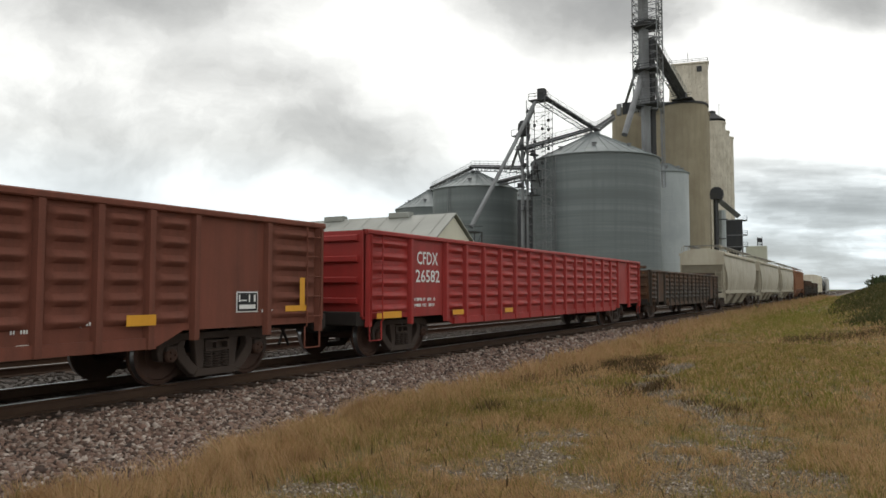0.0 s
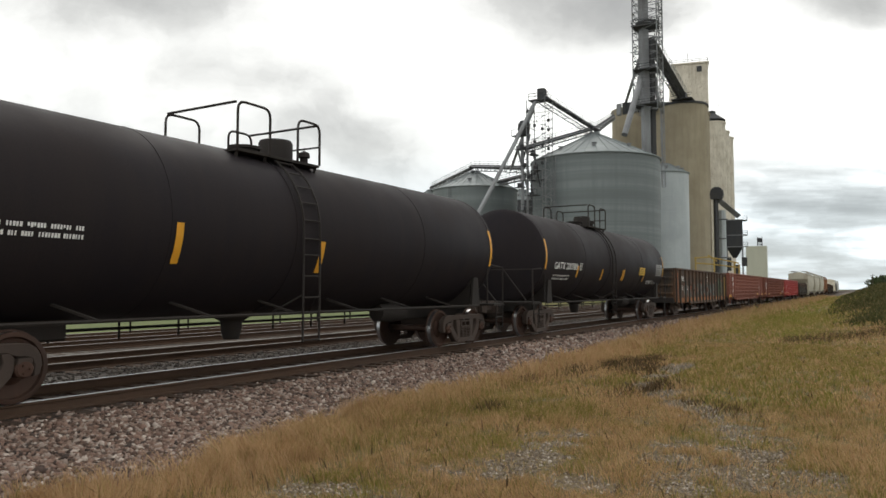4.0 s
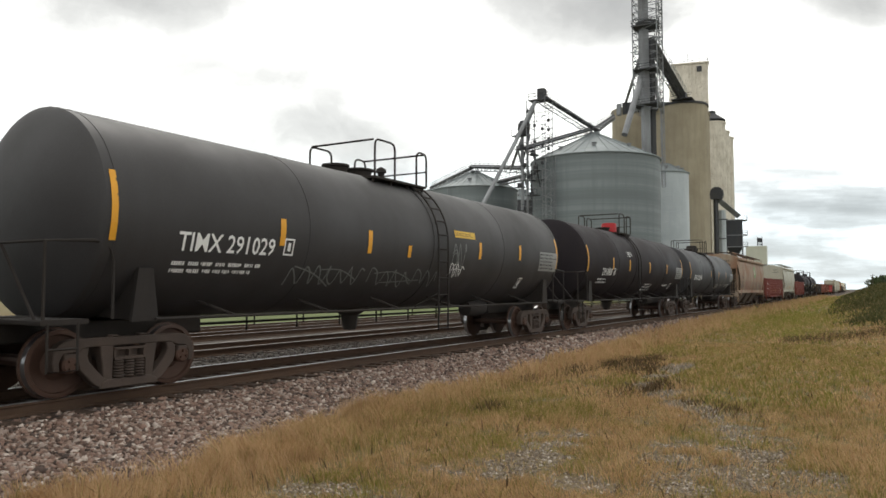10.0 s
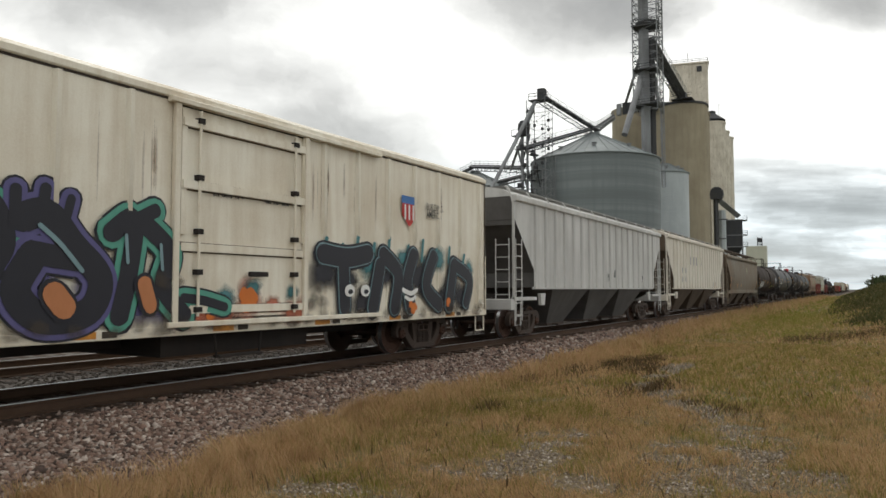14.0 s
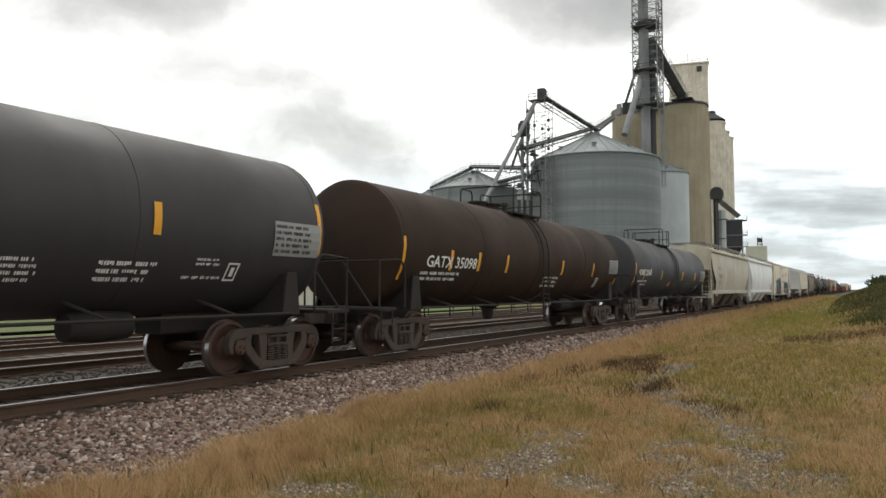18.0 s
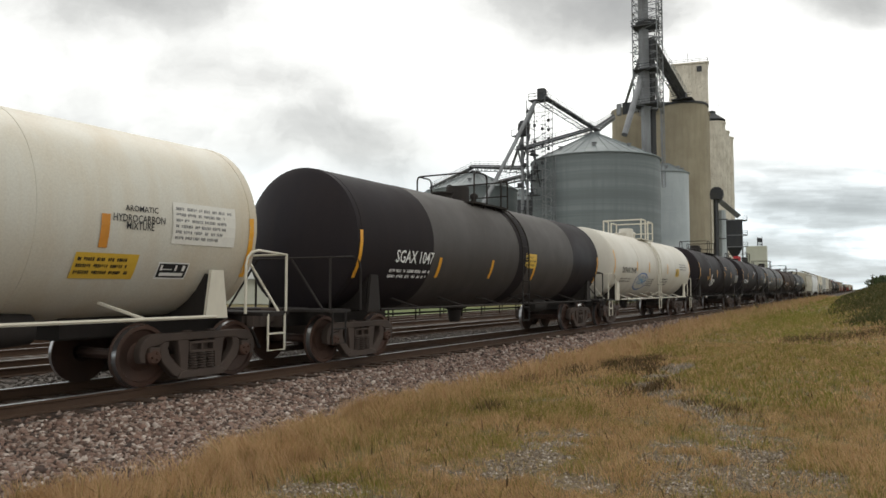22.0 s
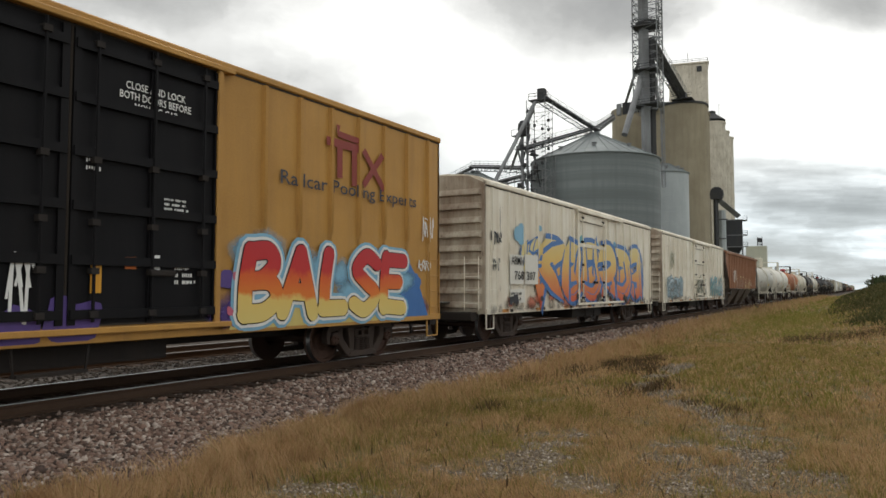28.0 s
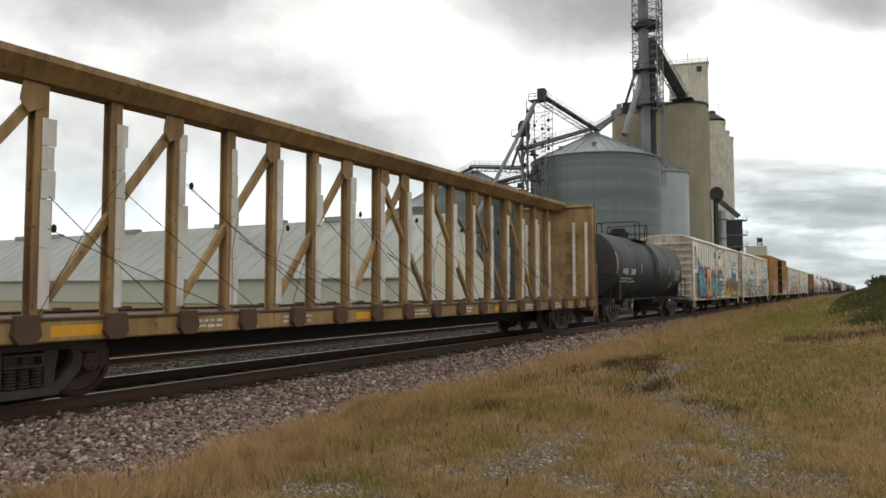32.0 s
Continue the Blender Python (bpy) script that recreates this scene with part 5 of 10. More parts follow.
    if dome == "hat":
        g = G()
        g.lathe([(0.34, -0.10), (0.34, 0.36), (0.31, 0.42), (0.0, 0.44)], (0, dome_y, top), "z", 20)
        part("valve_housing", g, dome_mat, car)
    else:
        g = G()
        g.lathe([(0.30, -0.05), (0.30, 0.12), (0.36, 0.13), (0.36, 0.17), (0.0, 0.20)], (0, dome_y, top), "z", 18)
        part("manway", g, dome_mat, car)
    g = G()
    g.lathe([(0.26, -0.05), (0.26, 0.10), (0.31, 0.11), (0.31, 0.16), (0.0, 0.19)], (0, dome_y - 0.85, top), "z", 16)
    part("manway_cover", g, M_UNDER if dome_mat == M_RED else dome_mat, car)
    g = G()
    g.lathe([(0.08, -0.02), (0.08, 0.18), (0.13, 0.19), (0.11, 0.28), (0.0, 0.34)], (0.2, dome_y + 0.62, top - 0.02), "z", 10)
    part("safety_valve", g, M_UNDER if dome_mat == M_RED else dome_mat, car)
    # ladder over the shell
    g = G()
    for s in (-0.22, 0.22):
        pts = []
        for k in range(9):
            a = math.radians(62 - 64 * k / 8)
            pts.append(((r + 0.07) * math.cos(a), lad + s, zc + (r + 0.07) * math.sin(a)))
        pts.append((r + 0.06, lad + s, 0.52))
        g.tube(pts, 0.022, 5)
    for k in range(6):
        a = math.radians(55 - 60 * k / 5)
        g.tube([((r + 0.07) * math.cos(a), lad - 0.22, zc + (r + 0.07) * math.sin(a)), ((r + 0.07) * math.cos(a), lad + 0.22, zc + (r + 0.07) * math.sin(a))], 0.018, 5)
    for k in range(5):
        z = 0.55 + k * (zc - 0.75) / 4.6
        g.tube([(r + 0.065, lad - 0.22, z), (r + 0.065, lad + 0.22, z)], 0.018, 5)
    for s in (-0.22, 0.22):
        g.tube([(r + 0.06, lad + s, 1.35), (1.1, lad + s * 2.2, 1.05)], 0.02, 5)
    part("ladder", g, ladder_mat, car)
    for s in (-1, 1):
        reflector(car, s * (m - 0.12), zc + refl, 0.10, 0.95, X, rows=4)
    return car, X, h


# ---- box and refrigerator cars ----
def boxcar(s0, s1, paint, label, name="refrigerator_car", zroof=4.30, zbot=0.80, W=1.53, door=(-1.4, 1.6), door_paint=None, roof=None, end_ribs=9, sill=None, arch=0.28, bogie_in=2.3, door_kind="plug", posts=1.0, riveted=False, post0=0.35, end_paint=None):
    L = s1 - s0
    h = L / 2
    car = new_car(name, (s0 + s1) / 2, label, "boxcar", "freight cars of the train")
    door_paint, roof, sill, end_paint = door_paint or paint, roof or paint, sill or paint, end_paint or paint
    for y in (-h + bogie_in, h - bogie_in):
        bogie(car, y)
    ends_gear(car, -h - 0.35, h + 0.35)
    for s in (-1, 1):
        g = G()
        x0, x1 = sorted((s * (W - 0.08), s * W))
        if riveted and s > 0:
            # an open ladder bay and a louvred vent beside the rear corner
            q = -h + 0.42
            for ya, yb, za, zb in ((-h, q, zbot, zroof), (q, q + 0.56, 3.98, zroof), (q, q + 0.56, 2.40, 2.62), (q, q + 1.10, zbot, 0.96), (q + 0.56, q + 1.10, 2.40, zroof), (q + 1.10, h, zbot, zroof)):
                g.box(x0, x1, ya, yb, za, zb)
        else:
            g.box(x0, x1, -h, h, zbot, zroof)
        part("side_wall", g, paint, car)
        g = G()
        x0, x1 = sorted((s * (W - 0.05), s * (W + 0.035)))
        g.box(x0, x1, -h, h, zbot - 0.02, zbot + 0.12, c=0.01)
        part("side_sill", g, sill, car)
        g = G()
        x0, x1 = sorted((s * (W - 0.06), s * (W + 0.045)))
        g.box(x0, x1, -h, h, zroof - 0.09, zroof + 0.03, c=0.02)
        part("eave_rail", g, roof, car)
        # dark strip that stands in for the shadow under the eave rail
        g = G()
        x0, x1 = sorted((s * (W + 0.001), s * (W + 0.008)))
        g.box(x0, x1, -h, h, zroof - 0.125, zroof - 0.092)
        part("eave_shadow_strip", g, M_GRIME_SHADE, car)
    g = G()
    prof = [(W * math.cos(a), zroof + arch * math.sin(a)) for a in [math.pi * i / 12 for i in range(13)]]
    g.prism(prof, -h, h, "y")
    part("roof", g, roof, car)
    for e in (-1, 1):
        g = G()
        g.prism([(-W, zbot), (W, zbot), (W, zroof - 0.05), (W * 0.7, zroof + arch * 0.6), (0, zroof + arch * 0.9), (-W * 0.7, zroof + arch * 0.6), (-W, zroof - 0.05)], e * h - 0.06, e * h + 0.02, "y")
        part("end_wall", g, end_paint, car)
        for k in range(end_ribs):
            z = zbot + 0.25 + (zroof - zbot - 0.5) * k / (end_ribs - 1)
            g = G()
            g.add([(-W + 0.04, e * (h + 0.02), z - 0.13), (W - 0.04, e * (h + 0.02), z - 0.13), (W - 0.04, e * (h + 0.02), z + 0.13), (-W + 0.04, e * (h + 0.02), z + 0.13), (-W + 0.14, e * (h + 0.13), z - 0.09), (W - 0.14, e * (h + 0.13), z - 0.09), (W - 0.14, e * (h + 0.13), z - 0.03), (-W + 0.14, e * (h + 0.13), z - 0.03)], [(0, 1, 5, 4), (1, 2, 6, 5), (2, 3, 7, 6), (3, 0, 4, 7), (4, 5, 6, 7)])
            part("end_rib", g, end_paint, car)
        g = G()
        g.box(-1.3, 1.3, e * (h + 0.2) - 0.2, e * (h + 0.2) + 0.2, 0.62, zbot + 0.05, c=0.03)
        part("end_sill", g, M_UNDER, car)
        ladder(car, "ladder", (W + 0.07, e * (h - 0.32), zbot + 0.1), (W + 0.07, e * (h - 0.32), zbot + 1.5), 0.42, 4, 0.014, paint)
        ladder(car, "ladder", (W - 0.34, e * (h + 0.16), zbot + 0.1), (W - 0.34, e * (h + 0.16), zbot + 1.5), 0.42, 4, 0.014, paint, "x")
        g = G()
        g.tube([(W - 0.02, e * (h - 0.5), zbot), (W - 0.02, e * (h - 0.5), 0.40), (W - 0.02, e * (h - 0.06), 0.40), (W - 0.02, e * (h - 0.06), zbot)], 0.022, 5)
        part("step", g, paint, car)
        g = G()
        g.box(-0.5, 0.5, e * (h + 0.3) - 0.22, e * (h + 0.3) + 0.22, zbot + 0.28, zbot + 0.32)
        part("crossover_platform", g, M_GRATE, car)
    if riveted:
        q = -h + 0.42
        g = G()
        g.box(W - 0.50, W - 0.46, q - 0.1, q + 1.2, 0.9, 2.45)
        part("bay_lining", g, M_UNDER, car)
        g = G()
        g.box(W - 0.12, W - 0.09, q - 0.02, q + 0.58, 2.6, 4.0)
        part("vent_screen", g, M_GRATE, car)
        for k in range(4):
            g = G()
            g.tube([(W - 0.02, q - 0.02, 1.05 + k * 0.36), (W - 0.02, q + 0.58, 1.05 + k * 0.36)], 0.022, 6)
            part("bay_rung", g, paint, car)
        g = G()
        g.box(W - 0.10, W - 0.02, q + 0.56, q + 0.64, 0.96, 2.40)
        part("bay_post", g, paint, car)
    n_post = int((h - 0.5) / posts)
    for e in (-1, 1):
        for k in range(n_post + 1):
            y = e * (h - post0 - posts * k)
            if door[0] - 0.25 < y < door[1] + 0.25 or (e > 0 and y < door[1]) or (e < 0 and y > door[0]) or (riveted and y < -h + 1.6):
                continue
            if riveted:
                def seam():
                    g = G()
                    g.box(0, 0.010, -0.035, 0.035, 0, zroof - zbot - 0.25)
                    g.box(0, 0.013, -0.050, -0.037, 0, zroof - zbot - 0.25, 1)
                    for i in range(30):
                        z = 0.06 + (zroof - zbot - 0.4) * i / 29
                        g.box(0.010, 0.026, -0.016, 0.016, z - 0.016, z + 0.016)
                    return g
                part("riveted_seam", shared("riveted_seam_%s" % paint.name, seam, [paint, M_SEAM_SHADE]), paint, car, at=pose(W, y, zbot + 0.12))
            else:
                mid = 2.45 - zbot - 0.11
                def post():
                    g = G()
                    t = zroof - zbot - 0.24
                    low, top_ = 0.026, 0.065
                    ring = lambda d, z: [(0, -0.055, z), (d, -0.03, z), (d, 0.03, z), (0, 0.055, z)]
                    vs = ring(low, 0) + ring(low, mid) + ring(top_, mid + 0.06) + ring(top_, t)
                    g.add(vs, [(4 * i + j, 4 * i + j + 1, 4 * i + j + 5, 4 * i + j + 4) for i in range(3) for j in range(3)] + [(12, 13, 14, 15)])
                    return g
                part("side_post", shared("box_post_%s_%.2f" % (paint.name, zroof), post, [paint]), paint, car, at=pose(W, y, zbot + 0.11))
    # door with its rails, frame and locking bars
    d0, d1 = door
    dm = (d0 + d1) / 2
    leaves = [(d0, d1)] if door_kind == "plug" else [(d0, dm), (dm, d1)]
    for a, b in leaves:
        g = G()
        g.box(W, W + 0.018, a + 0.03, b - 0.03, zbot + 0.22, zroof - 0.18)
        dr = part("door", g, door_paint, car)
        for ya, yb, za, zb in ((a + 0.002, a + 0.045, zbot + 0.2, zroof - 0.16), (b - 0.045, b - 0.002, zbot + 0.2, zroof - 0.16), (a + 0.03, b - 0.03, zroof - 0.18, zroof - 0.155), (a + 0.03, b - 0.03, zbot + 0.195, zbot + 0.22)):
            g = G()
            g.box(W + 0.001, W + 0.022, ya, yb, za, zb)
            part("door_gasket", g, M_GRIME_SHADE, dr)
        n_bar = 6 if door_kind != "plug" else 4
        for i in range(n_bar):
            z = zbot + 0.35 + (zroof - zbot - 0.75) * i / (n_bar - 1)
            out = 0.085 if z > 2.2 or door_kind != "plug" else 0.055
            g = G()
            g.box(W + 0.018, W + out, a + 0.05, b - 0.05, z - 0.06, z + 0.06)
            part("door_brace", g, door_paint, dr)
            # dark lines along each brace: its shadow, drawn as thin strips
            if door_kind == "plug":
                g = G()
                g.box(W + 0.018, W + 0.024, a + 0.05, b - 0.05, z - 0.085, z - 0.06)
                part("brace_shade_line", g, M_SEAM_SHADE, dr)
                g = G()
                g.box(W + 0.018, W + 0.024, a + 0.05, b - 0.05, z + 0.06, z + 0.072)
                part("brace_shade_line", g, M_SEAM_SHADE, dr)
        for y in (a + 0.08, b - 0.08) + (((a + b) / 2,) if door_kind != "plug" else ()):
            g = G()
            g.box(W + 0.018, W + 0.060, y - 0.05, y + 0.05, (2.25 if door_kind == "plug" else zbot + 0.22), zroof - 0.2)
            part("door_stile", g, door_paint, dr)
        cols = 3 if door_kind != "plug" else 2
        for i in range(cols):
            y = a + 0.35 + (b - a - 0.7) * i / (cols - 1)
            g = G()
            g.tube([(W + 0.085, y, zbot + 0.25), (W + 0.085, y, zroof - 0.2)], 0.024, 6)
            part("locking_bar", g, door_paint, dr)
            for z in (zbot + 0.35, zbot + 0.9, 2.3, 3.1, zroof - 0.35):
                g = G()
                g.box(W + 0.02, W + 0.12, y - 0.055, y + 0.055, z - 0.04, z + 0.04)
                part("bar_keeper", g, M_UNDER, dr)
        g = G()
        g.box(W + 0.09, W + 0.14, (a + b) / 2 - 0.05, (a + b) / 2 + 0.35, zbot + 0.85, zbot + 0.93, c=0.01)
        part("door_handle", g, M_UNDER, dr)
    for y in (d0, d1):
        g = G()
        g.box(W + 0.001, W + 0.095, y - 0.10, y + 0.0, zbot + 0.15, zroof - 0.15, c=0.012)
        part("door_post", g, paint, car)
    for z, e in ((zroof - 0.12, 1.9), (zbot + 0.14, 1.2)):
        g = G()
        g.box(W + 0.02, W + 0.13, d0 - 0.2, d1 + (2.2 if door_kind == "plug" else 0.2), z - 0.04, z + 0.04, c=0.01)
        part("door_track", g, paint, car)
    g = G()
    g.box(-0.3, 0.3, -h, h, 0.55, zbot)
    g.box(-1.2, 1.2, -1.2, 2.0, 0.45, zbot)
    part("centre_sill", g, M_UNDER, car)
    g = G()
    g.box(-W + 0.05, W - 0.05, -h + 0.02, h - 0.02, zbot, zbot + 0.06)
    part("floor", g, M_UNDER, car)
    g = G()
    g.tube([(W - 0.05, dm - 0.6, zbot), (W - 0.05, dm - 0.55, 0.42), (W - 0.05, dm + 0.35, 0.42), (W - 0.05, dm + 0.4, zbot)], 0.025, 5)
    g.box(W - 0.12, W + 0.02, dm - 0.55, dm + 0.35, 0.40, 0.44)
    part("door_step", g, M_UNDER, car)
    return car, (lambda z: W + 0.034), h


# ---- centre-beam flat ----
def centrebeam(s0, s1, label):
    L = s1 - s0
    h = L / 2
    car = new_car("centerbeam_flatcar", (s0 + s1) / 2, label, "flatcar", "freight cars of the train")
    paint = M_BEAM
    for y in (-h + 2.4, h - 2.4):
        bogie(car, y)
    ends_gear(car, -h, h)
    W, ztop, deck = 1.50, 4.69, 1.09
    for sx in (-1, 1):
        g = G()
        x0, x1 = sorted((sx * (W - 0.10), sx * W))
        g.box(x0, x1, -h, h, 0.80, deck - 0.02, c=0.02)
        part("side_sill", g, paint, car)
        g = G()
        x0, x1 = sorted((sx * (W - 0.16), sx * (W + 0.02)))
        g.box(x0, x1, -h, h, deck - 0.018, deck + 0.012)
        part("sill_cap", g, M_DECK, car)
    g = G()
    g.box(-W + 0.17, W - 0.17, -h, h, deck - 0.12, deck - 0.04)
    part("deck", g, M_DECK, car)
    g = G()
    g.box(-0.3, 0.3, -h, h, 0.45, deck - 0.13)
    part("centre_sill", g, M_UNDER, car)
    g = G()
    g.prism([(-0.45, ztop), (-0.45, ztop - 0.10), (-0.20, ztop - 0.33), (0.20, ztop - 0.33), (0.45, ztop - 0.10), (0.45, ztop)], -h + 0.3, h - 0.3, "y")
    part("top_chord", g, paint, car)
    step, posts, first = 1.185, 18, -9.725
    wear = random.Random(9)
    for k in range(posts):
        y = first + step * k
        if y < -h + 0.8:
            continue
        g = G()
        ya, yb, yc, yd = y - 0.105, y - 0.05, y - 0.03, y + 0.085
        g.prism([(-0.10, ya), (-0.075, ya), (-0.075, yb), (0.075, yb), (0.075, ya), (0.10, ya), (0.10, yd), (0.075, yd), (0.075, yc), (-0.075, yc), (-0.075, yd), (-0.10, yd)], deck - 0.04, ztop - 0.33, "z")
        part("post", g, paint, car)
        for sx in (-1, 1):
            z = deck + 0.08
            g = G()
            tip = ztop - wear.uniform(0.55, 0.85)
            while z < tip - 0.1:
                z2 = min(z + wear.uniform(0.3, 0.9), tip)
                x0, x1 = sorted((sx * 0.101, sx * wear.uniform(0.110, 0.135)))
                g.box(x0, x1, y - 0.01, y + wear.uniform(0.12, 0.20), z, z2)
                z = z2 + 0.012
            part("wear_strip", g, M_STRIP, car)
        ways = ([1] if k % 2 == 0 and k >= 8 else []) + ([-1] if k % 2 and k <= 9 else [])
        if ways:
            for way in ways:
                y2 = y + way * 2 * step
                if abs(y2) > h - 0.5:
                    continue
                g = G()
                g.prism([(y + way * 0.04, ztop - 0.62), (y + way * 0.14, ztop - 0.52), (y2 + way * 0.0, deck + 0.02), (y2 - way * 0.11, deck + 0.02)], -0.06 + 0.01 * way, 0.05 + 0.01 * way, "x")
                part("diagonal_brace", g, paint, car)
                g = G()
                g.prism([(y - way * 0.02, ztop - 0.34), (y + way * 0.30, ztop - 0.34), (y + way * 0.34, ztop - 0.62), (y + way * 0.22, ztop - 0.78), (y - way * 0.02, ztop - 0.66)], 0.102, 0.13, "x")
                part("gusset", g, paint, car)
        for sx in (-1, 1):
            g = G()
            x0, x1 = sorted((sx * (W + 0.001), sx * (W + 0.10)))
            yy = y + 0.2
            g.prism([(yy - 0.10, 0.80), (yy + 0.10, 0.80), (yy + 0.17, 0.90), (yy + 0.13, deck + 0.05), (yy - 0.13, deck + 0.05), (yy - 0.17, 0.90)], x0, x1, "x")
            part("strap_winch", g, M_DECK, car)
    for k in range(1, posts - 1):
        y = first + step * k
        for j in range(2):
            g = G()
            z1 = ztop - wear.uniform(1.4, 2.6)
            run = wear.uniform(1.0, 2.3) * (1 if wear.random() < 0.7 else -1)
            g.tube([(0.29, y, z1), (0.75, y + run * 0.45, z1 - (z1 - deck) * 0.42), (W + 0.01, y + run, deck + 0.05)], 0.006, 4)
            part("tie_down_cable", g, M_UNDER, car)
        if k % 2:
            g = G()
            g.lathe([(0, -0.06), (0.03, -0.05), (0.04, 0.02), (0.015, 0.06), (0, 0.07)], (0.34, y + 0.06, z1), "z", 8)
            part("cable_hook", g, M_UNDER, car)
    for e in (-1, 1):
        y = e * (h - 0.16)
        g = G()
        g.box(-W, W, y - 0.04, y + 0.04, deck - 0.05, ztop - 0.14)
        part("end_bulkhead", g, paint, car)
        g = G()
        g.box(-W, W, y - 0.12, y + 0.12, ztop - 0.20, ztop - 0.10, c=0.02)
        part("bulkhead_cap", g, paint, car)
        for x in (-1.46, 1.46):
            g = G()
            g.box(x - 0.04, x + 0.04, y - 0.16, y + 0.12, deck - 0.05, ztop - 0.13, c=0.015)
            part("bulkhead_post", g, paint, car)
        for x in (-1.2, -0.72, 0.72, 1.2):
            g = G()
            g.box(x - 0.055, x + 0.055, y - e * 0.05 - 0.02, y - e * 0.05 + 0.02, deck + 0.1, ztop - 0.75)
            part("wear_strip", g, M_STRIP, car)
        for z in (1.6, 2.4, 3.2):
            g = G()
            for x in (-1.05, 0.40):
                for i in range(4):
                    g.box(x, x + wear.uniform(0.25, 0.5), y - e * 0.046 - 0.004, y - e * 0.046 + 0.004, z + i * 0.11, z + i * 0.11 + 0.06)
            tagged(part("small_print", g, M_SMUDGE, car), kind="stuff")
        g = G()
        g.box(-1.35, 1.35, e * h - 0.06 - 0.10, e * h - 0.06 + 0.06, 0.66, deck - 0.13, c=0.02)
        part("end_sill", g, paint, car)
        ladder(car, "ladder", (W + 0.03, e * (h - 0.2), 0.45), (W + 0.03, e * (h - 0.2), 2.4), 0.36, 6, 0.016, paint)
    return car, (lambda z: W), h

# ---- paints of the cars ----
M_GON_RED = weathered("bright_red_gondola_paint", (0.33, 0.028, 0.025), (0.11, 0.022, 0.018), 0.35, 0.4, 0.5, 0, 31)
M_GON_BROWN = weathered("brown_gondola_paint", (0.19, 0.062, 0.040), (0.095, 0.040, 0.028), 0.5, 0.6, 0.75, 0, 32, 0.2, 1, (0.10, 0.042, 0.028), 0.66)
M_GON_BROWN2 = weathered("red_brown_gondola_paint", (0.225, 0.080, 0.055), (0.115, 0.050, 0.036), 0.5, 0.6, 0.75, 0, 33, 0.2, 1, (0.11, 0.045, 0.03), 0.66)
M_GON_RED2 = weathered("faded_red_gondola_paint", (0.185, 0.040, 0.030), (0.080, 0.030, 0.024), 0.55, 0.55, 0.7, 0, 34, 0.2, 1, (0.055, 0.026, 0.020), 0.66)
M_GON_BLACK = weathered("black_gondola_paint", (0.032, 0.027, 0.022), (0.14, 0.060, 0.022), 0.5, 0.5, 0.7, 0, 35, 0.2, 1, (0.22, 0.09, 0.03), 0.60)
M_HOP_GREY = weathered("pale_grey_hopper_paint", (0.345, 0.33, 0.265), (0.25, 0.225, 0.17), 0.35, 0.45, 0.55, 0, 36)
M_HOP_RUST = weathered("rust_streaked_hopper_paint", (0.26, 0.215, 0.16), (0.205, 0.095, 0.050), 0.9, 0.8, 0.7, 0, 37, 0.2, 1.0)
M_HOP_BROWN = weathered("dusty_brown_hopper_paint", (0.168, 0.152, 0.118), (0.155, 0.092, 0.053), 0.6, 0.6, 0.75, 0, 38, 0.2, 0.8, (0.13, 0.13, 0.12), 0.60)
M_HOP_WHITE = weathered("soiled_white_hopper_paint", (0.62, 0.585, 0.52), (0.40, 0.33, 0.25), 0.35, 0.6, 0.6, 0, 39)
M_HOP_LGREY = weathered("light_grey_hopper_paint", (0.55, 0.545, 0.53), (0.33, 0.325, 0.31), 0.5, 0.7, 0.6, 0, 40)
M_HOP_NEW = weathered("clean_white_hopper_paint", (0.66, 0.66, 0.655), (0.5, 0.49, 0.47), 0.3, 0.3, 0.5, 0, 41)
M_HOP_TAN = weathered("tan_grey_hopper_paint", (0.43, 0.40, 0.32), (0.28, 0.24, 0.18), 0.5, 0.5, 0.6, 0, 42)
M_HOP_FOX = weathered("red_oxide_hopper_paint", (0.27, 0.125, 0.065), (0.155, 0.066, 0.038), 0.6, 0.8, 0.75, 0, 43, 0.2, 1, (0.24, 0.16, 0.115), 0.60)
# dirt of the hopper bottoms, and painted shade on curved cars' sloping ends
M_LOW_DIRT_SHADE = weathered("hopper_dirt_and_shade", (0.10, 0.072, 0.050), (0.045, 0.035, 0.027), 0.6, 0.5, 0.85, 0, 44)
M_LOW_GREY = weathered("dark_grey_hopper_bottom", (0.105, 0.100, 0.096), (0.045, 0.042, 0.039), 0.5, 0.4, 0.8, 0, 45)
M_TANK_BLACK = weathered("black_tank_paint", (0.0185, 0.0160, 0.0190), (0.028, 0.0225, 0.0215), 0.5, 0.5, 0.55, 0, 46, 0.05, 0.7)
M_TANK_GREY = weathered("slate_tank_paint", (0.049, 0.050, 0.054), (0.036, 0.033, 0.033), 0.5, 0.4, 0.55, 0, 47, 0.05, 0.7)
M_TANK_BROWN = weathered("brown_black_tank_paint", (0.040, 0.025, 0.018), (0.022, 0.0165, 0.0145), 0.6, 0.5, 0.62, 0, 48, 0.05, 0.7)
for m_, lustre in ((M_TANK_BLACK, 0.06), (M_TANK_GREY, 0.12), (M_TANK_BROWN, 0.07)):
    m_.node_tree.nodes["Principled BSDF"].inputs["Specular IOR Level"].default_value = lustre
M_TANK_WHITE = weathered("white_tank_paint", (0.53, 0.505, 0.445), (0.40, 0.355, 0.285), 0.3, 0.3, 0.45, 0, 49, 0.04, 0.7)
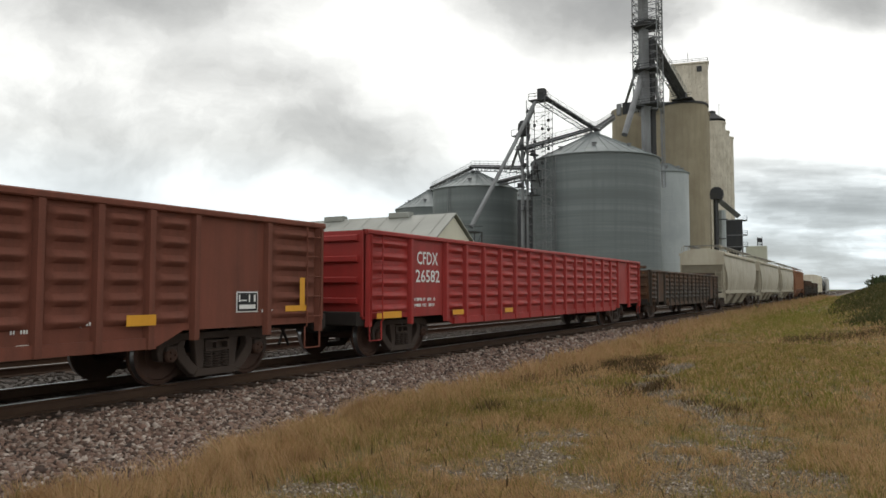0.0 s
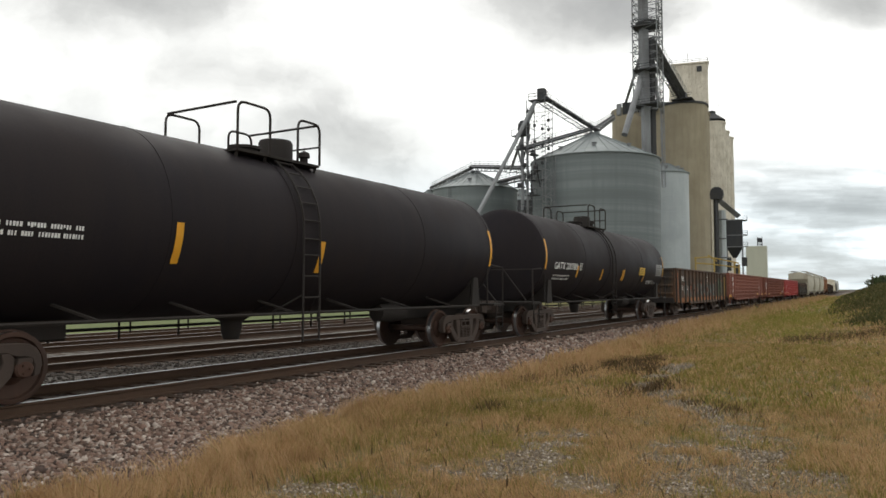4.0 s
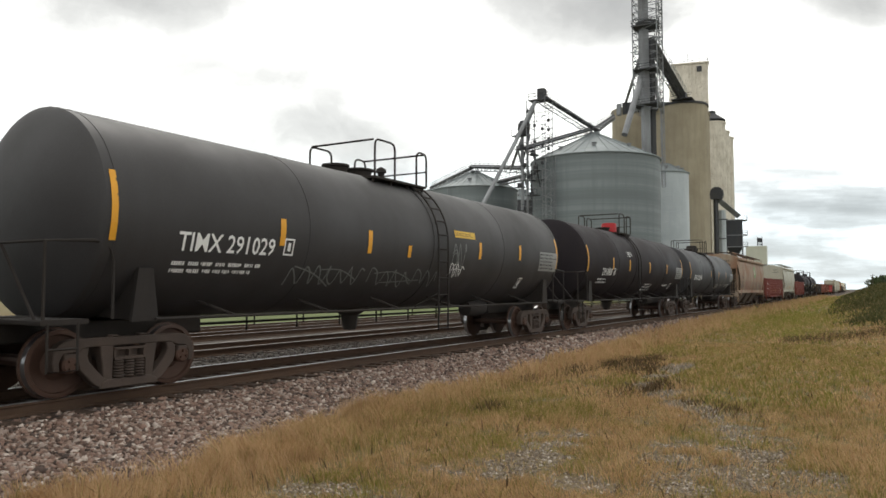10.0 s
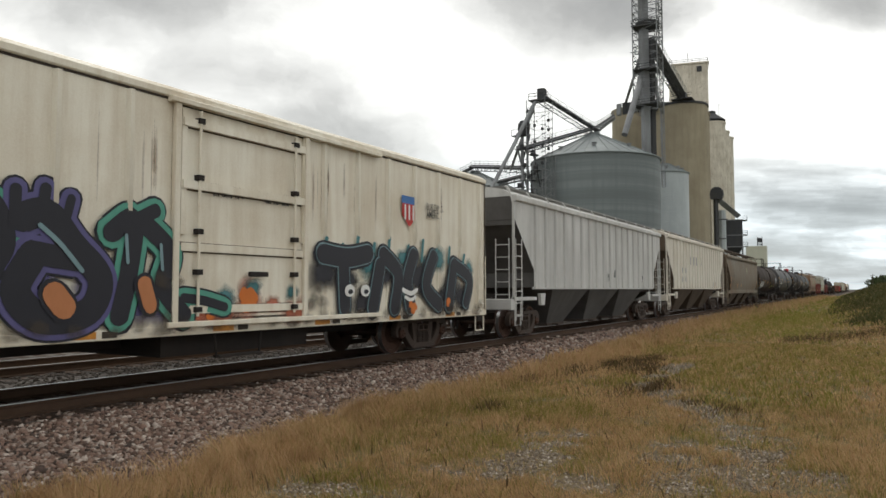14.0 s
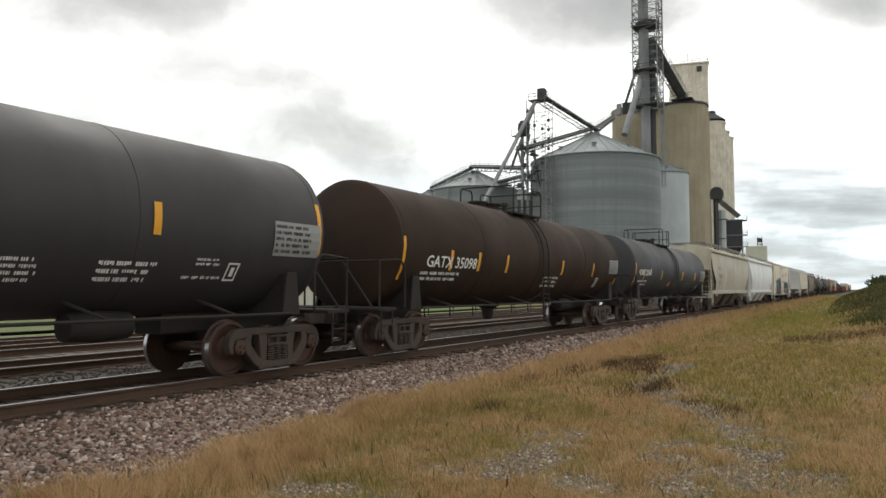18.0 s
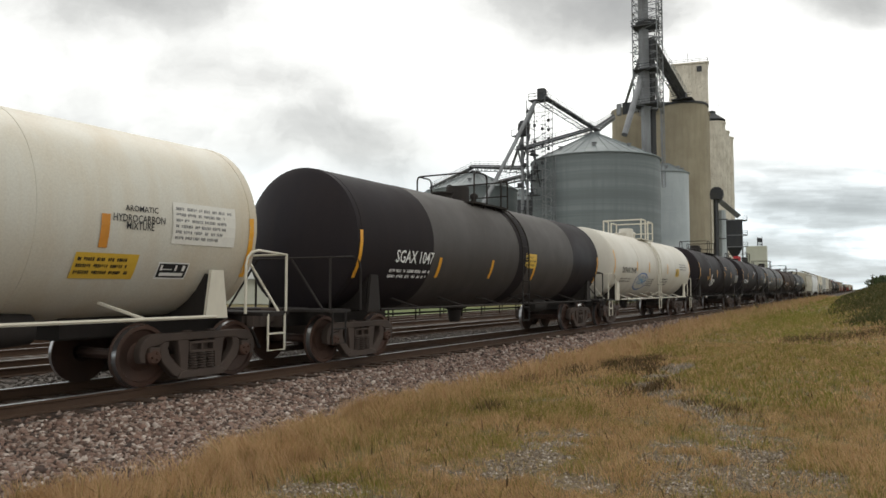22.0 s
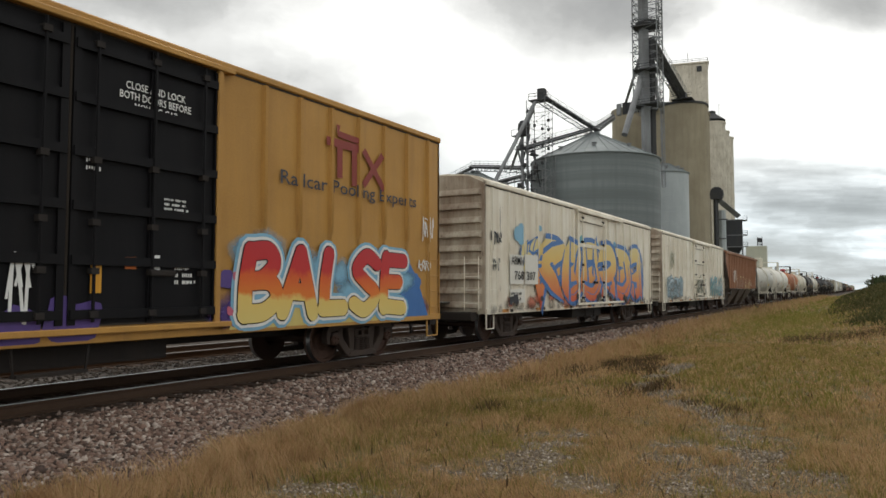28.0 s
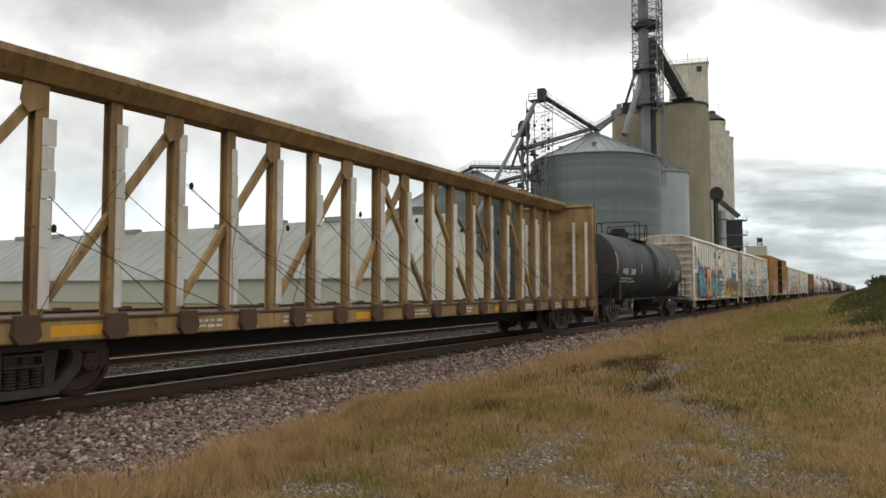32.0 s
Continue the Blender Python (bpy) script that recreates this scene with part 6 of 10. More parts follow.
M_TANK_CREAM = weathered("cream_tank_paint", (0.53, 0.51, 0.445), (0.44, 0.34, 0.21), 0.55, 0.4, 0.5, 0, 50, 0.04, 0.6)
M_TANK_GREYW = weathered("grey_white_tank_paint", (0.46, 0.45, 0.405), (0.35, 0.32, 0.27), 0.4, 0.4, 0.5, 0, 51, 0.04, 0.7)
M_TANK_CLEAN = weathered("bright_white_tank_paint", (0.64, 0.62, 0.565), (0.47, 0.43, 0.36), 0.35, 0.35, 0.5, 0, 65, 0.04, 0.7)
M_TANK_DULL = weathered("dull_black_tank_paint", (0.036, 0.034, 0.035), (0.027, 0.025, 0.024), 0.5, 0.4, 0.55, 0, 48, 0.05, 0.7)
M_TANK_FADED = weathered("faded_brown_grey_tank_paint", (0.052, 0.045, 0.041), (0.034, 0.029, 0.026), 0.6, 0.5, 0.6, 0, 66, 0.05, 0.7)
M_TANK_ORANGE = weathered("rusting_orange_tank_paint", (0.47, 0.165, 0.042), (0.155, 0.034, 0.014), 1.0, 0.9, 0.6, 0, 52, 0.1, 1.25, (0.46, 0.27, 0.11), 0.60)
M_REEFER = weathered("white_reefer_paint", (0.74, 0.70, 0.60), (0.46, 0.37, 0.255), 0.45, 0.5, 0.5, 0, 53, 0.1, 1, (0.36, 0.24, 0.14), 0.70)
M_REEFER2 = weathered("soiled_white_reefer_paint", (0.76, 0.725, 0.63), (0.42, 0.335, 0.23), 0.45, 0.6, 0.5, 0, 54, 0.1, 1, (0.30, 0.155, 0.075), 0.67)
M_REEFER_END = weathered("grimy_reefer_end_paint", (0.45, 0.40, 0.32), (0.15, 0.092, 0.058), 0.85, 0.85, 0.7, 0, 60, 0.2, 1.3, (0.12, 0.075, 0.05), 0.62)
M_YELLOW_END = weathered("grimy_yellow_end_paint", (0.36, 0.19, 0.05), (0.14, 0.075, 0.035), 0.8, 0.8, 0.7, 0, 62, 0.2, 1.3)
M_TTYELLOW = weathered("yellow_boxcar_paint", (0.44, 0.235, 0.055), (0.30, 0.16, 0.05), 0.45, 0.5, 0.55, 0, 55)
M_BOXDOOR = weathered("black_door_paint", (0.0062, 0.0060, 0.0075), (0.012, 0.0113, 0.012), 0.5, 0.5, 0.55, 0, 56)
M_BOXDOOR.node_tree.nodes["Principled BSDF"].inputs["Specular IOR Level"].default_value = 0.12
M_DECK = weathered("brown_deck_steel", (0.10, 0.055, 0.035), (0.06, 0.04, 0.03), 0.5, 0.4, 0.8, 0, 57)
M_BEAM = weathered("tan_beam_paint", (0.37, 0.245, 0.100), (0.155, 0.085, 0.045), 0.75, 0.8, 0.65, 0, 59, 0.1, 1.6, (0.075, 0.036, 0.024), 0.60)
M_SMUDGE = plain("faded_brown_stencil", (0.16, 0.085, 0.03), 0.7)
M_STRIP = weathered("scuffed_white_strip", (0.70, 0.68, 0.64), (0.40, 0.33, 0.26), 0.6, 0.6, 0.6, 0, 58, 0.1, 2, (0.12, 0.08, 0.06), 0.66)
M_PIPEW = plain("cream_pipe_paint", (0.62, 0.58, 0.48), 0.5)

# ---- the cars, from the head of the train to its tail ----
hopper(214.0, 231.0, M_HOP_LGREY, "light grey covered hopper car far down the line")
tank(194.6, 208.6, M_TANK_GREY, "slate grey tank car far down the line")
boxcar(173.2, 190.4, M_REEFER, "white boxcar far down the line", name="box_car")
gondola(153.0, 171.0, M_GON_BLACK, "dark gondola car far down the line")
gondola(133.5, 151.0, M_GON_BLACK, "dark low gondola car far down the line", ztop=2.9)
hopper(114.4, 131.6, M_HOP_FOX, "brown covered hopper car far down the line", curved=False, ribs=12)
hopper(94.6, 111.8, M_HOP_TAN, "grey covered hopper car with smooth sides")
hopper(74.4, 91.6, M_HOP_TAN, "grey covered hopper car with smooth sides")
hopper(54.0, 71.4, M_HOP_TAN, "grey covered hopper car with smooth sides")
gondola(33.3, 51.0, M_GON_BLACK, "black rusty gondola car with white patches", ztop=2.35, rib=1.1)

car_a = gondola(11.25, 31.5, M_GON_RED, "bright red gondola car with pressed side panels", rib=1.02, wide=(1.55, 1.54))
car_b = gondola(-10.1, 9.95, M_GON_BROWN, "brown gondola car with pressed side panels", rib=0.785, wide=(1.30, 1.50))
car_c = gondola(-31.5, -11.55, M_GON_BROWN2, "red-brown gondola car with pressed side panels", rib=0.77, wide=(1.30, 1.48))
car_d = gondola(-48.6, -32.75, M_GON_BLACK, "black gondola car with rusty orange ends and graffiti", ztop=2.58, dents=2, rib=1.03, wide=(1.0, 1.3))
car_e = tank(-65.8, -51.95, M_TANK_BLACK, "black tank car with yellow reflectors", r=1.53, zc=2.50, lad=-0.66, plat=0.39, dome_y=0.11)
car_f = tank(-83.3, -70.9, M_TANK_BLACK, "black tank car with small white graffiti on its end", r=1.50, zc=2.48, lad=-0.50, plat=0.45, dome_y=0.20)
car_g = gondola(-103.4, -86.7, M_GON_RED2, "faded red gondola car with yellow reflectors", ztop=2.57, rib=1.35, wide=(1.4, 1.5))
car_h = hopper(-120.9, -104.75, M_HOP_GREY, "pale grey covered hopper car with smooth curved sides", knee="angle", zroof=3.95, walk_z=4.52, lower=M_LOW_DIRT_SHADE)
car_i = gondola(-139.6, -122.3, M_GON_RED2, "faded red gondola car with pressed side panels", ztop=2.58, rib=1.18, wide=(1.3, 1.35))
car_j = hopper(-157.8, -140.8, M_HOP_RUST, "rust-streaked covered hopper car with graffiti scrawls", zroof=3.82, walk_z=4.38, lower=M_LOW_DIRT_SHADE, walk_mat=M_STEEL)
car_k = tank(-174.5, -160.6, M_TANK_GREY, "slate grey tank car with yellow reflectors", r=1.48, zc=2.48, lad=-0.59, plat=0.37, dome_y=0.13)
car_l = tank(-192.6, -178.4, M_TANK_BLACK, "black tank car with a red valve housing", r=1.53, zc=2.52, dome_mat=M_RED, lad=-1.05, plat=-0.09, dome_y=-0.35, back=1.75)
car_m = tank(-211.7, -197.0, M_TANK_DULL, "dull black tank car with chalk-white graffiti", r=1.53, zc=2.52, dome="flat", lad=0.59, plat=0.91, dome_y=-0.60)
car_n = tank(-229.9, -215.6, M_TANK_BROWN, "brown-black tank car with bubble graffiti", r=1.48, zc=2.46, dome="flat", lad=0.66, plat=0.78, dome_y=-0.70, refl=-0.80)
car_o = hopper(-249.95, -232.8, M_HOP_BROWN, "dusty brown covered hopper car with smooth curved sides", zroof=3.82, walk_mat=M_STEEL, walk_z=4.40, lower=M_LOW_DIRT_SHADE, end_paint=M_LOW_DIRT_SHADE)
car_p = hopper(-268.3, -251.4, M_HOP_WHITE, "soiled white covered hopper car with ribbed sides", curved=False, zroof=4.15, ribs=19, lower=M_LOW_DIRT_SHADE, end_paint=M_LOW_DIRT_SHADE, walk_z=4.52)
car_q = hopper(-286.8, -269.75, M_HOP_LGREY, "light grey covered hopper car with ribbed sides", curved=False, zroof=4.05, ribs=18, lower=M_LOW_GREY, end_paint=M_LOW_GREY, walk_z=4.44)
car_r = boxcar(-305.9, -288.7, M_REEFER, "white refrigerator car covered in dark graffiti", door=(-1.24, 1.55), posts=1.035, end_paint=M_REEFER_END)
car_s = hopper(-325.1, -307.6, M_HOP_NEW, "clean white covered hopper car with smooth curved sides", zroof=3.95, walk_z=4.50)
car_t = hopper(-343.3, -326.4, M_HOP_TAN, "tan-grey covered hopper car with smooth curved sides", zroof=3.95, walk_z=4.55, lower=M_LOW_DIRT_SHADE, knee="angle")
car_u = tank(-360.4, -345.9, M_TANK_GREY, "slate grey tank car with yellow reflectors", r=1.45, zc=2.46, dome="flat", lad=0.00, plat=0.66, dome_y=-0.60, refl=-0.80)
car_v = tank(-379.0, -364.6, M_TANK_BROWN, "dark brown tank car with yellow reflectors", r=1.48, zc=2.46, dome="flat", lad=0.10, plat=1.20, dome_y=-0.70, refl=-0.80)
car_w = tank(-397.3, -383.1, M_TANK_DULL, "glossy black tank car with a long side rail", r=1.46, zc=2.48, dome="hat", lad=-0.20, plat=0.58, dome_y=-0.08)
car_x = tank(-415.6, -401.3, M_TANK_BLACK, "black tank car with a red valve housing", r=1.53, zc=2.52, dome_mat=M_RED, lad=0.75, plat=1.15, dome_y=-0.34)
car_y = tank(-433.6, -420.0, M_TANK_BLACK, "black tank car with yellow lettering and white graffiti", r=1.53, zc=2.52, lad=0.56, plat=1.39, dome_y=-1.00, back=3.0)
car_z = tank(-450.7, -438.1, M_TANK_WHITE, "clean white tank car with blue graffiti", r=1.50, zc=2.50, over=0.93, dish=0.245, rail_mat=M_PIPEW, dome_mat=M_TANK_WHITE, rails="square", lad=-0.03, plat=1.20, dome_y=-0.30)
car_aa = tank(-467.8, -454.4, M_TANK_BLACK, "black tank car with a faded brown-grey middle", r=1.50, zc=2.48, lad=0.59, plat=0.72, dome_y=-0.70, refl=-0.80, middle=(-4.55, 4.75, M_TANK_FADED))
car_bb = tank(-485.2, -472.0, M_TANK_CREAM, "cream tank car stained along its top", r=1.45, zc=2.45, rail_mat=M_PIPEW, dome_mat=M_TANK_CREAM, rails="square", lad=-0.01, plat=0.60, dome_y=-0.50, refl=-0.80)
car_cc = tank(-502.3, -489.5, M_TANK_ORANGE, "rusting orange tank car with pale pipe railings", r=1.44, zc=2.45, ladder_mat=M_PIPEW, rail_mat=M_PIPEW, top_mat=M_UNDER, dome_mat=M_RED, rails="square", lad=0.08, plat=1.16, dome_y=-0.50)
car_dd = tank(-519.8, -506.5, M_TANK_CLEAN, "greyish white tank car with a tall valve platform", r=1.47, zc=2.48, rail_mat=M_PIPEW, dome="flat", dome_mat=M_PIPEW, rails="square", lad=0.06, plat=1.22, dome_y=-0.30)
car_ee = tank(-535.3, -523.9, M_TANK_GREYW, "greyish white tank car with patched paint", r=1.42, zc=2.42, rail_mat=M_PIPEW, dome_mat=M_PIPEW, rails="square", lad=0.10, plat=1.03, dome_y=-1.19)
car_ff = hopper(-555.5, -538.15, M_HOP_FOX, "red-brown covered hopper car with ribbed sides and graffiti", curved=False, zroof=4.08, ribs=18, lower=M_LOW_DIRT_SHADE, end_paint=M_LOW_DIRT_SHADE, sill_paint=M_GRIME_SHADE, walk_z=4.38)
car_gg = boxcar(-574.6, -556.8, M_REEFER, "white refrigerator car with scattered graffiti", door=(-1.4, 1.6), posts=1.035, end_paint=M_REEFER_END)
car_hh = boxcar(-593.85, -576.8, M_REEFER, "white refrigerator car with large orange and blue graffiti", door=(-1.5, 1.5), posts=1.035, end_paint=M_REEFER_END)
car_ii = boxcar(-614.9, -596.3, M_TTYELLOW, "yellow high-roofed boxcar with black double doors and graffiti", name="box_car", zroof=4.96, zbot=0.78, W=1.55, door=(-2.28, 2.62), door_paint=M_BOXDOOR, posts=0.865, post0=0.53, arch=0.08, door_kind="pair", end_ribs=8, end_paint=M_YELLOW_END)
car_jj = boxcar(-634.7, -616.95, M_REEFER2, "soiled white refrigerator car with a blue panel and graffiti", zroof=4.4, door=(-1.34, 1.77), posts=0.755, riveted=True, end_paint=M_REEFER_END)
car_kk = boxcar(-654.4, -637.0, M_REEFER2, "white refrigerator car with bright many-coloured graffiti", zroof=4.4, door=(-1.47, 1.62), posts=0.755, riveted=True, end_paint=M_REEFER_END)
car_ll = tank(-668.4, -657.7, M_TANK_GREY, "short dark grey tank car with orange reflectors", r=1.46, zc=2.45, lad=0.18, plat=0.78, dome_y=-0.88)
car_mm = centrebeam(-695.2, -671.9, "yellow centre-beam lumber flatcar, empty, with white scuff strips")

# ---- lettering, reflectors and small panels on the cars ----
M_PLATE = plain("silver_data_plate", (0.30, 0.30, 0.29), 0.5, 0.2, 0.3, 20)
M_YPLATE = plain("yellow_placard", (0.66, 0.42, 0.05), 0.5, 0, 0.25, 12)
M_WBOARD = plain("white_board", (0.70, 0.68, 0.62), 0.6, 0, 0.2, 10)


def TX(c, y0, y1, z0, z1, text, mat=None, bold=0.012):
    words(c[0], text, y0, z0, z1 - z0, mat or M_WHITE, c[1], y1 - y0, bold)


def TXB(c, y0, y1, z0, z1, text):
    TX(c, y0, y1, z0, z1, text, M_DARKMARK, 0.008)


def TXY(c, y0, y1, z0, z1, text):
    TX(c, y0, y1, z0, z1, text, M_YELLOW)


def BR(c, y0, y1, z0, z1, rows, mat=None):
    bars(c[0], y0, z0, y1 - y0, z1 - z0, mat or M_WHITE, c[1], rows, int(abs(y0 * 100)))


def BRB(c, y0, y1, z0, z1, rows):
    BR(c, y0, y1, z0, z1, rows, M_DARKMARK)


def BRY(c, y0, y1, z0, z1, rows):
    BR(c, y0, y1, z0, z1, rows, M_YELLOW)


def HR(c, y0, y1, z0, z1, mat=None):
    decal(c[0], "reflector", rect(y0, y1, z0, z1), mat or M_YELLOW, c[1], 0.095)


def HO(c, y0, y1, z0, z1):
    decal(c[0], "reflector", rect(y0, y1, z0, z1), M_YELLOW, lambda z: 1.50, 0.006)


def VR(c, y0, y1, z0, z1, mat=None):
    decal(c[0], "reflector", rect(y0, min(max(y1, y0 + 0.09), y0 + 0.13), z0, z1, 3), mat or M_YELLOW, c[1], 0.012 if "gondola" not in c[0].name else 0.095)


def VO(c, y0, y1, z0, z1):
    VR(c, y0, y1, z0, z1, M_ORANGE2)


M_ORANGE2 = plain("orange_reflector", (0.62, 0.26, 0.04), 0.5, 0, 0.35, 9)


def CO(c, y0, y1, z0, z1):
    o = 0.0
    decal(c[0], "stencil_border", rect(y0, y1, z0, z1, 3), M_WHITE, c[1], 0.008 + o)
    coto(c[0], y0 + 0.02, z0 + 0.02, lambda z: c[1](z) + 0.004 + o, y1 - y0 - 0.04, z1 - z0 - 0.04)


def PC(c, y0, y1, z0, z1, mat=None):
    plate_c(c[0], y0, z0, c[1], mat or M_WHITE, min(y1 - y0, (z1 - z0) / 1.2))


def PCY(c, y0, y1, z0, z1):
    PC(c, y0, y1, z0, z1, M_YELLOW)


def FR(c, y0, y1, z0, z1):
    t = 0.04
    decal(c[0], "stencil_border", rect(y0, y1, z0, z0 + t) + rect(y0, y1, z1 - t, z1) + rect(y0, y0 + t, z0 + t, z1 - t) + rect(y1 - t, y1, z0 + t, z1 - t), M_WHITE, c[1], 0.010)


def DP(c, y0, y1, z0, z1):
    decal(c[0], "data_plate", rect(y0, y1, z0, z1, 4), M_PLATE, c[1], 0.012)
    BR((c[0], lambda z: c[1](z) + 0.006), y0 + 0.03, y1 - 0.03, z0 + 0.03, z1 - 0.03, 5, M_DARKMARK)


def YP(c, y0, y1, z0, z1):
    decal(c[0], "placard", rect(y0, y1, z0, z1, 3), M_YPLATE, c[1], 0.012)
    BR((c[0], lambda z: c[1](z) + 0.006), y0 + 0.04, y1 - 0.04, z0 + 0.04, z1 - 0.04, 3, M_DARKMARK)


def OP(c, y0, y1, z0, z1):
    decal(c[0], "placard", rect(y0, y1, z0, z1, 2), M_ORANGE, c[1], 0.012)


def WB(c, y0, y1, z0, z1):
    decal(c[0], "data_board", rect(y0, y1, z0, z1, 4), M_WBOARD, c[1], 0.012)
    BR((c[0], lambda z: c[1](z) + 0.006), y0 + 0.05, y1 - 0.05, z0 + 0.05, z1 - 0.05, 6, M_PLATE)


def WP(c, y0, y1, z0, z1):
    decal(c[0], "white_patch", rect(y0, y1, z0, z1, 3), M_WBOARD, c[1], 0.008)


def KP(c, y0, y1, z0, z1):
    decal(c[0], "black_patch", rect(y0, y1, z0, z1, 3), M_DARKMARK, c[1], 0.008)


# bright red gondola
TX(car_a, -8.17, -7.26, 2.01, 2.29, "CFDX")
TX(car_a, -8.22, -7.18, 1.61, 1.88, "26582")
BR(car_a, -8.26, -7.2, 1.03, 1.29, 2)
HR(car_a, -9.81, -8.91, 0.85, 0.99)
HR(car_a, -6.7, -6.14, 0.84, 0.96)
HR(car_a, -3.79, -3.28, 0.82, 0.94)
# brown gondola
TX(car_b, -8.43, -7.29, 1.8, 2.08, "CEDX")
TX(car_b, -8.45, -7.24, 1.44, 1.7, "26575")
BR(car_b, -8.45, -7.55, 0.97, 1.32, 2)
HR(car_b, -9.6, -9.04, 0.93, 1.12)
HR(car_b, -6.46, -5.8, 0.91, 1.06)
HR(car_b, 5.91, 6.38, 0.95, 1.1)
CO(car_b, 7.94, 8.41, 1.08, 1.41)
HR(car_b, 8.97, 9.52, 1.07, 1.17)
VR(car_b, 9.33, 9.52, 1.16, 1.65)
BR(car_b, 5.17, 5.6, 0.94, 1.06, 1)
BR(car_b, 8.5, 8.81, 1.05, 1.14, 1)
BR(car_b, 4.44, 4.72, 0.9, 0.99, 1)
WP(car_b, 4.51, 4.72, 0.69, 0.79)
# red-brown gondola
TX(car_c, -8.21, -7.4, 2.07, 2.32, "GSSX")
TX(car_c, -8.19, -7.34, 1.7, 1.92, "6577")
BR(car_c, -8.61, -7.37, 1.18, 1.45, 2)
HR(car_c, -10.1, -9.1, 0.87, 1.04)
HR(car_c, 5.86, 6.32, 0.95, 1.09)
HR(car_c, 8.95, 9.84, 0.9, 1.06)
FR(car_c, 8.14, 8.6, 1.36, 1.68)
TX(car_c, 4.28, 4.69, 0.69, 0.8, "SHOES")
BR(car_c, 3.97, 4.1, 0.71, 0.8, 1)
# black gondola
TX(car_d, -6.8, -5.72, 1.89, 2.16, "GONX")
TX(car_d, -6.62, -5.96, 1.37, 1.64, "310")
TX(car_d, -5.39, -4.71, 1.35, 1.6, "651")
# black tank
TX(car_e, -6.82, -4.68, 2.11, 2.33, "GATX 200780")
PC(car_e, -4.41, -4.09, 2.11, 2.35)
BR(car_e, -6.75, -4.84, 1.74, 1.95, 2)
VR(car_e, -4.65, -4.36, 1.87, 2.26)
VR(car_e, -1.9, -1.49, 1.79, 2.2)
VR(car_e, 0.79, 1.25, 1.81, 2.23)
VR(car_e, 0.99, 1.3, 1.81, 2.25)
VR(car_e, 4.11, 4.56, 1.79, 2.23)
YP(car_e, 3.33, 4.2, 2.07, 2.4)
DP(car_e, 6.18, 7.29, 2.08, 2.61)
BR(car_e, 4.89, 6.87, 1.68, 1.86, 1)
# second black tank
BR(car_f, -7.1, -4.4, 2.06, 2.28, 1)
VR(car_f, -3.4, -2.19, 1.82, 2.42)
VR(car_f, -0.17, 1.33, 1.75, 2.32)
# faded red gondola
TX(car_g, -6.31, -5.68, 1.97, 2.21, "MP")
TX(car_g, -6.51, -5.26, 1.63, 1.88, "643007")
VR(car_g, -8.25, -8.06, 1.02, 1.95)
VR(car_g, -5.18, -4.97, 1.13, 1.52)
VR(car_g, -2.17, -1.91, 1.11, 1.49)
VR(car_g, 1.87, 2.14, 1.06, 1.45)
FR(car_g, 5.07, 6.51, 1.07, 2.31)
# pale grey hopper
TXB(car_h, -6.39, -5.45, 2.23, 2.56, "NDYX")
TXB(car_h, -6.54, -5.23, 1.88, 2.19, "845218")
BRB(car_h, -6.69, -5.86, 1.62, 1.76, 1)
VO(car_h, -6.94, -6.65, 1.42, 2.25)
VO(car_h, -4.84, -4.7, 1.45, 1.77)
VO(car_h, -3.7, -3.57, 1.46, 1.78)
VO(car_h, -2.62, -2.47, 1.48, 1.79)
VO(car_h, -1.21, -1.08, 1.49, 1.79)
VO(car_h, 0.1, 0.25, 1.51, 1.8)
VO(car_h, -0.06, 0.11, 1.44, 1.86)
VO(car_h, 2.06, 2.24, 1.45, 1.84)
VO(car_h, 4.34, 4.52, 1.44, 1.84)
CO(car_h, 5.02, 5.49, 1.54, 1.83)
BRB(car_h, 0.72, 1.39, 1.5, 1.66, 2)
FR(car_h, -4.09, -3.86, 2.19, 2.41)
# faded red gondola, second
TX(car_i, -6.38, -5.69, 1.87, 2.13, "MP")
TX(car_i, -6.67, -5.47, 1.41, 1.64, "641441")
BR(car_i, -6.67, -5.91, 0.88, 1.07, 1)
VR(car_i, -8.54, -8.25, 1.09, 2.01)
VR(car_i, -4.34, -4.1, 1.16, 1.53)
VR(car_i, -2.32, -2.12, 1.17, 1.52)
VR(car_i, -0.25, -0.01, 1.16, 1.52)
CO(car_i, 6.42, 6.89, 1.03, 1.38)
VR(car_i, 4.76, 4.91, 0.91, 1.58)
VR(car_i, 7.18, 7.33, 1.11, 1.57)
BR(car_i, 5.03, 5.5, 0.83, 0.93, 1)
BR(car_i, 7.54, 7.92, 0.96, 1.09, 2)
# rust-streaked hopper
TXB(car_j, -6.55, -5.61, 2.29, 2.53, "CGEX")
TXB(car_j, -6.54, -5.81, 1.88, 2.11, "1764")
WP(car_j, -2.08, -1.89, 1.14, 1.36)
# slate tank
TX(car_k, -6.47, -4.16, 2.01, 2.29, "GATX 32590")
VR(car_k, -1.27, -1.11, 2.17, 2.63)
VR(car_k, 1.61, 1.8, 2.17, 2.62)
VR(car_k, 4.49, 4.7, 2.15, 2.64)
DP(car_k, 6.46, 7.73, 2.01, 2.58)
BR(car_k, 1.27, 2.51, 1.49, 1.8, 3)
BR(car_k, 3.09, 3.96, 1.68, 1.8, 1)
PC(car_k, 6.19, 7.07, 1.55, 1.81)
BR(car_k, 4.77, 5.83, 1.61, 1.8, 2)
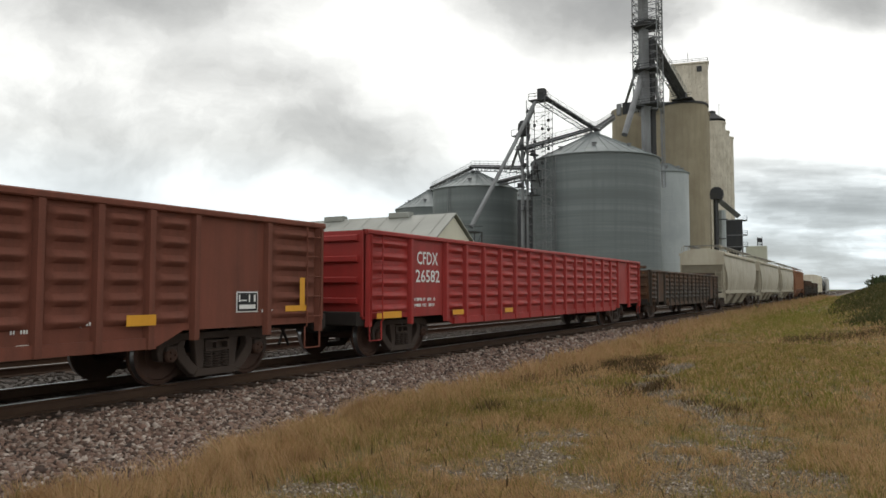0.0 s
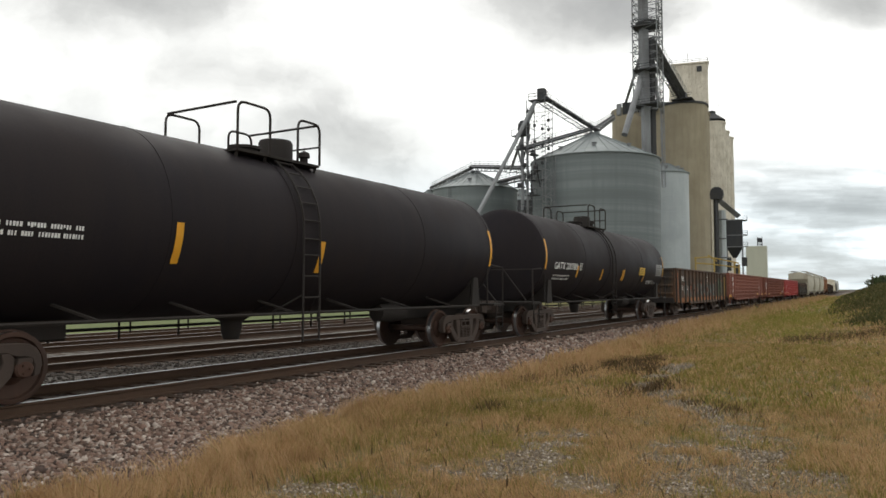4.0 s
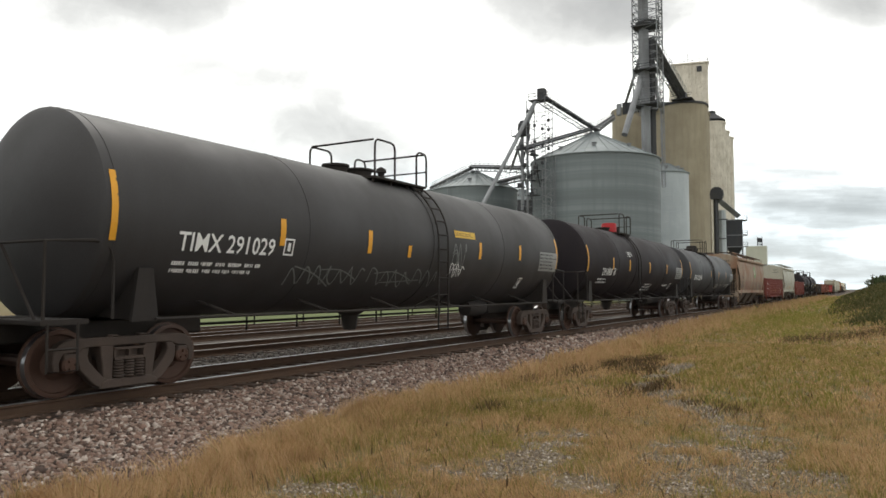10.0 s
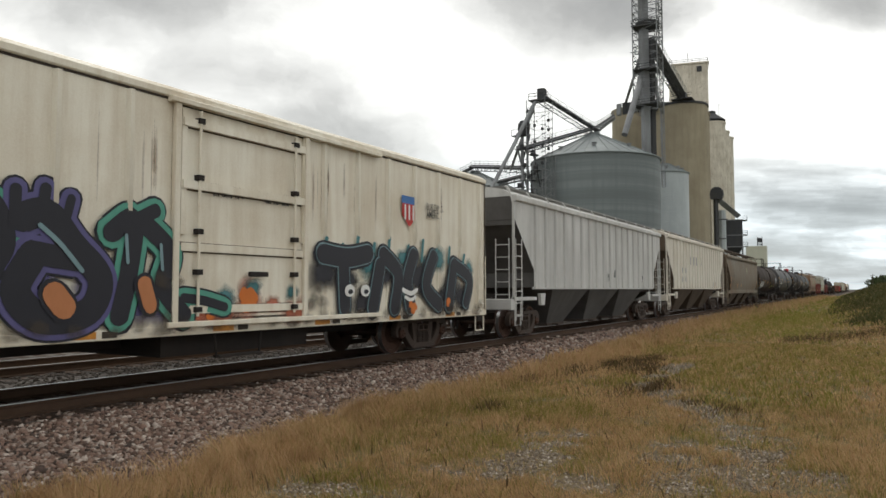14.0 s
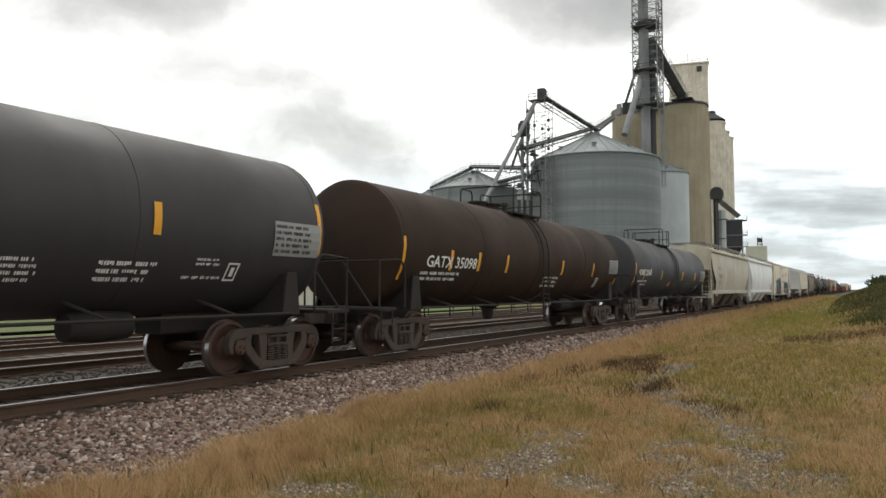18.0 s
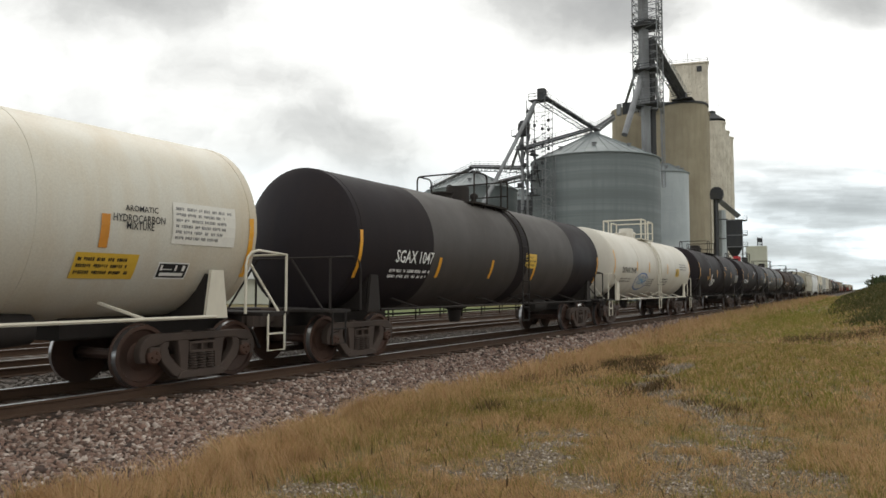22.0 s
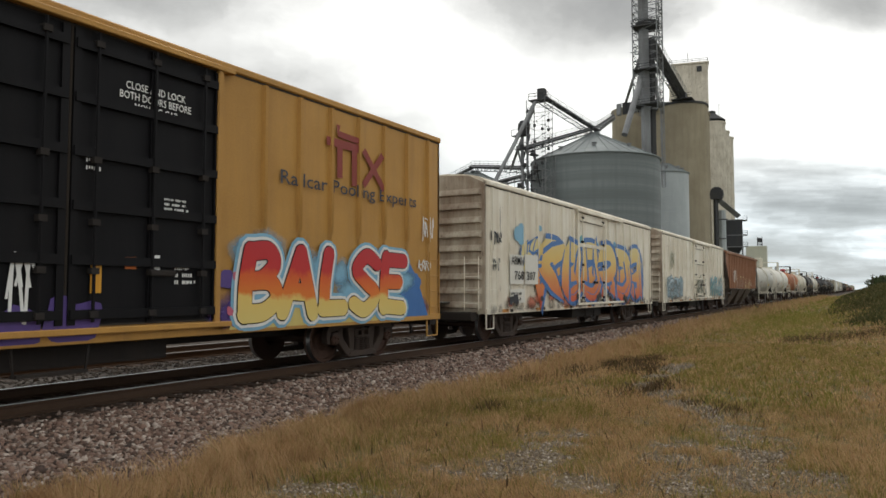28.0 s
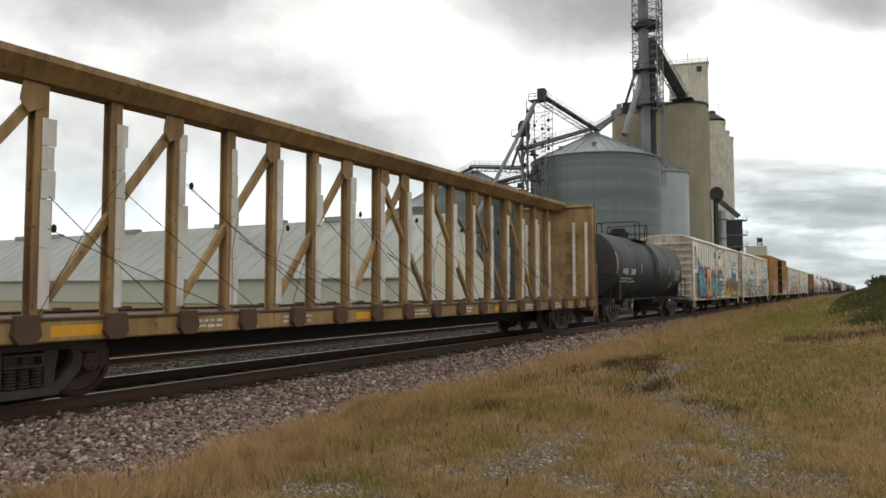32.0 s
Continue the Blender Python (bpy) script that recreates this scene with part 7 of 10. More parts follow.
# black tank, red housing
TX(car_l, -6.01, -4.79, 1.99, 2.26, "291088")
PC(car_l, -4.56, -4.2, 2.01, 2.28)
VR(car_l, -4.77, -4.61, 2.22, 2.69)
VR(car_l, -2.43, -2.25, 2.21, 2.69)
VR(car_l, 0.86, 1.07, 2.21, 2.68)
VR(car_l, 4.19, 4.45, 2.22, 2.68)
BR(car_l, -2.7, -1.84, 2.81, 3.04, 3)
BR(car_l, -6.35, -5.06, 1.66, 1.89, 2)
BR(car_l, 0.69, 2.26, 1.36, 1.73, 3)
BR(car_l, 4.12, 5.65, 1.57, 1.72, 1)
DP(car_l, 6.28, 7.67, 2.0, 2.58)
PC(car_l, 5.68, 6.91, 1.47, 1.76)
# black tank with chalk
TX(car_m, -6.91, -4.92, 2.02, 2.29, "TIMX 291029")
PC(car_m, -4.69, -4.3, 2.03, 2.32)
BR(car_m, -6.93, -4.84, 1.67, 1.89, 2)
VR(car_m, -4.82, -4.61, 2.19, 2.65)
VR(car_m, -2.29, -2.04, 2.17, 2.63)
VR(car_m, -0.81, -0.58, 2.14, 2.4)
VR(car_m, 2.54, 2.78, 2.22, 2.65)
VR(car_m, 5.04, 5.28, 2.28, 2.7)
DP(car_m, 6.57, 7.97, 2.01, 2.59)
YP(car_m, 1.27, 2.33, 2.71, 2.88)
PC(car_m, 5.42, 6.61, 1.48, 1.78)
# brown-black tank
VR(car_n, -5.01, -4.71, 2.0, 2.39)
VR(car_n, -3.05, -2.74, 1.98, 2.41)
VR(car_n, -1.27, -0.94, 1.98, 2.38)
VR(car_n, 1.33, 1.67, 2.0, 2.41)
VR(car_n, 3.97, 4.47, 1.95, 2.41)
PC(car_n, -4.64, -4.22, 2.01, 2.3)
DP(car_n, 5.95, 7.25, 2.1, 2.68)
PC(car_n, 5.59, 7.06, 1.45, 1.81)
# dusty brown hopper
TXB(car_o, -6.56, -5.63, 2.32, 2.53, "CGEX")
TXB(car_o, -6.64, -5.74, 1.9, 2.12, "1062")
BRB(car_o, -6.71, -5.74, 1.58, 1.77, 1)
VO(car_o, -7.3, -7.07, 1.52, 2.39)
VO(car_o, -3.82, -3.66, 1.57, 1.86)
VO(car_o, -1.96, -1.77, 1.56, 1.86)
VO(car_o, 7.44, 7.64, 1.48, 2.38)
BRB(car_o, 5.84, 6.34, 1.69, 1.91, 2)
# soiled white hopper
CO(car_p, 5.18, 5.55, 1.66, 1.97)
VO(car_p, 4.96, 5.08, 1.44, 1.92)
VO(car_p, 7.11, 7.32, 1.41, 2.36)
# light grey hopper
CO(car_q, 5.04, 5.52, 1.75, 2.04)
# dark graffiti reefer
TXB(car_r, -7.09, -5.57, 2.1, 2.43, "ARMN")
TXB(car_r, -7.17, -5.41, 1.63, 1.93, "766268")
TXB(car_r, 5.61, 6.32, 3.24, 3.4, "BUILDING")
TXB(car_r, 5.61, 6.27, 3.07, 3.23, "AMERICA")
# clean white hopper
CO(car_s, 5.73, 6.13, 1.71, 1.95)
HO(car_s, 4.98, 5.4, 1.33, 1.44)
HO(car_s, 7.4, 8.18, 1.32, 1.42)
BRB(car_s, 6.76, 7.38, 1.69, 1.87, 2)
# tan-grey hopper
TXB(car_t, -6.11, -5.24, 2.77, 2.98, "CITX")
TXB(car_t, -6.07, -4.82, 2.2, 2.46, "700307")
BRB(car_t, -6.12, -5.13, 1.77, 2.0, 1)
# slate tank two
TX(car_u, -7.33, -5.36, 2.09, 2.35, "ADMX 25086")
PC(car_u, -5.38, -5.05, 2.11, 2.4)
BR(car_u, -7.24, -5.64, 1.6, 1.89, 2)
VR(car_u, -6.49, -6.15, 1.9, 2.36)
VR(car_u, -3.17, -2.77, 1.91, 2.37)
VR(car_u, 1.47, 1.94, 1.92, 2.39)
VR(car_u, 4.84, 5.33, 1.94, 2.39)
VR(car_u, 1.63, 1.89, 1.93, 2.4)
VR(car_u, 4.96, 5.3, 1.91, 2.38)
DP(car_u, 6.57, 7.86, 1.92, 2.54)
OP(car_u, -1.22, -0.85, 1.61, 1.79)
PC(car_u, 6.34, 7.32, 1.39, 1.66)
# dark brown tank
TX(car_v, -6.85, -4.39, 1.97, 2.23, "GATX 35098")
BR(car_v, -6.99, -4.74, 1.63, 1.89, 2)
VR(car_v, -5.78, -5.42, 1.91, 2.39)
VR(car_v, -4.32, -3.94, 1.92, 2.4)
VR(car_v, -2.6, -2.2, 1.91, 2.4)
VR(car_v, 1.71, 2.22, 1.92, 2.39)
VR(car_v, 4.84, 5.39, 1.91, 2.39)
DP(car_v, 6.79, 7.9, 2.06, 2.58)
PC(car_v, 5.47, 5.8, 1.54, 1.87)
BR(car_v, 0.24, 1.8, 1.49, 1.88, 3)
# glossy black tank
TX(car_w, -6.67, -4.47, 1.99, 2.23, "NATX 251074")
PC(car_w, -4.25, -3.72, 2.01, 2.28)
BR(car_w, -6.6, -4.34, 1.64, 1.85, 2)
VR(car_w, -4.61, -4.42, 2.27, 2.71)
VR(car_w, -1.9, -1.69, 2.23, 2.7)
VR(car_w, 1.17, 1.42, 2.23, 2.69)
VR(car_w, 4.14, 4.3, 2.22, 2.69)
DP(car_w, 6.57, 7.75, 2.02, 2.61)
BR(car_w, 2.0, 2.72, 1.52, 1.86, 4)
BR(car_w, 3.41, 4.46, 1.53, 1.86, 3)
BR(car_w, 5.02, 5.52, 1.8, 1.94, 2)
PC(car_w, 5.67, 6.36, 1.58, 1.87)
BR(car_w, 4.85, 5.71, 1.59, 1.67, 1)
# black tank, red housing two
TX(car_x, -7.07, -4.81, 2.0, 2.27, "TILX 291106")
VR(car_x, 1.45, 1.64, 2.2, 2.7)
VR(car_x, 4.61, 4.81, 2.22, 2.7)
DP(car_x, 6.43, 7.68, 2.02, 2.55)
BR(car_x, -0.94, -0.06, 2.74, 3.02, 3)
BR(car_x, 1.3, 2.69, 1.37, 1.73, 4)
BR(car_x, 2.96, 3.81, 1.62, 1.74, 1)
BR(car_x, 4.47, 5.66, 1.58, 1.74, 2)
PC(car_x, 5.95, 6.96, 1.45, 1.75)
VR(car_x, -5.02, -4.78, 2.24, 2.71)
VR(car_x, -1.76, -1.47, 2.23, 2.71)
# black tank, yellow lettering
TXY(car_y, -5.04, -4.35, 2.04, 2.26, "3643")
PCY(car_y, -4.04, -3.69, 2.03, 2.29)
VR(car_y, -4.35, -4.21, 2.28, 2.75)
VR(car_y, -1.63, -1.46, 2.27, 2.73)
VR(car_y, 1.4, 1.59, 2.26, 2.73)
VR(car_y, 4.14, 4.36, 2.24, 2.72)
BRY(car_y, 1.95, 2.73, 2.81, 3.05, 2)
DP(car_y, 6.13, 7.49, 1.96, 2.5)
PC(car_y, 5.31, 6.18, 1.6, 1.88)
# white tank
TXB(car_z, -6.02, -3.96, 2.14, 2.37, "DOWX 79745")
BRB(car_z, -6.02, -4.21, 1.73, 1.95, 2)
VR(car_z, -3.9, -3.72, 2.25, 2.66)
VR(car_z, -1.83, -1.63, 2.25, 2.69)
VR(car_z, 1.79, 2.01, 2.23, 2.68)
YP(car_z, 3.65, 4.47, 2.11, 2.51)
BRB(car_z, 4.63, 6.41, 2.43, 2.83, 3)
BRB(car_z, -1.74, -0.48, 1.59, 1.94, 4)
BRB(car_z, 0.76, 2.44, 1.61, 2.01, 3)
# black tank glossy ends
TX(car_aa, -6.05, -4.5, 2.03, 2.29, "SGAX 1047")
BR(car_aa, -6.17, -4.32, 1.67, 1.91, 2)
VR(car_aa, -4.23, -3.66, 1.72, 2.19)
VR(car_aa, -1.46, -0.87, 1.74, 2.22)
YP(car_aa, 0.75, 1.55, 2.07, 2.5)
VR(car_aa, 1.42, 2.07, 1.73, 2.25)
# cream tank
TXB(car_bb, -6.53, -4.52, 1.88, 2.1, "DOWX 3994")
TXB(car_bb, 4.88, 5.41, 2.52, 2.6, "AROMATIC")
TXB(car_bb, 4.7, 5.53, 2.37, 2.47, "HYDROCARBON")
TXB(car_bb, 4.91, 5.35, 2.27, 2.37, "MIXTURE")
YP(car_bb, 4.25, 5.19, 1.59, 1.93)
WB(car_bb, 5.67, 6.87, 2.11, 2.72)
CO(car_bb, 5.55, 6.1, 1.6, 1.84)
VO(car_bb, 4.53, 4.69, 2.0, 2.45)
VO(car_bb, -4.02, -3.65, 1.94, 2.43)
VO(car_bb, -0.9, -0.45, 1.95, 2.41)
# orange tank
WB(car_cc, 5.81, 6.97, 2.0, 2.52)
WP(car_cc, 4.09, 4.85, 1.78, 2.05)
CO(car_cc, 4.76, 5.49, 1.66, 1.96)
BR(car_cc, 5.99, 6.74, 2.57, 2.95, 2)
# greyish white tank
TXB(car_dd, -6.03, -4.32, 1.94, 2.18, "DOWX 6070")
BRB(car_dd, -5.64, -3.92, 1.61, 1.81, 2)
VO(car_dd, -3.53, -3.29, 1.85, 2.3)
VO(car_dd, -1.4, -1.16, 1.92, 2.37)
VO(car_dd, 1.69, 1.94, 1.96, 2.41)
VO(car_dd, 4.2, 4.48, 1.97, 2.38)
YP(car_dd, 1.1, 2.09, 1.61, 1.94)
WP(car_dd, 2.55, 4.08, 1.77, 2.47)
CO(car_dd, 5.06, 5.85, 1.63, 1.92)
BRB(car_dd, 6.06, 7.28, 2.32, 2.65, 2)
# patched white tank
TXB(car_ee, -5.17, -3.6, 2.04, 2.23, "DOWX 6165")
BRB(car_ee, -5.09, -3.34, 1.63, 1.81, 2)
VO(car_ee, -3.65, -3.27, 1.71, 2.11)
VO(car_ee, -1.39, -0.99, 1.72, 2.09)
YP(car_ee, 1.46, 2.85, 1.65, 1.98)
BRB(car_ee, 4.94, 6.49, 3.0, 3.24, 2)
WB(car_ee, 4.98, 6.35, 2.31, 2.92)
# red-brown hopper
WP(car_ff, -5.08, -4.52, 1.96, 2.88)
WP(car_ff, -4.34, -3.73, 1.96, 2.89)
TXB(car_ff, -4.95, -4.67, 2.53, 2.72, "X")
TXB(car_ff, -4.88, -4.51, 2.09, 2.29, "65")
TXB(car_ff, -4.3, -4.15, 2.12, 2.32, "3")
CO(car_ff, 4.27, 4.86, 1.77, 2.16)
# short grey tank
KP(car_ll, -5.22, -4.23, 2.05, 2.36)
KP(car_ll, -4.09, -3.0, 2.06, 2.39)
TX(car_ll, -5.19, -4.33, 2.07, 2.32, "WREX")
TX(car_ll, -4.0, -3.31, 2.08, 2.32, "2008")
BR(car_ll, -5.21, -2.97, 1.72, 1.96, 2)
VO(car_ll, -2.36, -2.16, 2.14, 2.6)
VO(car_ll, 0.65, 0.86, 2.14, 2.61)
VO(car_ll, 2.95, 3.18, 2.18, 2.61)
PC(car_ll, 3.9, 5.07, 1.53, 1.82)
DP(car_ll, 4.31, 5.37, 1.91, 2.45)

# ---- graffiti: sprayed shapes with outlines, fills and highlights ----
def spray(name, stops, rough=0.5, soft=0.12):
    """Sprayed paint whose colour changes up the side: stops are (height, colour)."""
    k = Nodes(name)
    sep = k.n.new("ShaderNodeSeparateXYZ")
    k.l.new(k.co.outputs["Object"], sep.inputs[0])
    nz = k.noise(1.6, (1, 1, 1), 4, 0.6)
    add = k.n.new("ShaderNodeMath")
    add.operation = "MULTIPLY_ADD"
    k.l.new(nz, add.inputs[0])
    add.inputs[1].default_value = 0.5
    k.l.new(sep.outputs[2], add.inputs[2])
    mr = k.n.new("ShaderNodeMapRange")
    lo, hi = stops[0][0] + 0.25, stops[-1][0] + 0.25
    mr.inputs["From Min"].default_value, mr.inputs["From Max"].default_value = lo, max(hi, lo + 0.01)
    k.l.new(add.outputs[0], mr.inputs[0])
    span = max(stops[-1][0] - stops[0][0], 0.01)
    c = k.ramp(mr.outputs[0], [((z - stops[0][0]) / span, col) for z, col in stops])
    return k.done(c, rough)


P_BLACK = plain("black_spray", (0.022, 0.022, 0.03), 0.5)
P_WHITE = plain("white_spray", (0.74, 0.74, 0.72), 0.5, 0, 0.15)
P_NAVY = plain("navy_spray", (0.045, 0.055, 0.14), 0.5, 0, 0.3)
P_BLUE = plain("blue_spray", (0.05, 0.16, 0.42), 0.5, 0, 0.25)
P_SKY = plain("light_blue_spray", (0.22, 0.45, 0.62), 0.5, 0, 0.3)
P_AQUA = plain("aqua_spray", (0.14, 0.42, 0.47), 0.5, 0, 0.3)
P_TEAL = plain("teal_spray", (0.06, 0.20, 0.22), 0.5, 0, 0.3)
P_PINK = plain("pink_spray", (0.55, 0.13, 0.20), 0.5, 0, 0.3)
P_RED = plain("red_spray", (0.50, 0.035, 0.03), 0.5, 0, 0.25)
P_ORANGE = plain("orange_spray", (0.62, 0.17, 0.03), 0.5, 0, 0.25)
P_YELLOW = plain("yellow_spray", (0.68, 0.50, 0.06), 0.5, 0, 0.2)
P_PURPLE = plain("purple_spray", (0.10, 0.06, 0.24), 0.5, 0, 0.3)
P_OLIVE = plain("olive_spray", (0.20, 0.20, 0.10), 0.5, 0, 0.3)
P_GREY = plain("grey_spray", (0.17, 0.18, 0.17), 0.55, 0, 0.4)
P_CREAM = plain("cream_spray", (0.66, 0.55, 0.24), 0.5, 0, 0.2)

def curve(pts, n=5):
    """A smooth line through the points."""
    q = [pts[0]] + list(pts) + [pts[-1]]
    out = []
    for i in range(1, len(q) - 2):
        p0, p1, p2, p3_ = q[i - 1], q[i], q[i + 1], q[i + 2]
        for k in range(n):
            t = k / n
            out.append(tuple(0.5 * (2 * p1[j] + (p2[j] - p0[j]) * t + (2 * p0[j] - 5 * p1[j] + 4 * p2[j] - p3_[j]) * t * t + (3 * p1[j] - p0[j] - 3 * p2[j] + p3_[j]) * t ** 3) for j in (0, 1)))
    out.append(tuple(pts[-1]))
    return out


class Spray:
    """One sprayed layer, made of bands and blots that never lie in one plane."""

    def __init__(self, X, off):
        self.g, self.X, self.off, self.n = G(), X, off, 0

    def band(self, pts, w, taper=False):
        m = len(pts)
        vs = []
        for i, p in enumerate(pts):
            a, b = pts[max(i - 1, 0)], pts[min(i + 1, m - 1)]
            dy, dz = b[0] - a[0], b[1] - a[1]
            ln = math.hypot(dy, dz) or 1
            k = w / 2 * (0.35 + 0.65 * math.sin(math.pi * (i + 0.6) / m) if taper else 1.0)
            o = self.off + 0.00025 * self.n + 0.00012 * i
            for s in (-1, 1):
                y, z = p[0] - dz / ln * k * s, p[1] + dy / ln * k * s
                vs.append((self.X(z) + o, y, z))
        self.g.add(vs, [(2 * i, 2 * i + 1, 2 * i + 3, 2 * i + 2) for i in range(m - 1)])
        self.n += 1

    def blot(self, cy, cz, ry, rz, rnd, lobes=22, rough=0.18):
        o = self.off + 0.0003 * self.n
        pts = []
        ph = [rnd.uniform(0, 6.28) for _ in range(3)]
        for i in range(lobes):
            a = 2 * math.pi * i / lobes
            k = 1 + rough * (math.sin(2 * a + ph[0]) + 0.7 * math.sin(3 * a + ph[1]) + 0.5 * math.sin(5 * a + ph[2])) / 1.6
            pts.append((cy + ry * k * math.cos(a), max(cz + rz * k * math.sin(a), min(cz, 0.80))))
        vs = [(self.X(cz) + o, cy, cz)] + [(self.X(z) + o, y, z) for y, z in pts]
        self.g.add(vs, [(0, 1 + i, 1 + (i + 1) % lobes) for i in range(lobes)])
        self.n += 1

    def done(self, car, name, mat):
        if self.g.f:
            tagged(part(name, self.g, mat, car, smooth=0), kind="stuff" if self.n > 1 else "")


P_SEA = plain("sea_green_spray", (0.10, 0.34, 0.26), 0.5, 0, 0.35)
P_SLATE = plain("slate_spray", (0.20, 0.31, 0.34), 0.5, 0, 0.35)
P_VIOLET = plain("dull_violet_spray", (0.11, 0.10, 0.24), 0.5, 0, 0.3)
P_PEACH = plain("peach_spray", (0.62, 0.40, 0.30), 0.55, 0, 0.2)
P_ROSE = plain("rose_spray", (0.52, 0.27, 0.30), 0.55, 0, 0.25)
P_MIST = plain("misty_blue_spray", (0.33, 0.44, 0.50), 0.55, 0, 0.2)
P_BRICK = plain("brick_spray", (0.46, 0.14, 0.08), 0.55, 0, 0.3)
P_PEACHY = plain("burnt_orange_spray", (0.50, 0.20, 0.085), 0.55, 0, 0.35)
P_LIME = plain("lime_spray", (0.52, 0.54, 0.12), 0.5, 0, 0.25)

SOFT = {}


def soft(mat):
    """The same paint, thinning out to nothing where the sprayed edge fades."""
    if mat.name not in SOFT:
        m = mat.copy()
        m.name = "misted_" + mat.name
        nt = m.node_tree
        at_ = nt.nodes.new("ShaderNodeAttribute")
        at_.attribute_name = "fade"
        co_ = nt.nodes.new("ShaderNodeTexCoord")
        nz = nt.nodes.new("ShaderNodeTexNoise")
        nz.inputs["Scale"].default_value, nz.inputs["Detail"].default_value = 14.0, 6.0
        nt.links.new(co_.outputs["Object"], nz.inputs["Vector"])
        ma = nt.nodes.new("ShaderNodeMath")
        ma.operation, ma.inputs[1].default_value = "SUBTRACT", 0.5
        nt.links.new(nz.outputs["Fac"], ma.inputs[0])
        mb = nt.nodes.new("ShaderNodeMath")
        mb.operation, mb.use_clamp = "MULTIPLY_ADD", True
        mb.inputs[1].default_value = 0.5
        nt.links.new(ma.outputs[0], mb.inputs[0])
        nt.links.new(at_.outputs["Fac"], mb.inputs[2])
        nt.links.new(mb.outputs[0], nt.nodes["Principled BSDF"].inputs["Alpha"])
        SOFT[mat.name] = m
    return SOFT[mat.name]


class Mist:
    """Soft-edged clouds of sprayed paint."""

    def __init__(self, X, off):
        self.g, self.X, self.off, self.fade, self.n = G(), X, off, [], 0

    def cloud(self, cy, cz, ry, rz, rnd, full=0.28, k=20, rough=0.2, peak=1.0):
        o = self.off + 0.0003 * self.n
        ph = [rnd.uniform(0, 6.28) for _ in range(3)]
        vs = [(self.X(cz) + o, cy, cz)]
        for ring in (full, 1.0):
            for i in range(k):
                a = 2 * math.pi * i / k
                q = ring * (1 + rough * (math.sin(2 * a + ph[0]) + 0.7 * math.sin(3 * a + ph[1]) + 0.5 * math.sin(7 * a + ph[2])) / 1.6)
                y, z = cy + ry * q * math.cos(a), max(cz + rz * q * math.sin(a), min(cz, 0.80))
                vs.append((self.X(z) + o, y, z))
        fs = [(0, 1 + i, 1 + (i + 1) % k) for i in range(k)] + [(1 + i, 1 + k + i, 1 + k + (i + 1) % k, 1 + (i + 1) % k) for i in range(k)]
        self.g.add(vs, fs)
        self.fade += [peak] * (k + 1) + [-0.25] * k
        self.n += 1

    def done(self, car, name, mat):
        if self.g.f:
            ob = part(name, self.g, soft(mat), car, smooth=0)
            ob.data.attributes.new("fade", "FLOAT", "POINT").data.foreach_set("value", self.fade)
            tagged(ob, kind="stuff")


def mist(c, y0, y1, z0, z1, mat, n, size, seed=0, off=0.001, peak=1.0):
    rnd = random.Random(seed)
    m = Mist(c[1], off)
    for i in range(n):
        r = size * rnd.uniform(0.7, 1.3)
        m.cloud(y0 + (y1 - y0) * (i + rnd.uniform(0.2, 0.8)) / n, rnd.uniform(z0, z1), r, r * rnd.uniform(0.6, 1.0), rnd, peak=peak)
    m.done(c[0], "graffiti_mist" if peak > 0.9 else "grime", mat)


def streaks(c, y0, y1, z_top, long, mat, n, seed=0, off=0.003):
    """Thin runs of rust and dirt down the side."""
    rnd = random.Random(seed)
    m = Mist(c[1], off)
    for _ in range(n):
        ln = long * rnd.uniform(0.4, 1.0)
        m.cloud(rnd.uniform(y0, y1), z_top - ln / 2, rnd.uniform(0.02, 0.06), ln / 2, rnd, 0.2, 14, 0.1, rnd.uniform(0.15, 0.45))
    m.done(c[0], "rust_stain", mat)


def strokes(rnd, cy, w, z0, z1):
    """The bars of one interlocked shape: bent, pointed and overlapping, in local lengths."""
    h = z1 - z0
    lean = rnd.uniform(-0.15, 0.25) * w
    def q(u, v):
        return (cy + (u - 0.5) * w * 1.15 + (v - 0.5) * lean, z0 + h * v)
    stem_u = rnd.uniform(0.05, 0.3)
    out = [([q(stem_u, rnd.uniform(0.0, 0.06)), q(stem_u + rnd.uniform(-0.08, 0.08), 0.5), q(stem_u + rnd.uniform(-0.12, 0.16), rnd.uniform(0.9, 1.02))], 1.0)]
    kinds = rnd.sample(("bowl", "kick", "arm", "hook", "blade", "stem"), 3)
    for kind in kinds:
        if kind == "bowl":
            out.append((curve([q(stem_u, 0.9), q(0.75, rnd.uniform(0.8, 1.0)), q(0.95, 0.66), q(0.6, 0.45), q(stem_u, 0.42)], 4), 0.85))
        elif kind == "kick":
            out.append(([q(0.35, 0.5), q(0.7, 0.28), q(1.08, rnd.uniform(0.0, 0.1))], 0.9))
        elif kind == "arm":
            out.append(([q(0.2, 0.55), q(0.6, 0.75), q(1.1, rnd.uniform(0.85, 1.05))], 0.75))
        elif kind == "hook":
            out.append((curve([q(0.9, 0.72), q(0.95, 0.3), q(0.6, 0.04), q(0.2, 0.12)], 4), 0.85))
        elif kind == "blade":
            u = rnd.uniform(0.3, 0.9)
            out.append(([q(u, 0.3), q(u + 0.1, 0.8), q(u + rnd.uniform(-0.1, 0.3), 1.13)], 0.55))
        else:
            out.append(([q(0.8, 0.02), q(0.82, 0.5), q(0.85, rnd.uniform(0.8, 1.0))], 0.9))
    return out


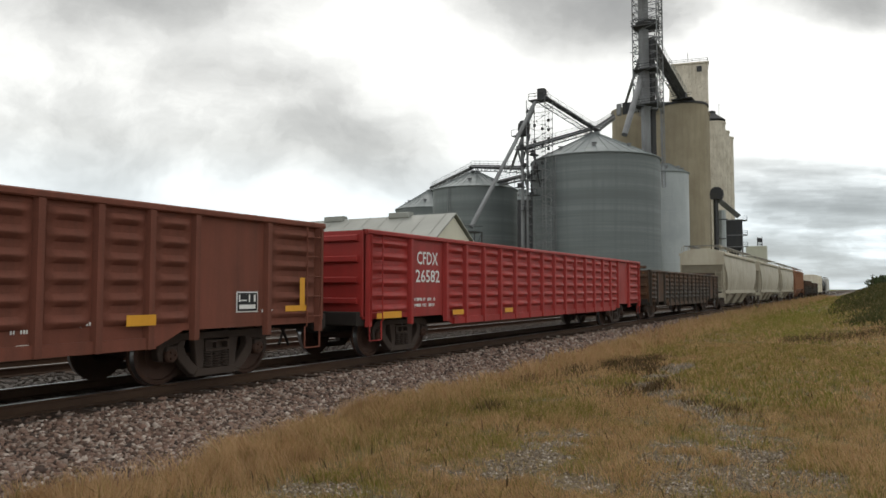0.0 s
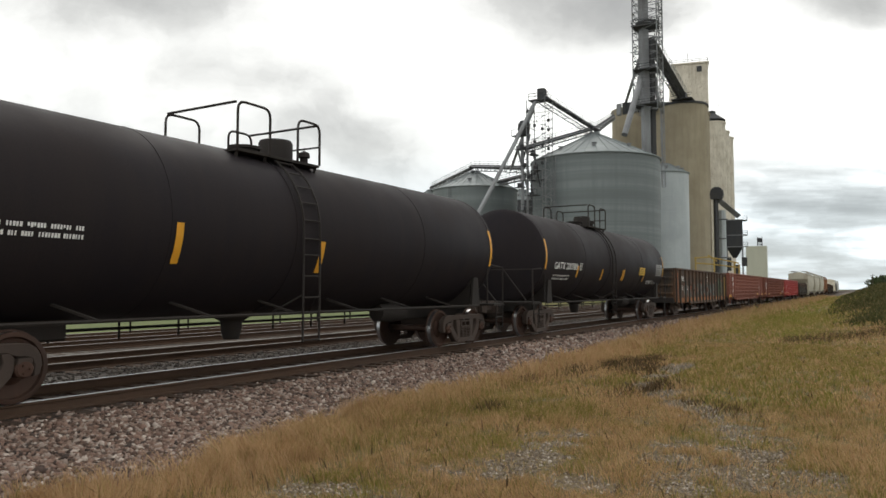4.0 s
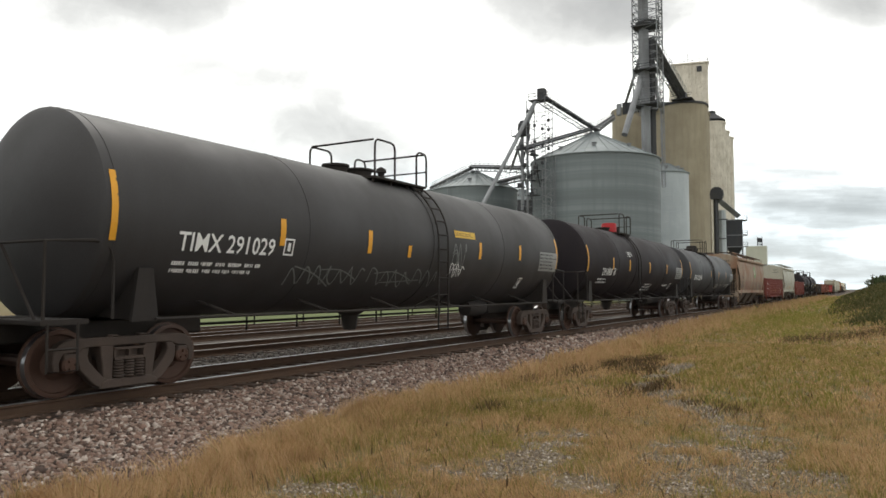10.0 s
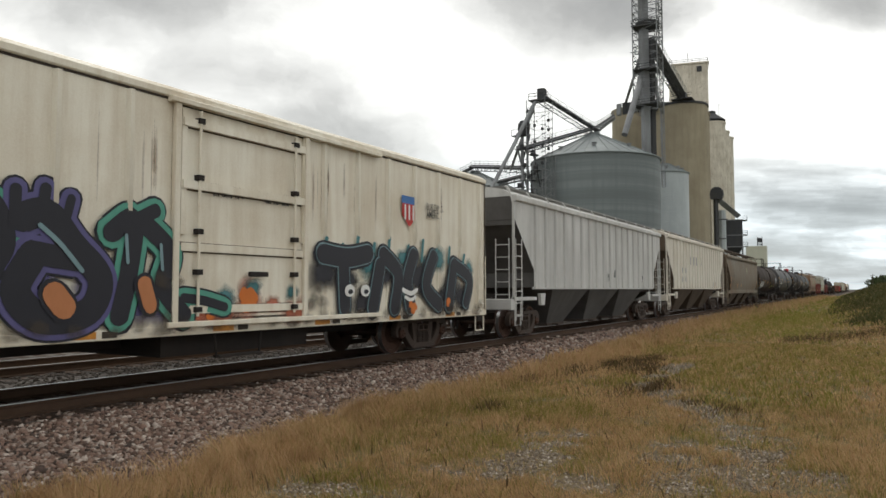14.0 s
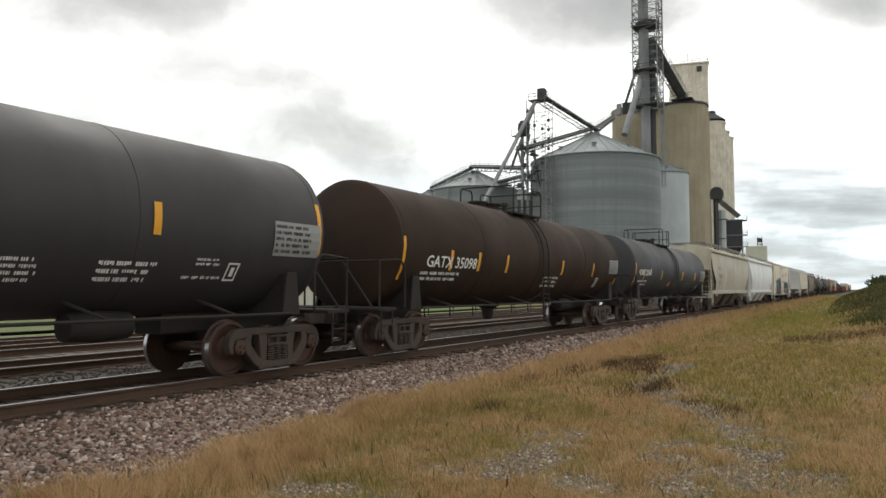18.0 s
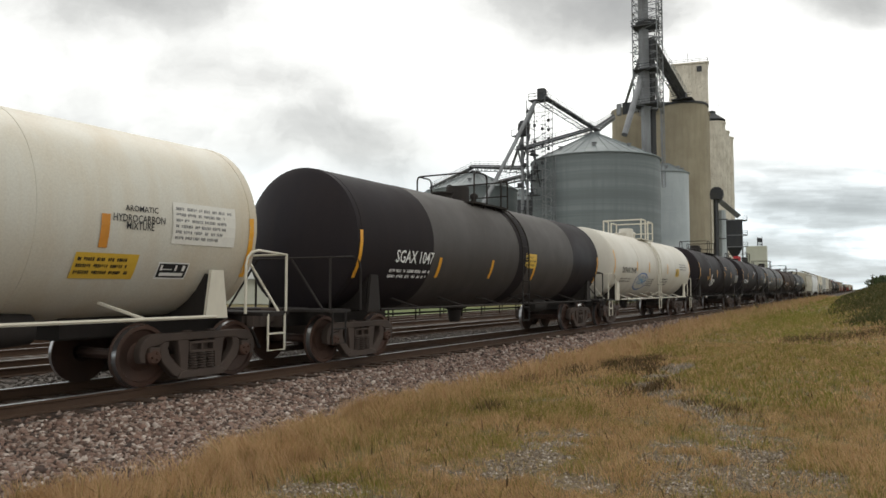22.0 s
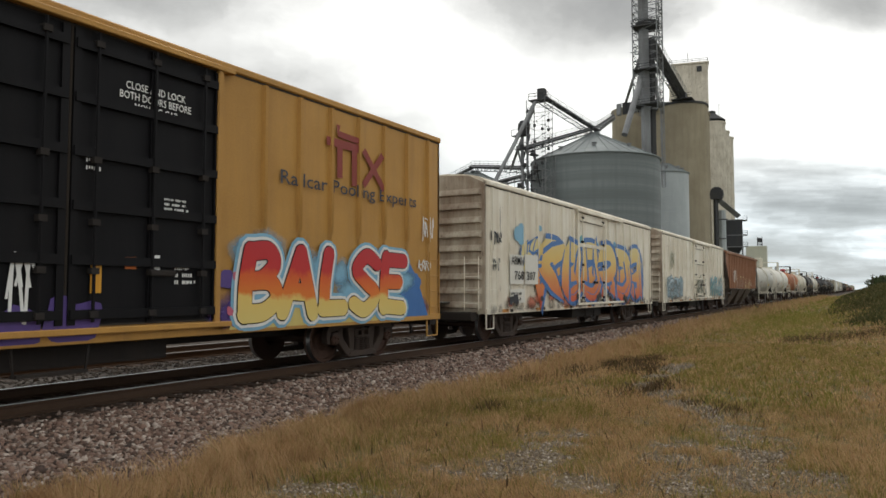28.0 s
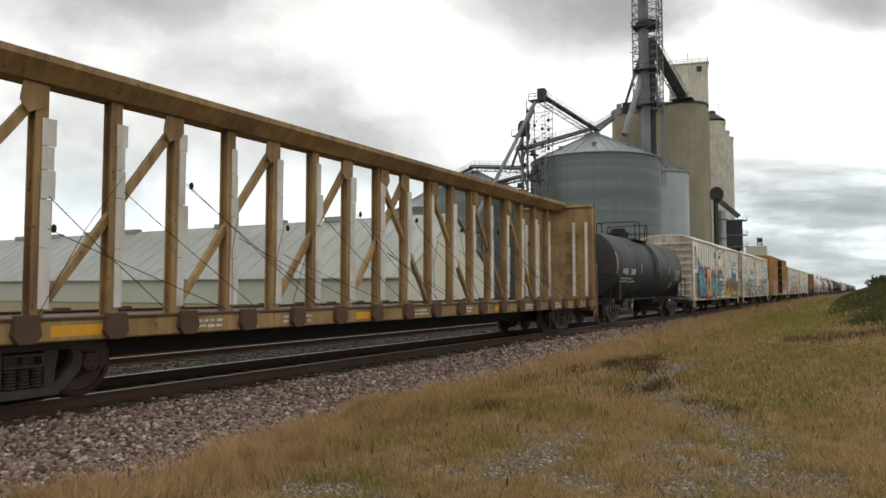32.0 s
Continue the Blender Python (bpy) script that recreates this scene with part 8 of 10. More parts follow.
def bar(g, X, pts, w, o, mi, nib):
    """A flat bar along pts that swells in the middle and ends in slanted or pointed nibs."""
    m = len(pts)
    vs = []
    for i, p in enumerate(pts):
        a, b = pts[max(i - 1, 0)], pts[min(i + 1, m - 1)]
        dy, dz = b[0] - a[0], b[1] - a[1]
        ln = math.hypot(dy, dz) or 1
        t = i / (m - 1)
        k = w / 2 * (1.0 if t < 0.6 else 1.0 - nib * (t - 0.6) / 0.4)
        slant = (0.35 * w if i == 0 else -0.3 * w if i == m - 1 else 0.0)
        for s in (-1, 1):
            y, z = p[0] - dz / ln * k * s + dy / ln * slant * s, p[1] + dy / ln * k * s + dz / ln * slant * s
            vs.append((X(z) + o + 0.00002 * i, y, z))
    g.add(vs, [(2 * i, 2 * i + 1, 2 * i + 3, 2 * i + 2) for i in range(m - 1)], mi)


def piece(c, y0, y1, z0, z1, n, fill, line, glow=None, shine=None, seed=0, off=0.004, fat=0.30, dots=None, rim=0.30):
    """A block of n interlocked sprayed shapes; fill may be several paints."""
    car, X = c[0], c[1]
    fills = list(fill) if isinstance(fill, (list, tuple)) else [fill]
    rnd = random.Random(seed)
    w = (y1 - y0) / n
    wd = min(w, z1 - z0) * fat
    if glow:
        m = Mist(X, off)
        for i in range(n):
            m.cloud(y0 + (i + 0.5) * w, (z0 + z1) / 2 + rnd.uniform(0.0, 0.15), w * 0.85, (z1 - z0) * 0.66, rnd, 0.72)
        m.done(car, "graffiti_mist", glow)
    g = G()
    mats = [line] + fills + ([shine] if shine else []) + ([dots] if dots else [])
    o = off + 0.008
    jobs = []
    for i in range(n):
        for pts, k in strokes(rnd, y0 + (i + 0.5) * w, w, z0 + wd * 0.25, z1 - wd * 0.25):
            jobs.append((pts, k * wd * rnd.uniform(0.85, 1.25), rnd.randrange(len(fills)), rnd.random(), rnd.uniform(0.0, 0.9)))
    rnd.shuffle(jobs)
    for pts, k, mi, luck, nib in jobs:
        bar(g, X, pts, k + wd * rim, o, 0, nib)
        bar(g, X, pts, k, o + 0.0004, 1 + mi, nib)
        if len(fills) > 1 and luck < 0.6:
            half = pts[:max(2, (len(pts) + 1) // 2)]
            bar(g, X, half, k * 0.92, o + 0.0008, 1 + (mi + 1) % len(fills), 0.6)
        if shine and luck > 0.35:
            edge_ = [(p[0] - k * 0.30, p[1] + k * 0.05) for p in pts]
            bar(g, X, edge_, k * 0.10, o + 0.0011, 1 + len(fills), 0.8)
        if luck > 0.8:
            bar(g, X, [(p[0] + k * 0.15, p[1]) for p in pts], k * 0.08, o + 0.0014, 0, 0.8)
        o += 0.0006
    for _ in range(n * (4 if dots else 0)):
        cy, cz, r = rnd.uniform(y0, y1), rnd.uniform(z0 + 0.1, z1 - 0.1), rnd.uniform(0.04, 0.11)
        ring = [(cy + r * math.cos(a), cz + r * math.sin(a)) for a in [0.63 * i for i in range(10)]]
        g.add([(X(z) + o, y, z) for y, z in ring], [tuple(range(10))], len(mats) - 1)
    tagged(part("graffiti", g, mats, car, smooth=0), kind="stuff")


def scrawl(c, y0, y1, z0, z1, mat, loops=5, w=0.05, seed=0, off=0.012):
    """A quick looping tag."""
    rnd = random.Random(seed)
    s = Spray(c[1], off)
    pts = []
    for i in range(loops):
        y = y0 + (y1 - y0) * (i + 0.3) / loops
        st = (y1 - y0) / loops
        pts += [(y, z0 + (z1 - z0) * rnd.uniform(0.0, 0.25)), (y + st * rnd.uniform(0.0, 0.3), z0 + (z1 - z0) * rnd.uniform(0.75, 1.0)), (y + st * rnd.uniform(0.35, 0.7), z0 + (z1 - z0) * rnd.uniform(0.3, 0.8))]
    s.band(curve(pts, 6), w, False)
    for k in range(2):
        y = rnd.uniform(y0, (y0 + y1) / 2)
        s.band(curve([(y, z0 + (z1 - z0) * rnd.uniform(0.2, 0.9)), (y + 0.25 * (y1 - y0), z0 + (z1 - z0) * rnd.uniform(0.3, 0.9)), (y + 0.5 * (y1 - y0), z0 + (z1 - z0) * rnd.uniform(0.0, 0.6))], 6), w * 0.8)
    s.done(c[0], "graffiti_tag", mat)


# strokes of sprayed capitals in a unit square
CAPS = {"A": (((0.02, 0.0), (0.22, 0.5), (0.42, 1.0)), ((0.42, 1.0), (0.66, 0.5), (0.9, 0.0)), ((0.22, 0.34), (0.7, 0.34))),
        "B": (((0.12, 0.0), (0.08, 0.5), (0.14, 1.0)), ((0.14, 0.98), (0.6, 1.0), (0.78, 0.78), (0.5, 0.55), (0.15, 0.52)), ((0.15, 0.52), (0.7, 0.5), (0.92, 0.24), (0.6, 0.03), (0.1, 0.02))),
        "C": (((0.88, 0.86), (0.5, 1.0), (0.1, 0.72), (0.08, 0.3), (0.45, 0.0), (0.9, 0.16)),),
        "E": (((0.88, 0.98), (0.12, 0.96)), ((0.12, 1.0), (0.1, 0.5), (0.14, 0.0)), ((0.1, 0.04), (0.92, 0.02)), ((0.12, 0.52), (0.7, 0.54))),
        "G": (((0.88, 0.86), (0.5, 1.0), (0.1, 0.72), (0.08, 0.3), (0.45, 0.0), (0.86, 0.2), (0.9, 0.48), (0.5, 0.46)),),
        "H": (((0.1, 0.0), (0.12, 1.0)), ((0.12, 0.5), (0.5, 0.62), (0.82, 0.5)), ((0.82, 0.55), (0.86, 0.0))),
        "L": (((0.2, 1.0), (0.14, 0.5), (0.16, 0.04)), ((0.12, 0.04), (0.8, 0.06))),
        "M": (((0.05, 0.0), (0.12, 0.95)), ((0.12, 0.95), (0.48, 0.35)), ((0.48, 0.35), (0.85, 1.0)), ((0.85, 1.0), (0.92, 0.0))),
        "N": (((0.08, 0.0), (0.12, 1.0)), ((0.12, 1.0), (0.82, 0.0)), ((0.82, 0.0), (0.88, 1.0))),
        "O": (((0.5, 1.0), (0.1, 0.78), (0.1, 0.22), (0.5, 0.0), (0.9, 0.22), (0.9, 0.78), (0.5, 1.0)),),
        "R": (((0.12, 0.0), (0.1, 1.0)), ((0.1, 0.98), (0.6, 1.0), (0.82, 0.76), (0.5, 0.5), (0.12, 0.48)), ((0.4, 0.48), (0.9, 0.0))),
        "S": (((0.86, 0.88), (0.45, 1.02), (0.1, 0.76), (0.45, 0.53), (0.88, 0.28), (0.5, 0.0), (0.06, 0.12)),),
        "T": (((0.02, 0.92), (0.5, 1.0), (0.98, 0.94)), ((0.5, 0.96), (0.48, 0.0))),
        "U": (((0.1, 1.0), (0.12, 0.3), (0.48, 0.0), (0.86, 0.3), (0.88, 1.0)),),
        "Y": (((0.05, 1.0), (0.45, 0.5)), ((0.95, 1.0), (0.45, 0.5), (0.4, 0.0)))}


def capitals(c, text, y0, y1, z0, z1, fat, layers, seed=0, off=0.006, lean=0.0):
    """Fat sprayed capitals, side by side; layers are (extra width, paint), from the rim inwards."""
    rnd = random.Random(seed)
    w = (y1 - y0) / len(text)
    runs = []
    for i, ch in enumerate(text):
        tip = rnd.uniform(-0.05, 0.05)
        for st in CAPS[ch]:
            runs.append([(y0 + w * (i + 0.5 + (p[0] - 0.5) * 0.92) + lean * (p[1] - 0.5), z0 + (z1 - z0) * (p[1] + tip * (p[0] - 0.5))) for p in curve(st, 6)])
    for n, (extra, mat) in enumerate(layers):
        sp_ = Spray(c[1], off + 0.009 * n)
        for run in runs:
            sp_.band(run, fat + extra)
            for end in (run[0], run[-1]):
                sp_.blot(end[0], end[1], (fat + extra) / 2, (fat + extra) / 2, rnd, 10, 0.05)
        sp_.done(c[0], "graffiti", mat)


def strands(c, runs, y0, y1, z0, z1, layers, off=0.006, seed=0):
    """Fat free strokes, each (width, points across and up from 0 to 1); layers as for capitals."""
    rnd = random.Random(seed)
    done = [(w_, [(y0 + (y1 - y0) * u, z0 + (z1 - z0) * v) for u, v in curve(pts, 7)]) for w_, pts in runs]
    for n, (extra, mat) in enumerate(layers):
        sp_ = Spray(c[1], off + 0.009 * n)
        for w_, run in done:
            k = max(w_ + extra, 0.03)
            sp_.band(run, k)
            for end in (run[0], run[-1]):
                sp_.blot(end[0], end[1], k / 2, k / 2, rnd, 12, 0.05)
        sp_.done(c[0], "graffiti", mat)


def blots(c, y0, y1, z0, z1, mat, n, size, seed=0, off=0.004, rough=0.25):
    rnd = random.Random(seed)
    s = Spray(c[1], off)
    for _ in range(n):
        r = size * rnd.uniform(0.6, 1.3)
        s.blot(rnd.uniform(y0, y1), rnd.uniform(z0, z1), r, r * rnd.uniform(0.6, 1.1), rnd, 18, rough)
    s.done(c[0], "graffiti_patch", mat)


# black gondola
decal(car_d[0], "orange_patch", rect(-7.9, -7.2, 0.75, 2.35), P_ORANGE, car_d[1], 0.004)
decal(car_d[0], "yellow_patch", rect(7.16, 7.9, 0.95, 2.3), plain("worn_yellow_paint", (0.40, 0.25, 0.035), 0.65, 0, 0.6, 3), car_d[1], 0.004)
decal(car_d[0], "green_patch", rect(5.17, 6.2, 0.74, 2.1), plain("faded_green_paint", (0.085, 0.170, 0.085), 0.65, 0, 0.6, 3), car_d[1], 0.004)
CO(car_d, 5.5, 6.0, 1.25, 1.62)
P_DIM = weathered("faded_teal_spray", (0.115, 0.150, 0.140), (0.045, 0.034, 0.026), 0.7, 0.5, 0.65, 0, 63, 0.1, 3.0, (0.16, 0.055, 0.03), 0.60)
P_EMB = weathered("faded_orange_spray", (0.26, 0.075, 0.028), (0.10, 0.040, 0.022), 0.6, 0.5, 0.65, 0, 64, 0.1, 3.0)
P_OLDOR = weathered("worn_orange_sill_paint", (0.33, 0.125, 0.035), (0.12, 0.05, 0.022), 0.7, 0.7, 0.7, 0, 61)
for i, ch in enumerate("OARORAOAE"):
    a = -5.75 + i * 1.075
    mist(car_d, a, a + 0.7, 1.15, 1.7, P_EMB, 3, 0.42, 210 + i, 0.002)
    capitals(car_d, ch, a, a + 0.72, 1.12, 1.72, 0.20, ((0.10, P_EMB), (0.0, P_DIM)), 200 + i, 0.006)
decal(car_d[0], "orange_sill", rect(-7.6, 7.7, 0.72, 0.98), P_OLDOR, lambda z: 1.50, 0.006)
streaks(car_d, -7.6, 7.7, 1.05, 0.4, P_BLACK, 34, 221, 0.012)
words(car_d[0], "Nationwide", 2.55, 1.96, 0.17, P_EMB, car_d[1], 2.3, 0.0, 0.008)
words(car_d[0], "Pool", 5.75, 1.96, 0.17, P_EMB, car_d[1], 1.1, 0.0, 0.008)
s_ = Spray(car_d[1], 0.010)
s_.band([(0.95 + 0.2 * math.cos(a), 2.05 + 0.2 * math.sin(a)) for a in [i * 0.33 for i in range(20)]], 0.05)
s_.band([(0.85, 2.12), (0.93, 2.12)], 0.04)
s_.band([(1.0, 2.12), (1.08, 2.12)], 0.04)
s_.band([(0.84, 1.98), (0.95, 1.94), (1.06, 1.98)], 0.04)
s_.done(car_d[0], "graffiti_ring", P_WHITE)

# pale grey hopper, rust-streaked hopper
blots(car_h, 0.6, 0.95, 1.5, 1.8, P_PINK, 3, 0.12, 3, 0.008)
piece(car_j, -4.9, -1.2, 1.42, 2.15, 5, M_HOP_RUST, plain("rust_pink_spray", (0.24, 0.06, 0.05), 0.6), None, None, 41, 0.006, 0.36)
piece(car_j, -0.6, 4.2, 1.42, 2.0, 8, M_HOP_RUST, P_BLACK, None, None, 42, 0.006, 0.40)
piece(car_j, 4.2, 7.0, 1.42, 2.05, 4, M_HOP_RUST, P_BLACK, None, None, 43, 0.006, 0.38)
scrawl(car_j, -6.75, -5.5, 1.54, 1.85, P_BLACK, 5, 0.035, 44)
scrawl(car_j, 6.4, 7.1, 1.40, 1.9, P_WHITE, 4, 0.03, 45)
s_ = Spray(car_j[1], 0.008)
s_.blot(1.25, 2.92, 0.58, 0.50, random.Random(4), 40, 0.0)
s_.done(car_j[0], "green_emblem", plain("green_emblem_paint", (0.09, 0.26, 0.06), 0.6, 0, 0.4))
s_ = Spray(car_j[1], 0.014)
s_.blot(1.12, 2.94, 0.36, 0.24, random.Random(5), 40, 0.0)
s_.done(car_j[0], "emblem_centre", M_HOP_TAN)
decal(car_j[0], "emblem_bar", rect(0.88, 1.36, 2.88, 3.0), M_DARKMARK, car_j[1], 0.020)
# tanks with chalk and bubble graffiti
scrawl(car_m, -4.5, -2.2, 1.5, 1.9, P_GREY, 7, 0.03, 51)
scrawl(car_m, -2.1, 0.8, 1.5, 1.9, P_GREY, 7, 0.03, 52)
scrawl(car_m, 1.1, 1.9, 1.95, 2.6, P_GREY, 3, 0.03, 53)
scrawl(car_m, 1.1, 1.9, 1.7, 2.1, P_WHITE, 3, 0.025, 54)
piece(car_n, -6.9, -4.3, 1.48, 2.22, 5, P_WHITE, P_BLACK, None, None, 61, 0.02, 0.46)
scrawl(car_n, -4.4, -1.3, 1.55, 1.95, P_GREY, 8, 0.03, 62)
words(car_n[0], "Catnip", 1.75, 1.62, 0.36, plain("green_yellow_spray", (0.42, 0.45, 0.12), 0.5), car_n[1], 2.2, -0.01)
scrawl(car_f, -8.0, -7.0, 1.9, 2.5, P_WHITE, 3, 0.05, 63, 0.02)
blots(car_o, 0.6, 1.4, 2.9, 3.3, P_OLIVE, 3, 0.22, 64, 0.006)
# white hopper's faded name as plain blocks
P_FADE = plain("faded_grey_mark", (0.33, 0.33, 0.34), 0.7)
for i, (y, w) in enumerate(((-2.9, 0.35), (-2.3, 0.12), (-1.9, 0.45), (-1.2, 0.3), (-0.6, 0.12), (0.1, 0.35), (0.7, 0.25))):
    decal(car_p[0], "faded_mark", rect(y, y + w, 2.85, 3.32), P_FADE, car_p[1], 0.005)
for y, z in ((-5.4, 2.35), (-5.4, 1.85)):
    for k in range(4):
        decal(car_p[0], "faded_mark", rect(y + k * 0.42, y + k * 0.42 + 0.24, z, z + 0.28), P_FADE, car_p[1], 0.005)
scrawl(car_p, 4.8, 6.0, 1.2, 1.45, P_BLACK, 5, 0.04, 66, -0.2)
decal(car_p[0], "grey_patch", rect(4.35, 4.75, 1.62, 1.9), P_FADE, car_p[1], 0.006)
scrawl(car_q, 0.05, 0.6, 1.72, 2.05, P_GREY, 3, 0.04, 67)
blots(car_q, 1.05, 1.15, 2.0, 2.08, P_GREY, 2, 0.16, 68, 0.008)
# reefer with dark graffiti
mist(car_r, -6.7, -5.0, 1.05, 1.7, P_BRICK, 4, 0.5, 75)
mist(car_r, -1.2, 1.5, 1.0, 1.5, P_BRICK, 5, 0.38, 76)
mist(car_r, -0.6, 1.4, 1.2, 1.6, P_TEAL, 3, 0.26, 77, 0.004)
mist(car_r, -8.0, -6.4, 1.3, 1.7, P_CREAM, 4, 0.22, 74)
mist(car_r, -5.6, -1.3, 1.2, 2.2, P_VIOLET, 7, 0.6, 71, 0.003)
LEFT_PIECE = ((0.32, ((0.02, 0.85), (0.12, 0.88), (0.17, 0.60), (0.09, 0.32), (0.03, 0.05))), (0.30, ((0.0, 0.45), (0.08, 0.5), (0.14, 0.4))))
MID_PIECE = ((0.38, ((0.24, 0.80), (0.33, 0.84), (0.43, 0.62), (0.55, 0.36), (0.50, 0.10), (0.32, 0.06), (0.22, 0.26), (0.27, 0.5))), (0.16, ((0.21, 0.8), (0.21, 1.0))), (0.16, ((0.31, 0.86), (0.32, 1.03))), (0.14, ((0.40, 0.8), (0.42, 0.97))), (0.3, ((0.27, 0.55), (0.45, 0.5))))
RIGHT_PIECE = ((0.30, ((0.60, 0.74), (0.70, 0.86), (0.68, 0.42), (0.64, 0.06))), (0.30, ((0.76, 0.82), (0.88, 0.60), (0.85, 0.30), (0.96, 0.05))), (0.16, ((0.96, 0.2), (1.08, 0.17), (1.2, 0.11))), (0.22, ((0.66, 0.8), (0.8, 0.95))))
strands(car_r, LEFT_PIECE + RIGHT_PIECE, -4.25, -1.0, 1.0, 2.62, ((0.20, P_BLACK), (0.14, P_SEA), (-0.02, P_BLACK)), 0.008, 86)
strands(car_r, MID_PIECE, -4.25, -1.0, 1.0, 2.62, ((0.18, P_BLACK), (0.12, P_VIOLET), (-0.02, P_BLACK)), 0.012, 87)
strands(car_r, ((0.30, ((0.36, 0.24), (0.40, 0.14))), (0.22, ((0.75, 0.32), (0.78, 0.14))), (0.2, ((0.0, 0.2), (0.02, 0.3)))), -4.25, -1.0, 1.0, 2.62, ((0.10, P_BLACK), (0.0, P_PEACHY)), 0.044, 88)
strands(car_r, ((0.06, ((0.30, 0.75), (0.38, 0.62), (0.47, 0.42))), (0.05, ((0.66, 0.72), (0.67, 0.5))), (0.05, ((0.83, 0.66), (0.84, 0.45))), (0.06, ((0.05, 0.8), (0.12, 0.7)))), -4.25, -1.0, 1.0, 2.62, ((0.0, P_SLATE),), 0.044, 89)
strands(car_r, ((0.34, ((0.1, 0.9), (0.3, 0.5), (0.1, 0.1))), (0.34, ((0.45, 0.85), (0.6, 0.95), (0.75, 0.5), (0.5, 0.1))), (0.3, ((0.85, 0.9), (0.8, 0.4), (0.95, 0.05)))), -6.3, -4.3, 1.0, 2.4, ((0.18, P_BLACK), (0.12, P_SLATE), (0.0, P_NAVY)), 0.006, 90)
blots(car_r, -0.8, 1.3, 1.0, 1.35, P_ORANGE, 4, 0.15, 73, 0.008)
mist(car_r, 1.8, 7.8, 1.95, 2.2, P_TEAL, 9, 0.42, 79)
mist(car_r, 1.9, 7.7, 1.1, 1.8, P_BLACK, 10, 0.5, 78, 0.006)
strands(car_r, tuple((0.10, ((u, 0.85), (u + 0.01, v))) for u, v in ((0.04, 1.08), (0.12, 1.0), (0.2, 1.14), (0.29, 1.06), (0.38, 1.18), (0.5, 1.08), (0.6, 1.2), (0.7, 1.06), (0.8, 1.12), (0.92, 1.0))), 1.8, 7.8, 1.0, 2.28, ((0.0, P_TEAL),), 0.010, 79)
strands(car_r, ((0.36, ((0.03, 0.86), (0.15, 0.82), (0.26, 0.9))), (0.32, ((0.13, 0.8), (0.14, 0.08))), (0.34, ((0.33, 0.72), (0.29, 0.06))), (0.34, ((0.35, 0.9), (0.44, 0.6), (0.42, 0.06))), (0.34, ((0.54, 0.92), (0.50, 0.5), (0.52, 0.06))), (0.34, ((0.68, 0.92), (0.63, 0.4), (0.72, 0.08))), (0.34, ((0.84, 0.8), (0.80, 0.06))), (0.30, ((0.85, 0.8), (0.97, 0.55), (0.94, 0.1)))), 1.8, 7.8, 1.0, 2.28, ((0.14, P_BLACK), (0.05, P_SLATE), (0.0, P_BLACK)), 0.012, 80)
strands(car_r, ((0.10, ((0.47, 0.34), (0.52, 0.28), (0.56, 0.34))), (0.08, ((0.485, 0.22), (0.52, 0.17), (0.55, 0.22)))), 1.8, 7.8, 1.0, 2.28, ((0.0, P_WHITE),), 0.040, 81)
blots(car_r, 2.0, 7.4, 1.02, 1.15, P_ORANGE, 3, 0.10, 80, 0.042)
for ey in (2.75, 3.25):
    blots(car_r, ey, ey + 0.01, 1.42, 1.43, P_WHITE, 1, 0.16, 83, 0.044, 0.03)
    blots(car_r, ey + 0.02, ey + 0.03, 1.40, 1.41, P_BLACK, 1, 0.07, 84, 0.048, 0.03)
scrawl(car_r, -8.4, -6.9, 2.45, 3.5, P_BLACK, 3, 0.03, 81, 0.004)
scrawl(car_r, -8.3, -7.5, 3.4, 3.9, P_YELLOW, 4, 0.05, 82, 0.004)
decal(car_r[0], "emblem_shield", [[(4.62, 3.05), (4.91, 2.80), (5.2, 3.05), (5.2, 3.30), (4.62, 3.30)]], P_RED, car_r[1], 0.006)
decal(car_r[0], "emblem_shield", rect(4.60, 5.22, 3.30, 3.47), P_BLUE, car_r[1], 0.006)
for k in range(3):
    decal(car_r[0], "emblem_stripe", rect(4.70 + k * 0.16, 4.76 + k * 0.16, 2.95, 3.28), P_WHITE, car_r[1], 0.012)
# tanks
scrawl(car_y, -3.75, -2.45, 1.72, 2.15, P_WHITE, 5, 0.075, 91, 0.014)
scrawl(car_y, -3.6, -2.6, 1.62, 1.78, P_WHITE, 2, 0.05, 96, 0.018)
blots(car_y, -3.6, -3.5, 2.28, 2.3, P_WHITE, 2, 0.12, 92, 0.014)
s_ = Spray(car_z[1], 0.012)
s_.band(curve([(-2.7 + 1.05 * math.cos(a), 1.80 + 0.36 * math.sin(a)) for a in [0.4 + i * 0.55 for i in range(11)]], 3), 0.05)
s_.done(car_z[0], "graffiti_ring", P_BLUE)
scrawl(car_z, -3.5, -1.9, 1.62, 2.08, P_BLUE, 5, 0.035, 93, 0.016)
scrawl(car_z, -3.3, -2.0, 1.66, 2.0, P_SKY, 4, 0.03, 95, 0.020)
blots(car_ee, 0.9, 3.0, 1.9, 2.9, plain("grey_touch_up", (0.42, 0.42, 0.385), 0.5), 7, 0.42, 94, 0.008)
# red-brown hopper
piece(car_ff, -4.2, 0.4, 1.5, 2.15, 6, M_HOP_FOX, P_GREY, None, None, 101, 0.006, 0.34)
piece(car_ff, 0.45, 4.2, 1.5, 2.25, 5, M_HOP_FOX, P_CREAM, None, None, 102, 0.006, 0.30)
blots(car_ff, -3.6, 0.3, 2.2, 2.5, P_CREAM, 9, 0.07, 103, 0.066)
scrawl(car_ff, 7.4, 8.3, 3.0, 3.6, P_BLACK, 4, 0.03, 104, 0.01)
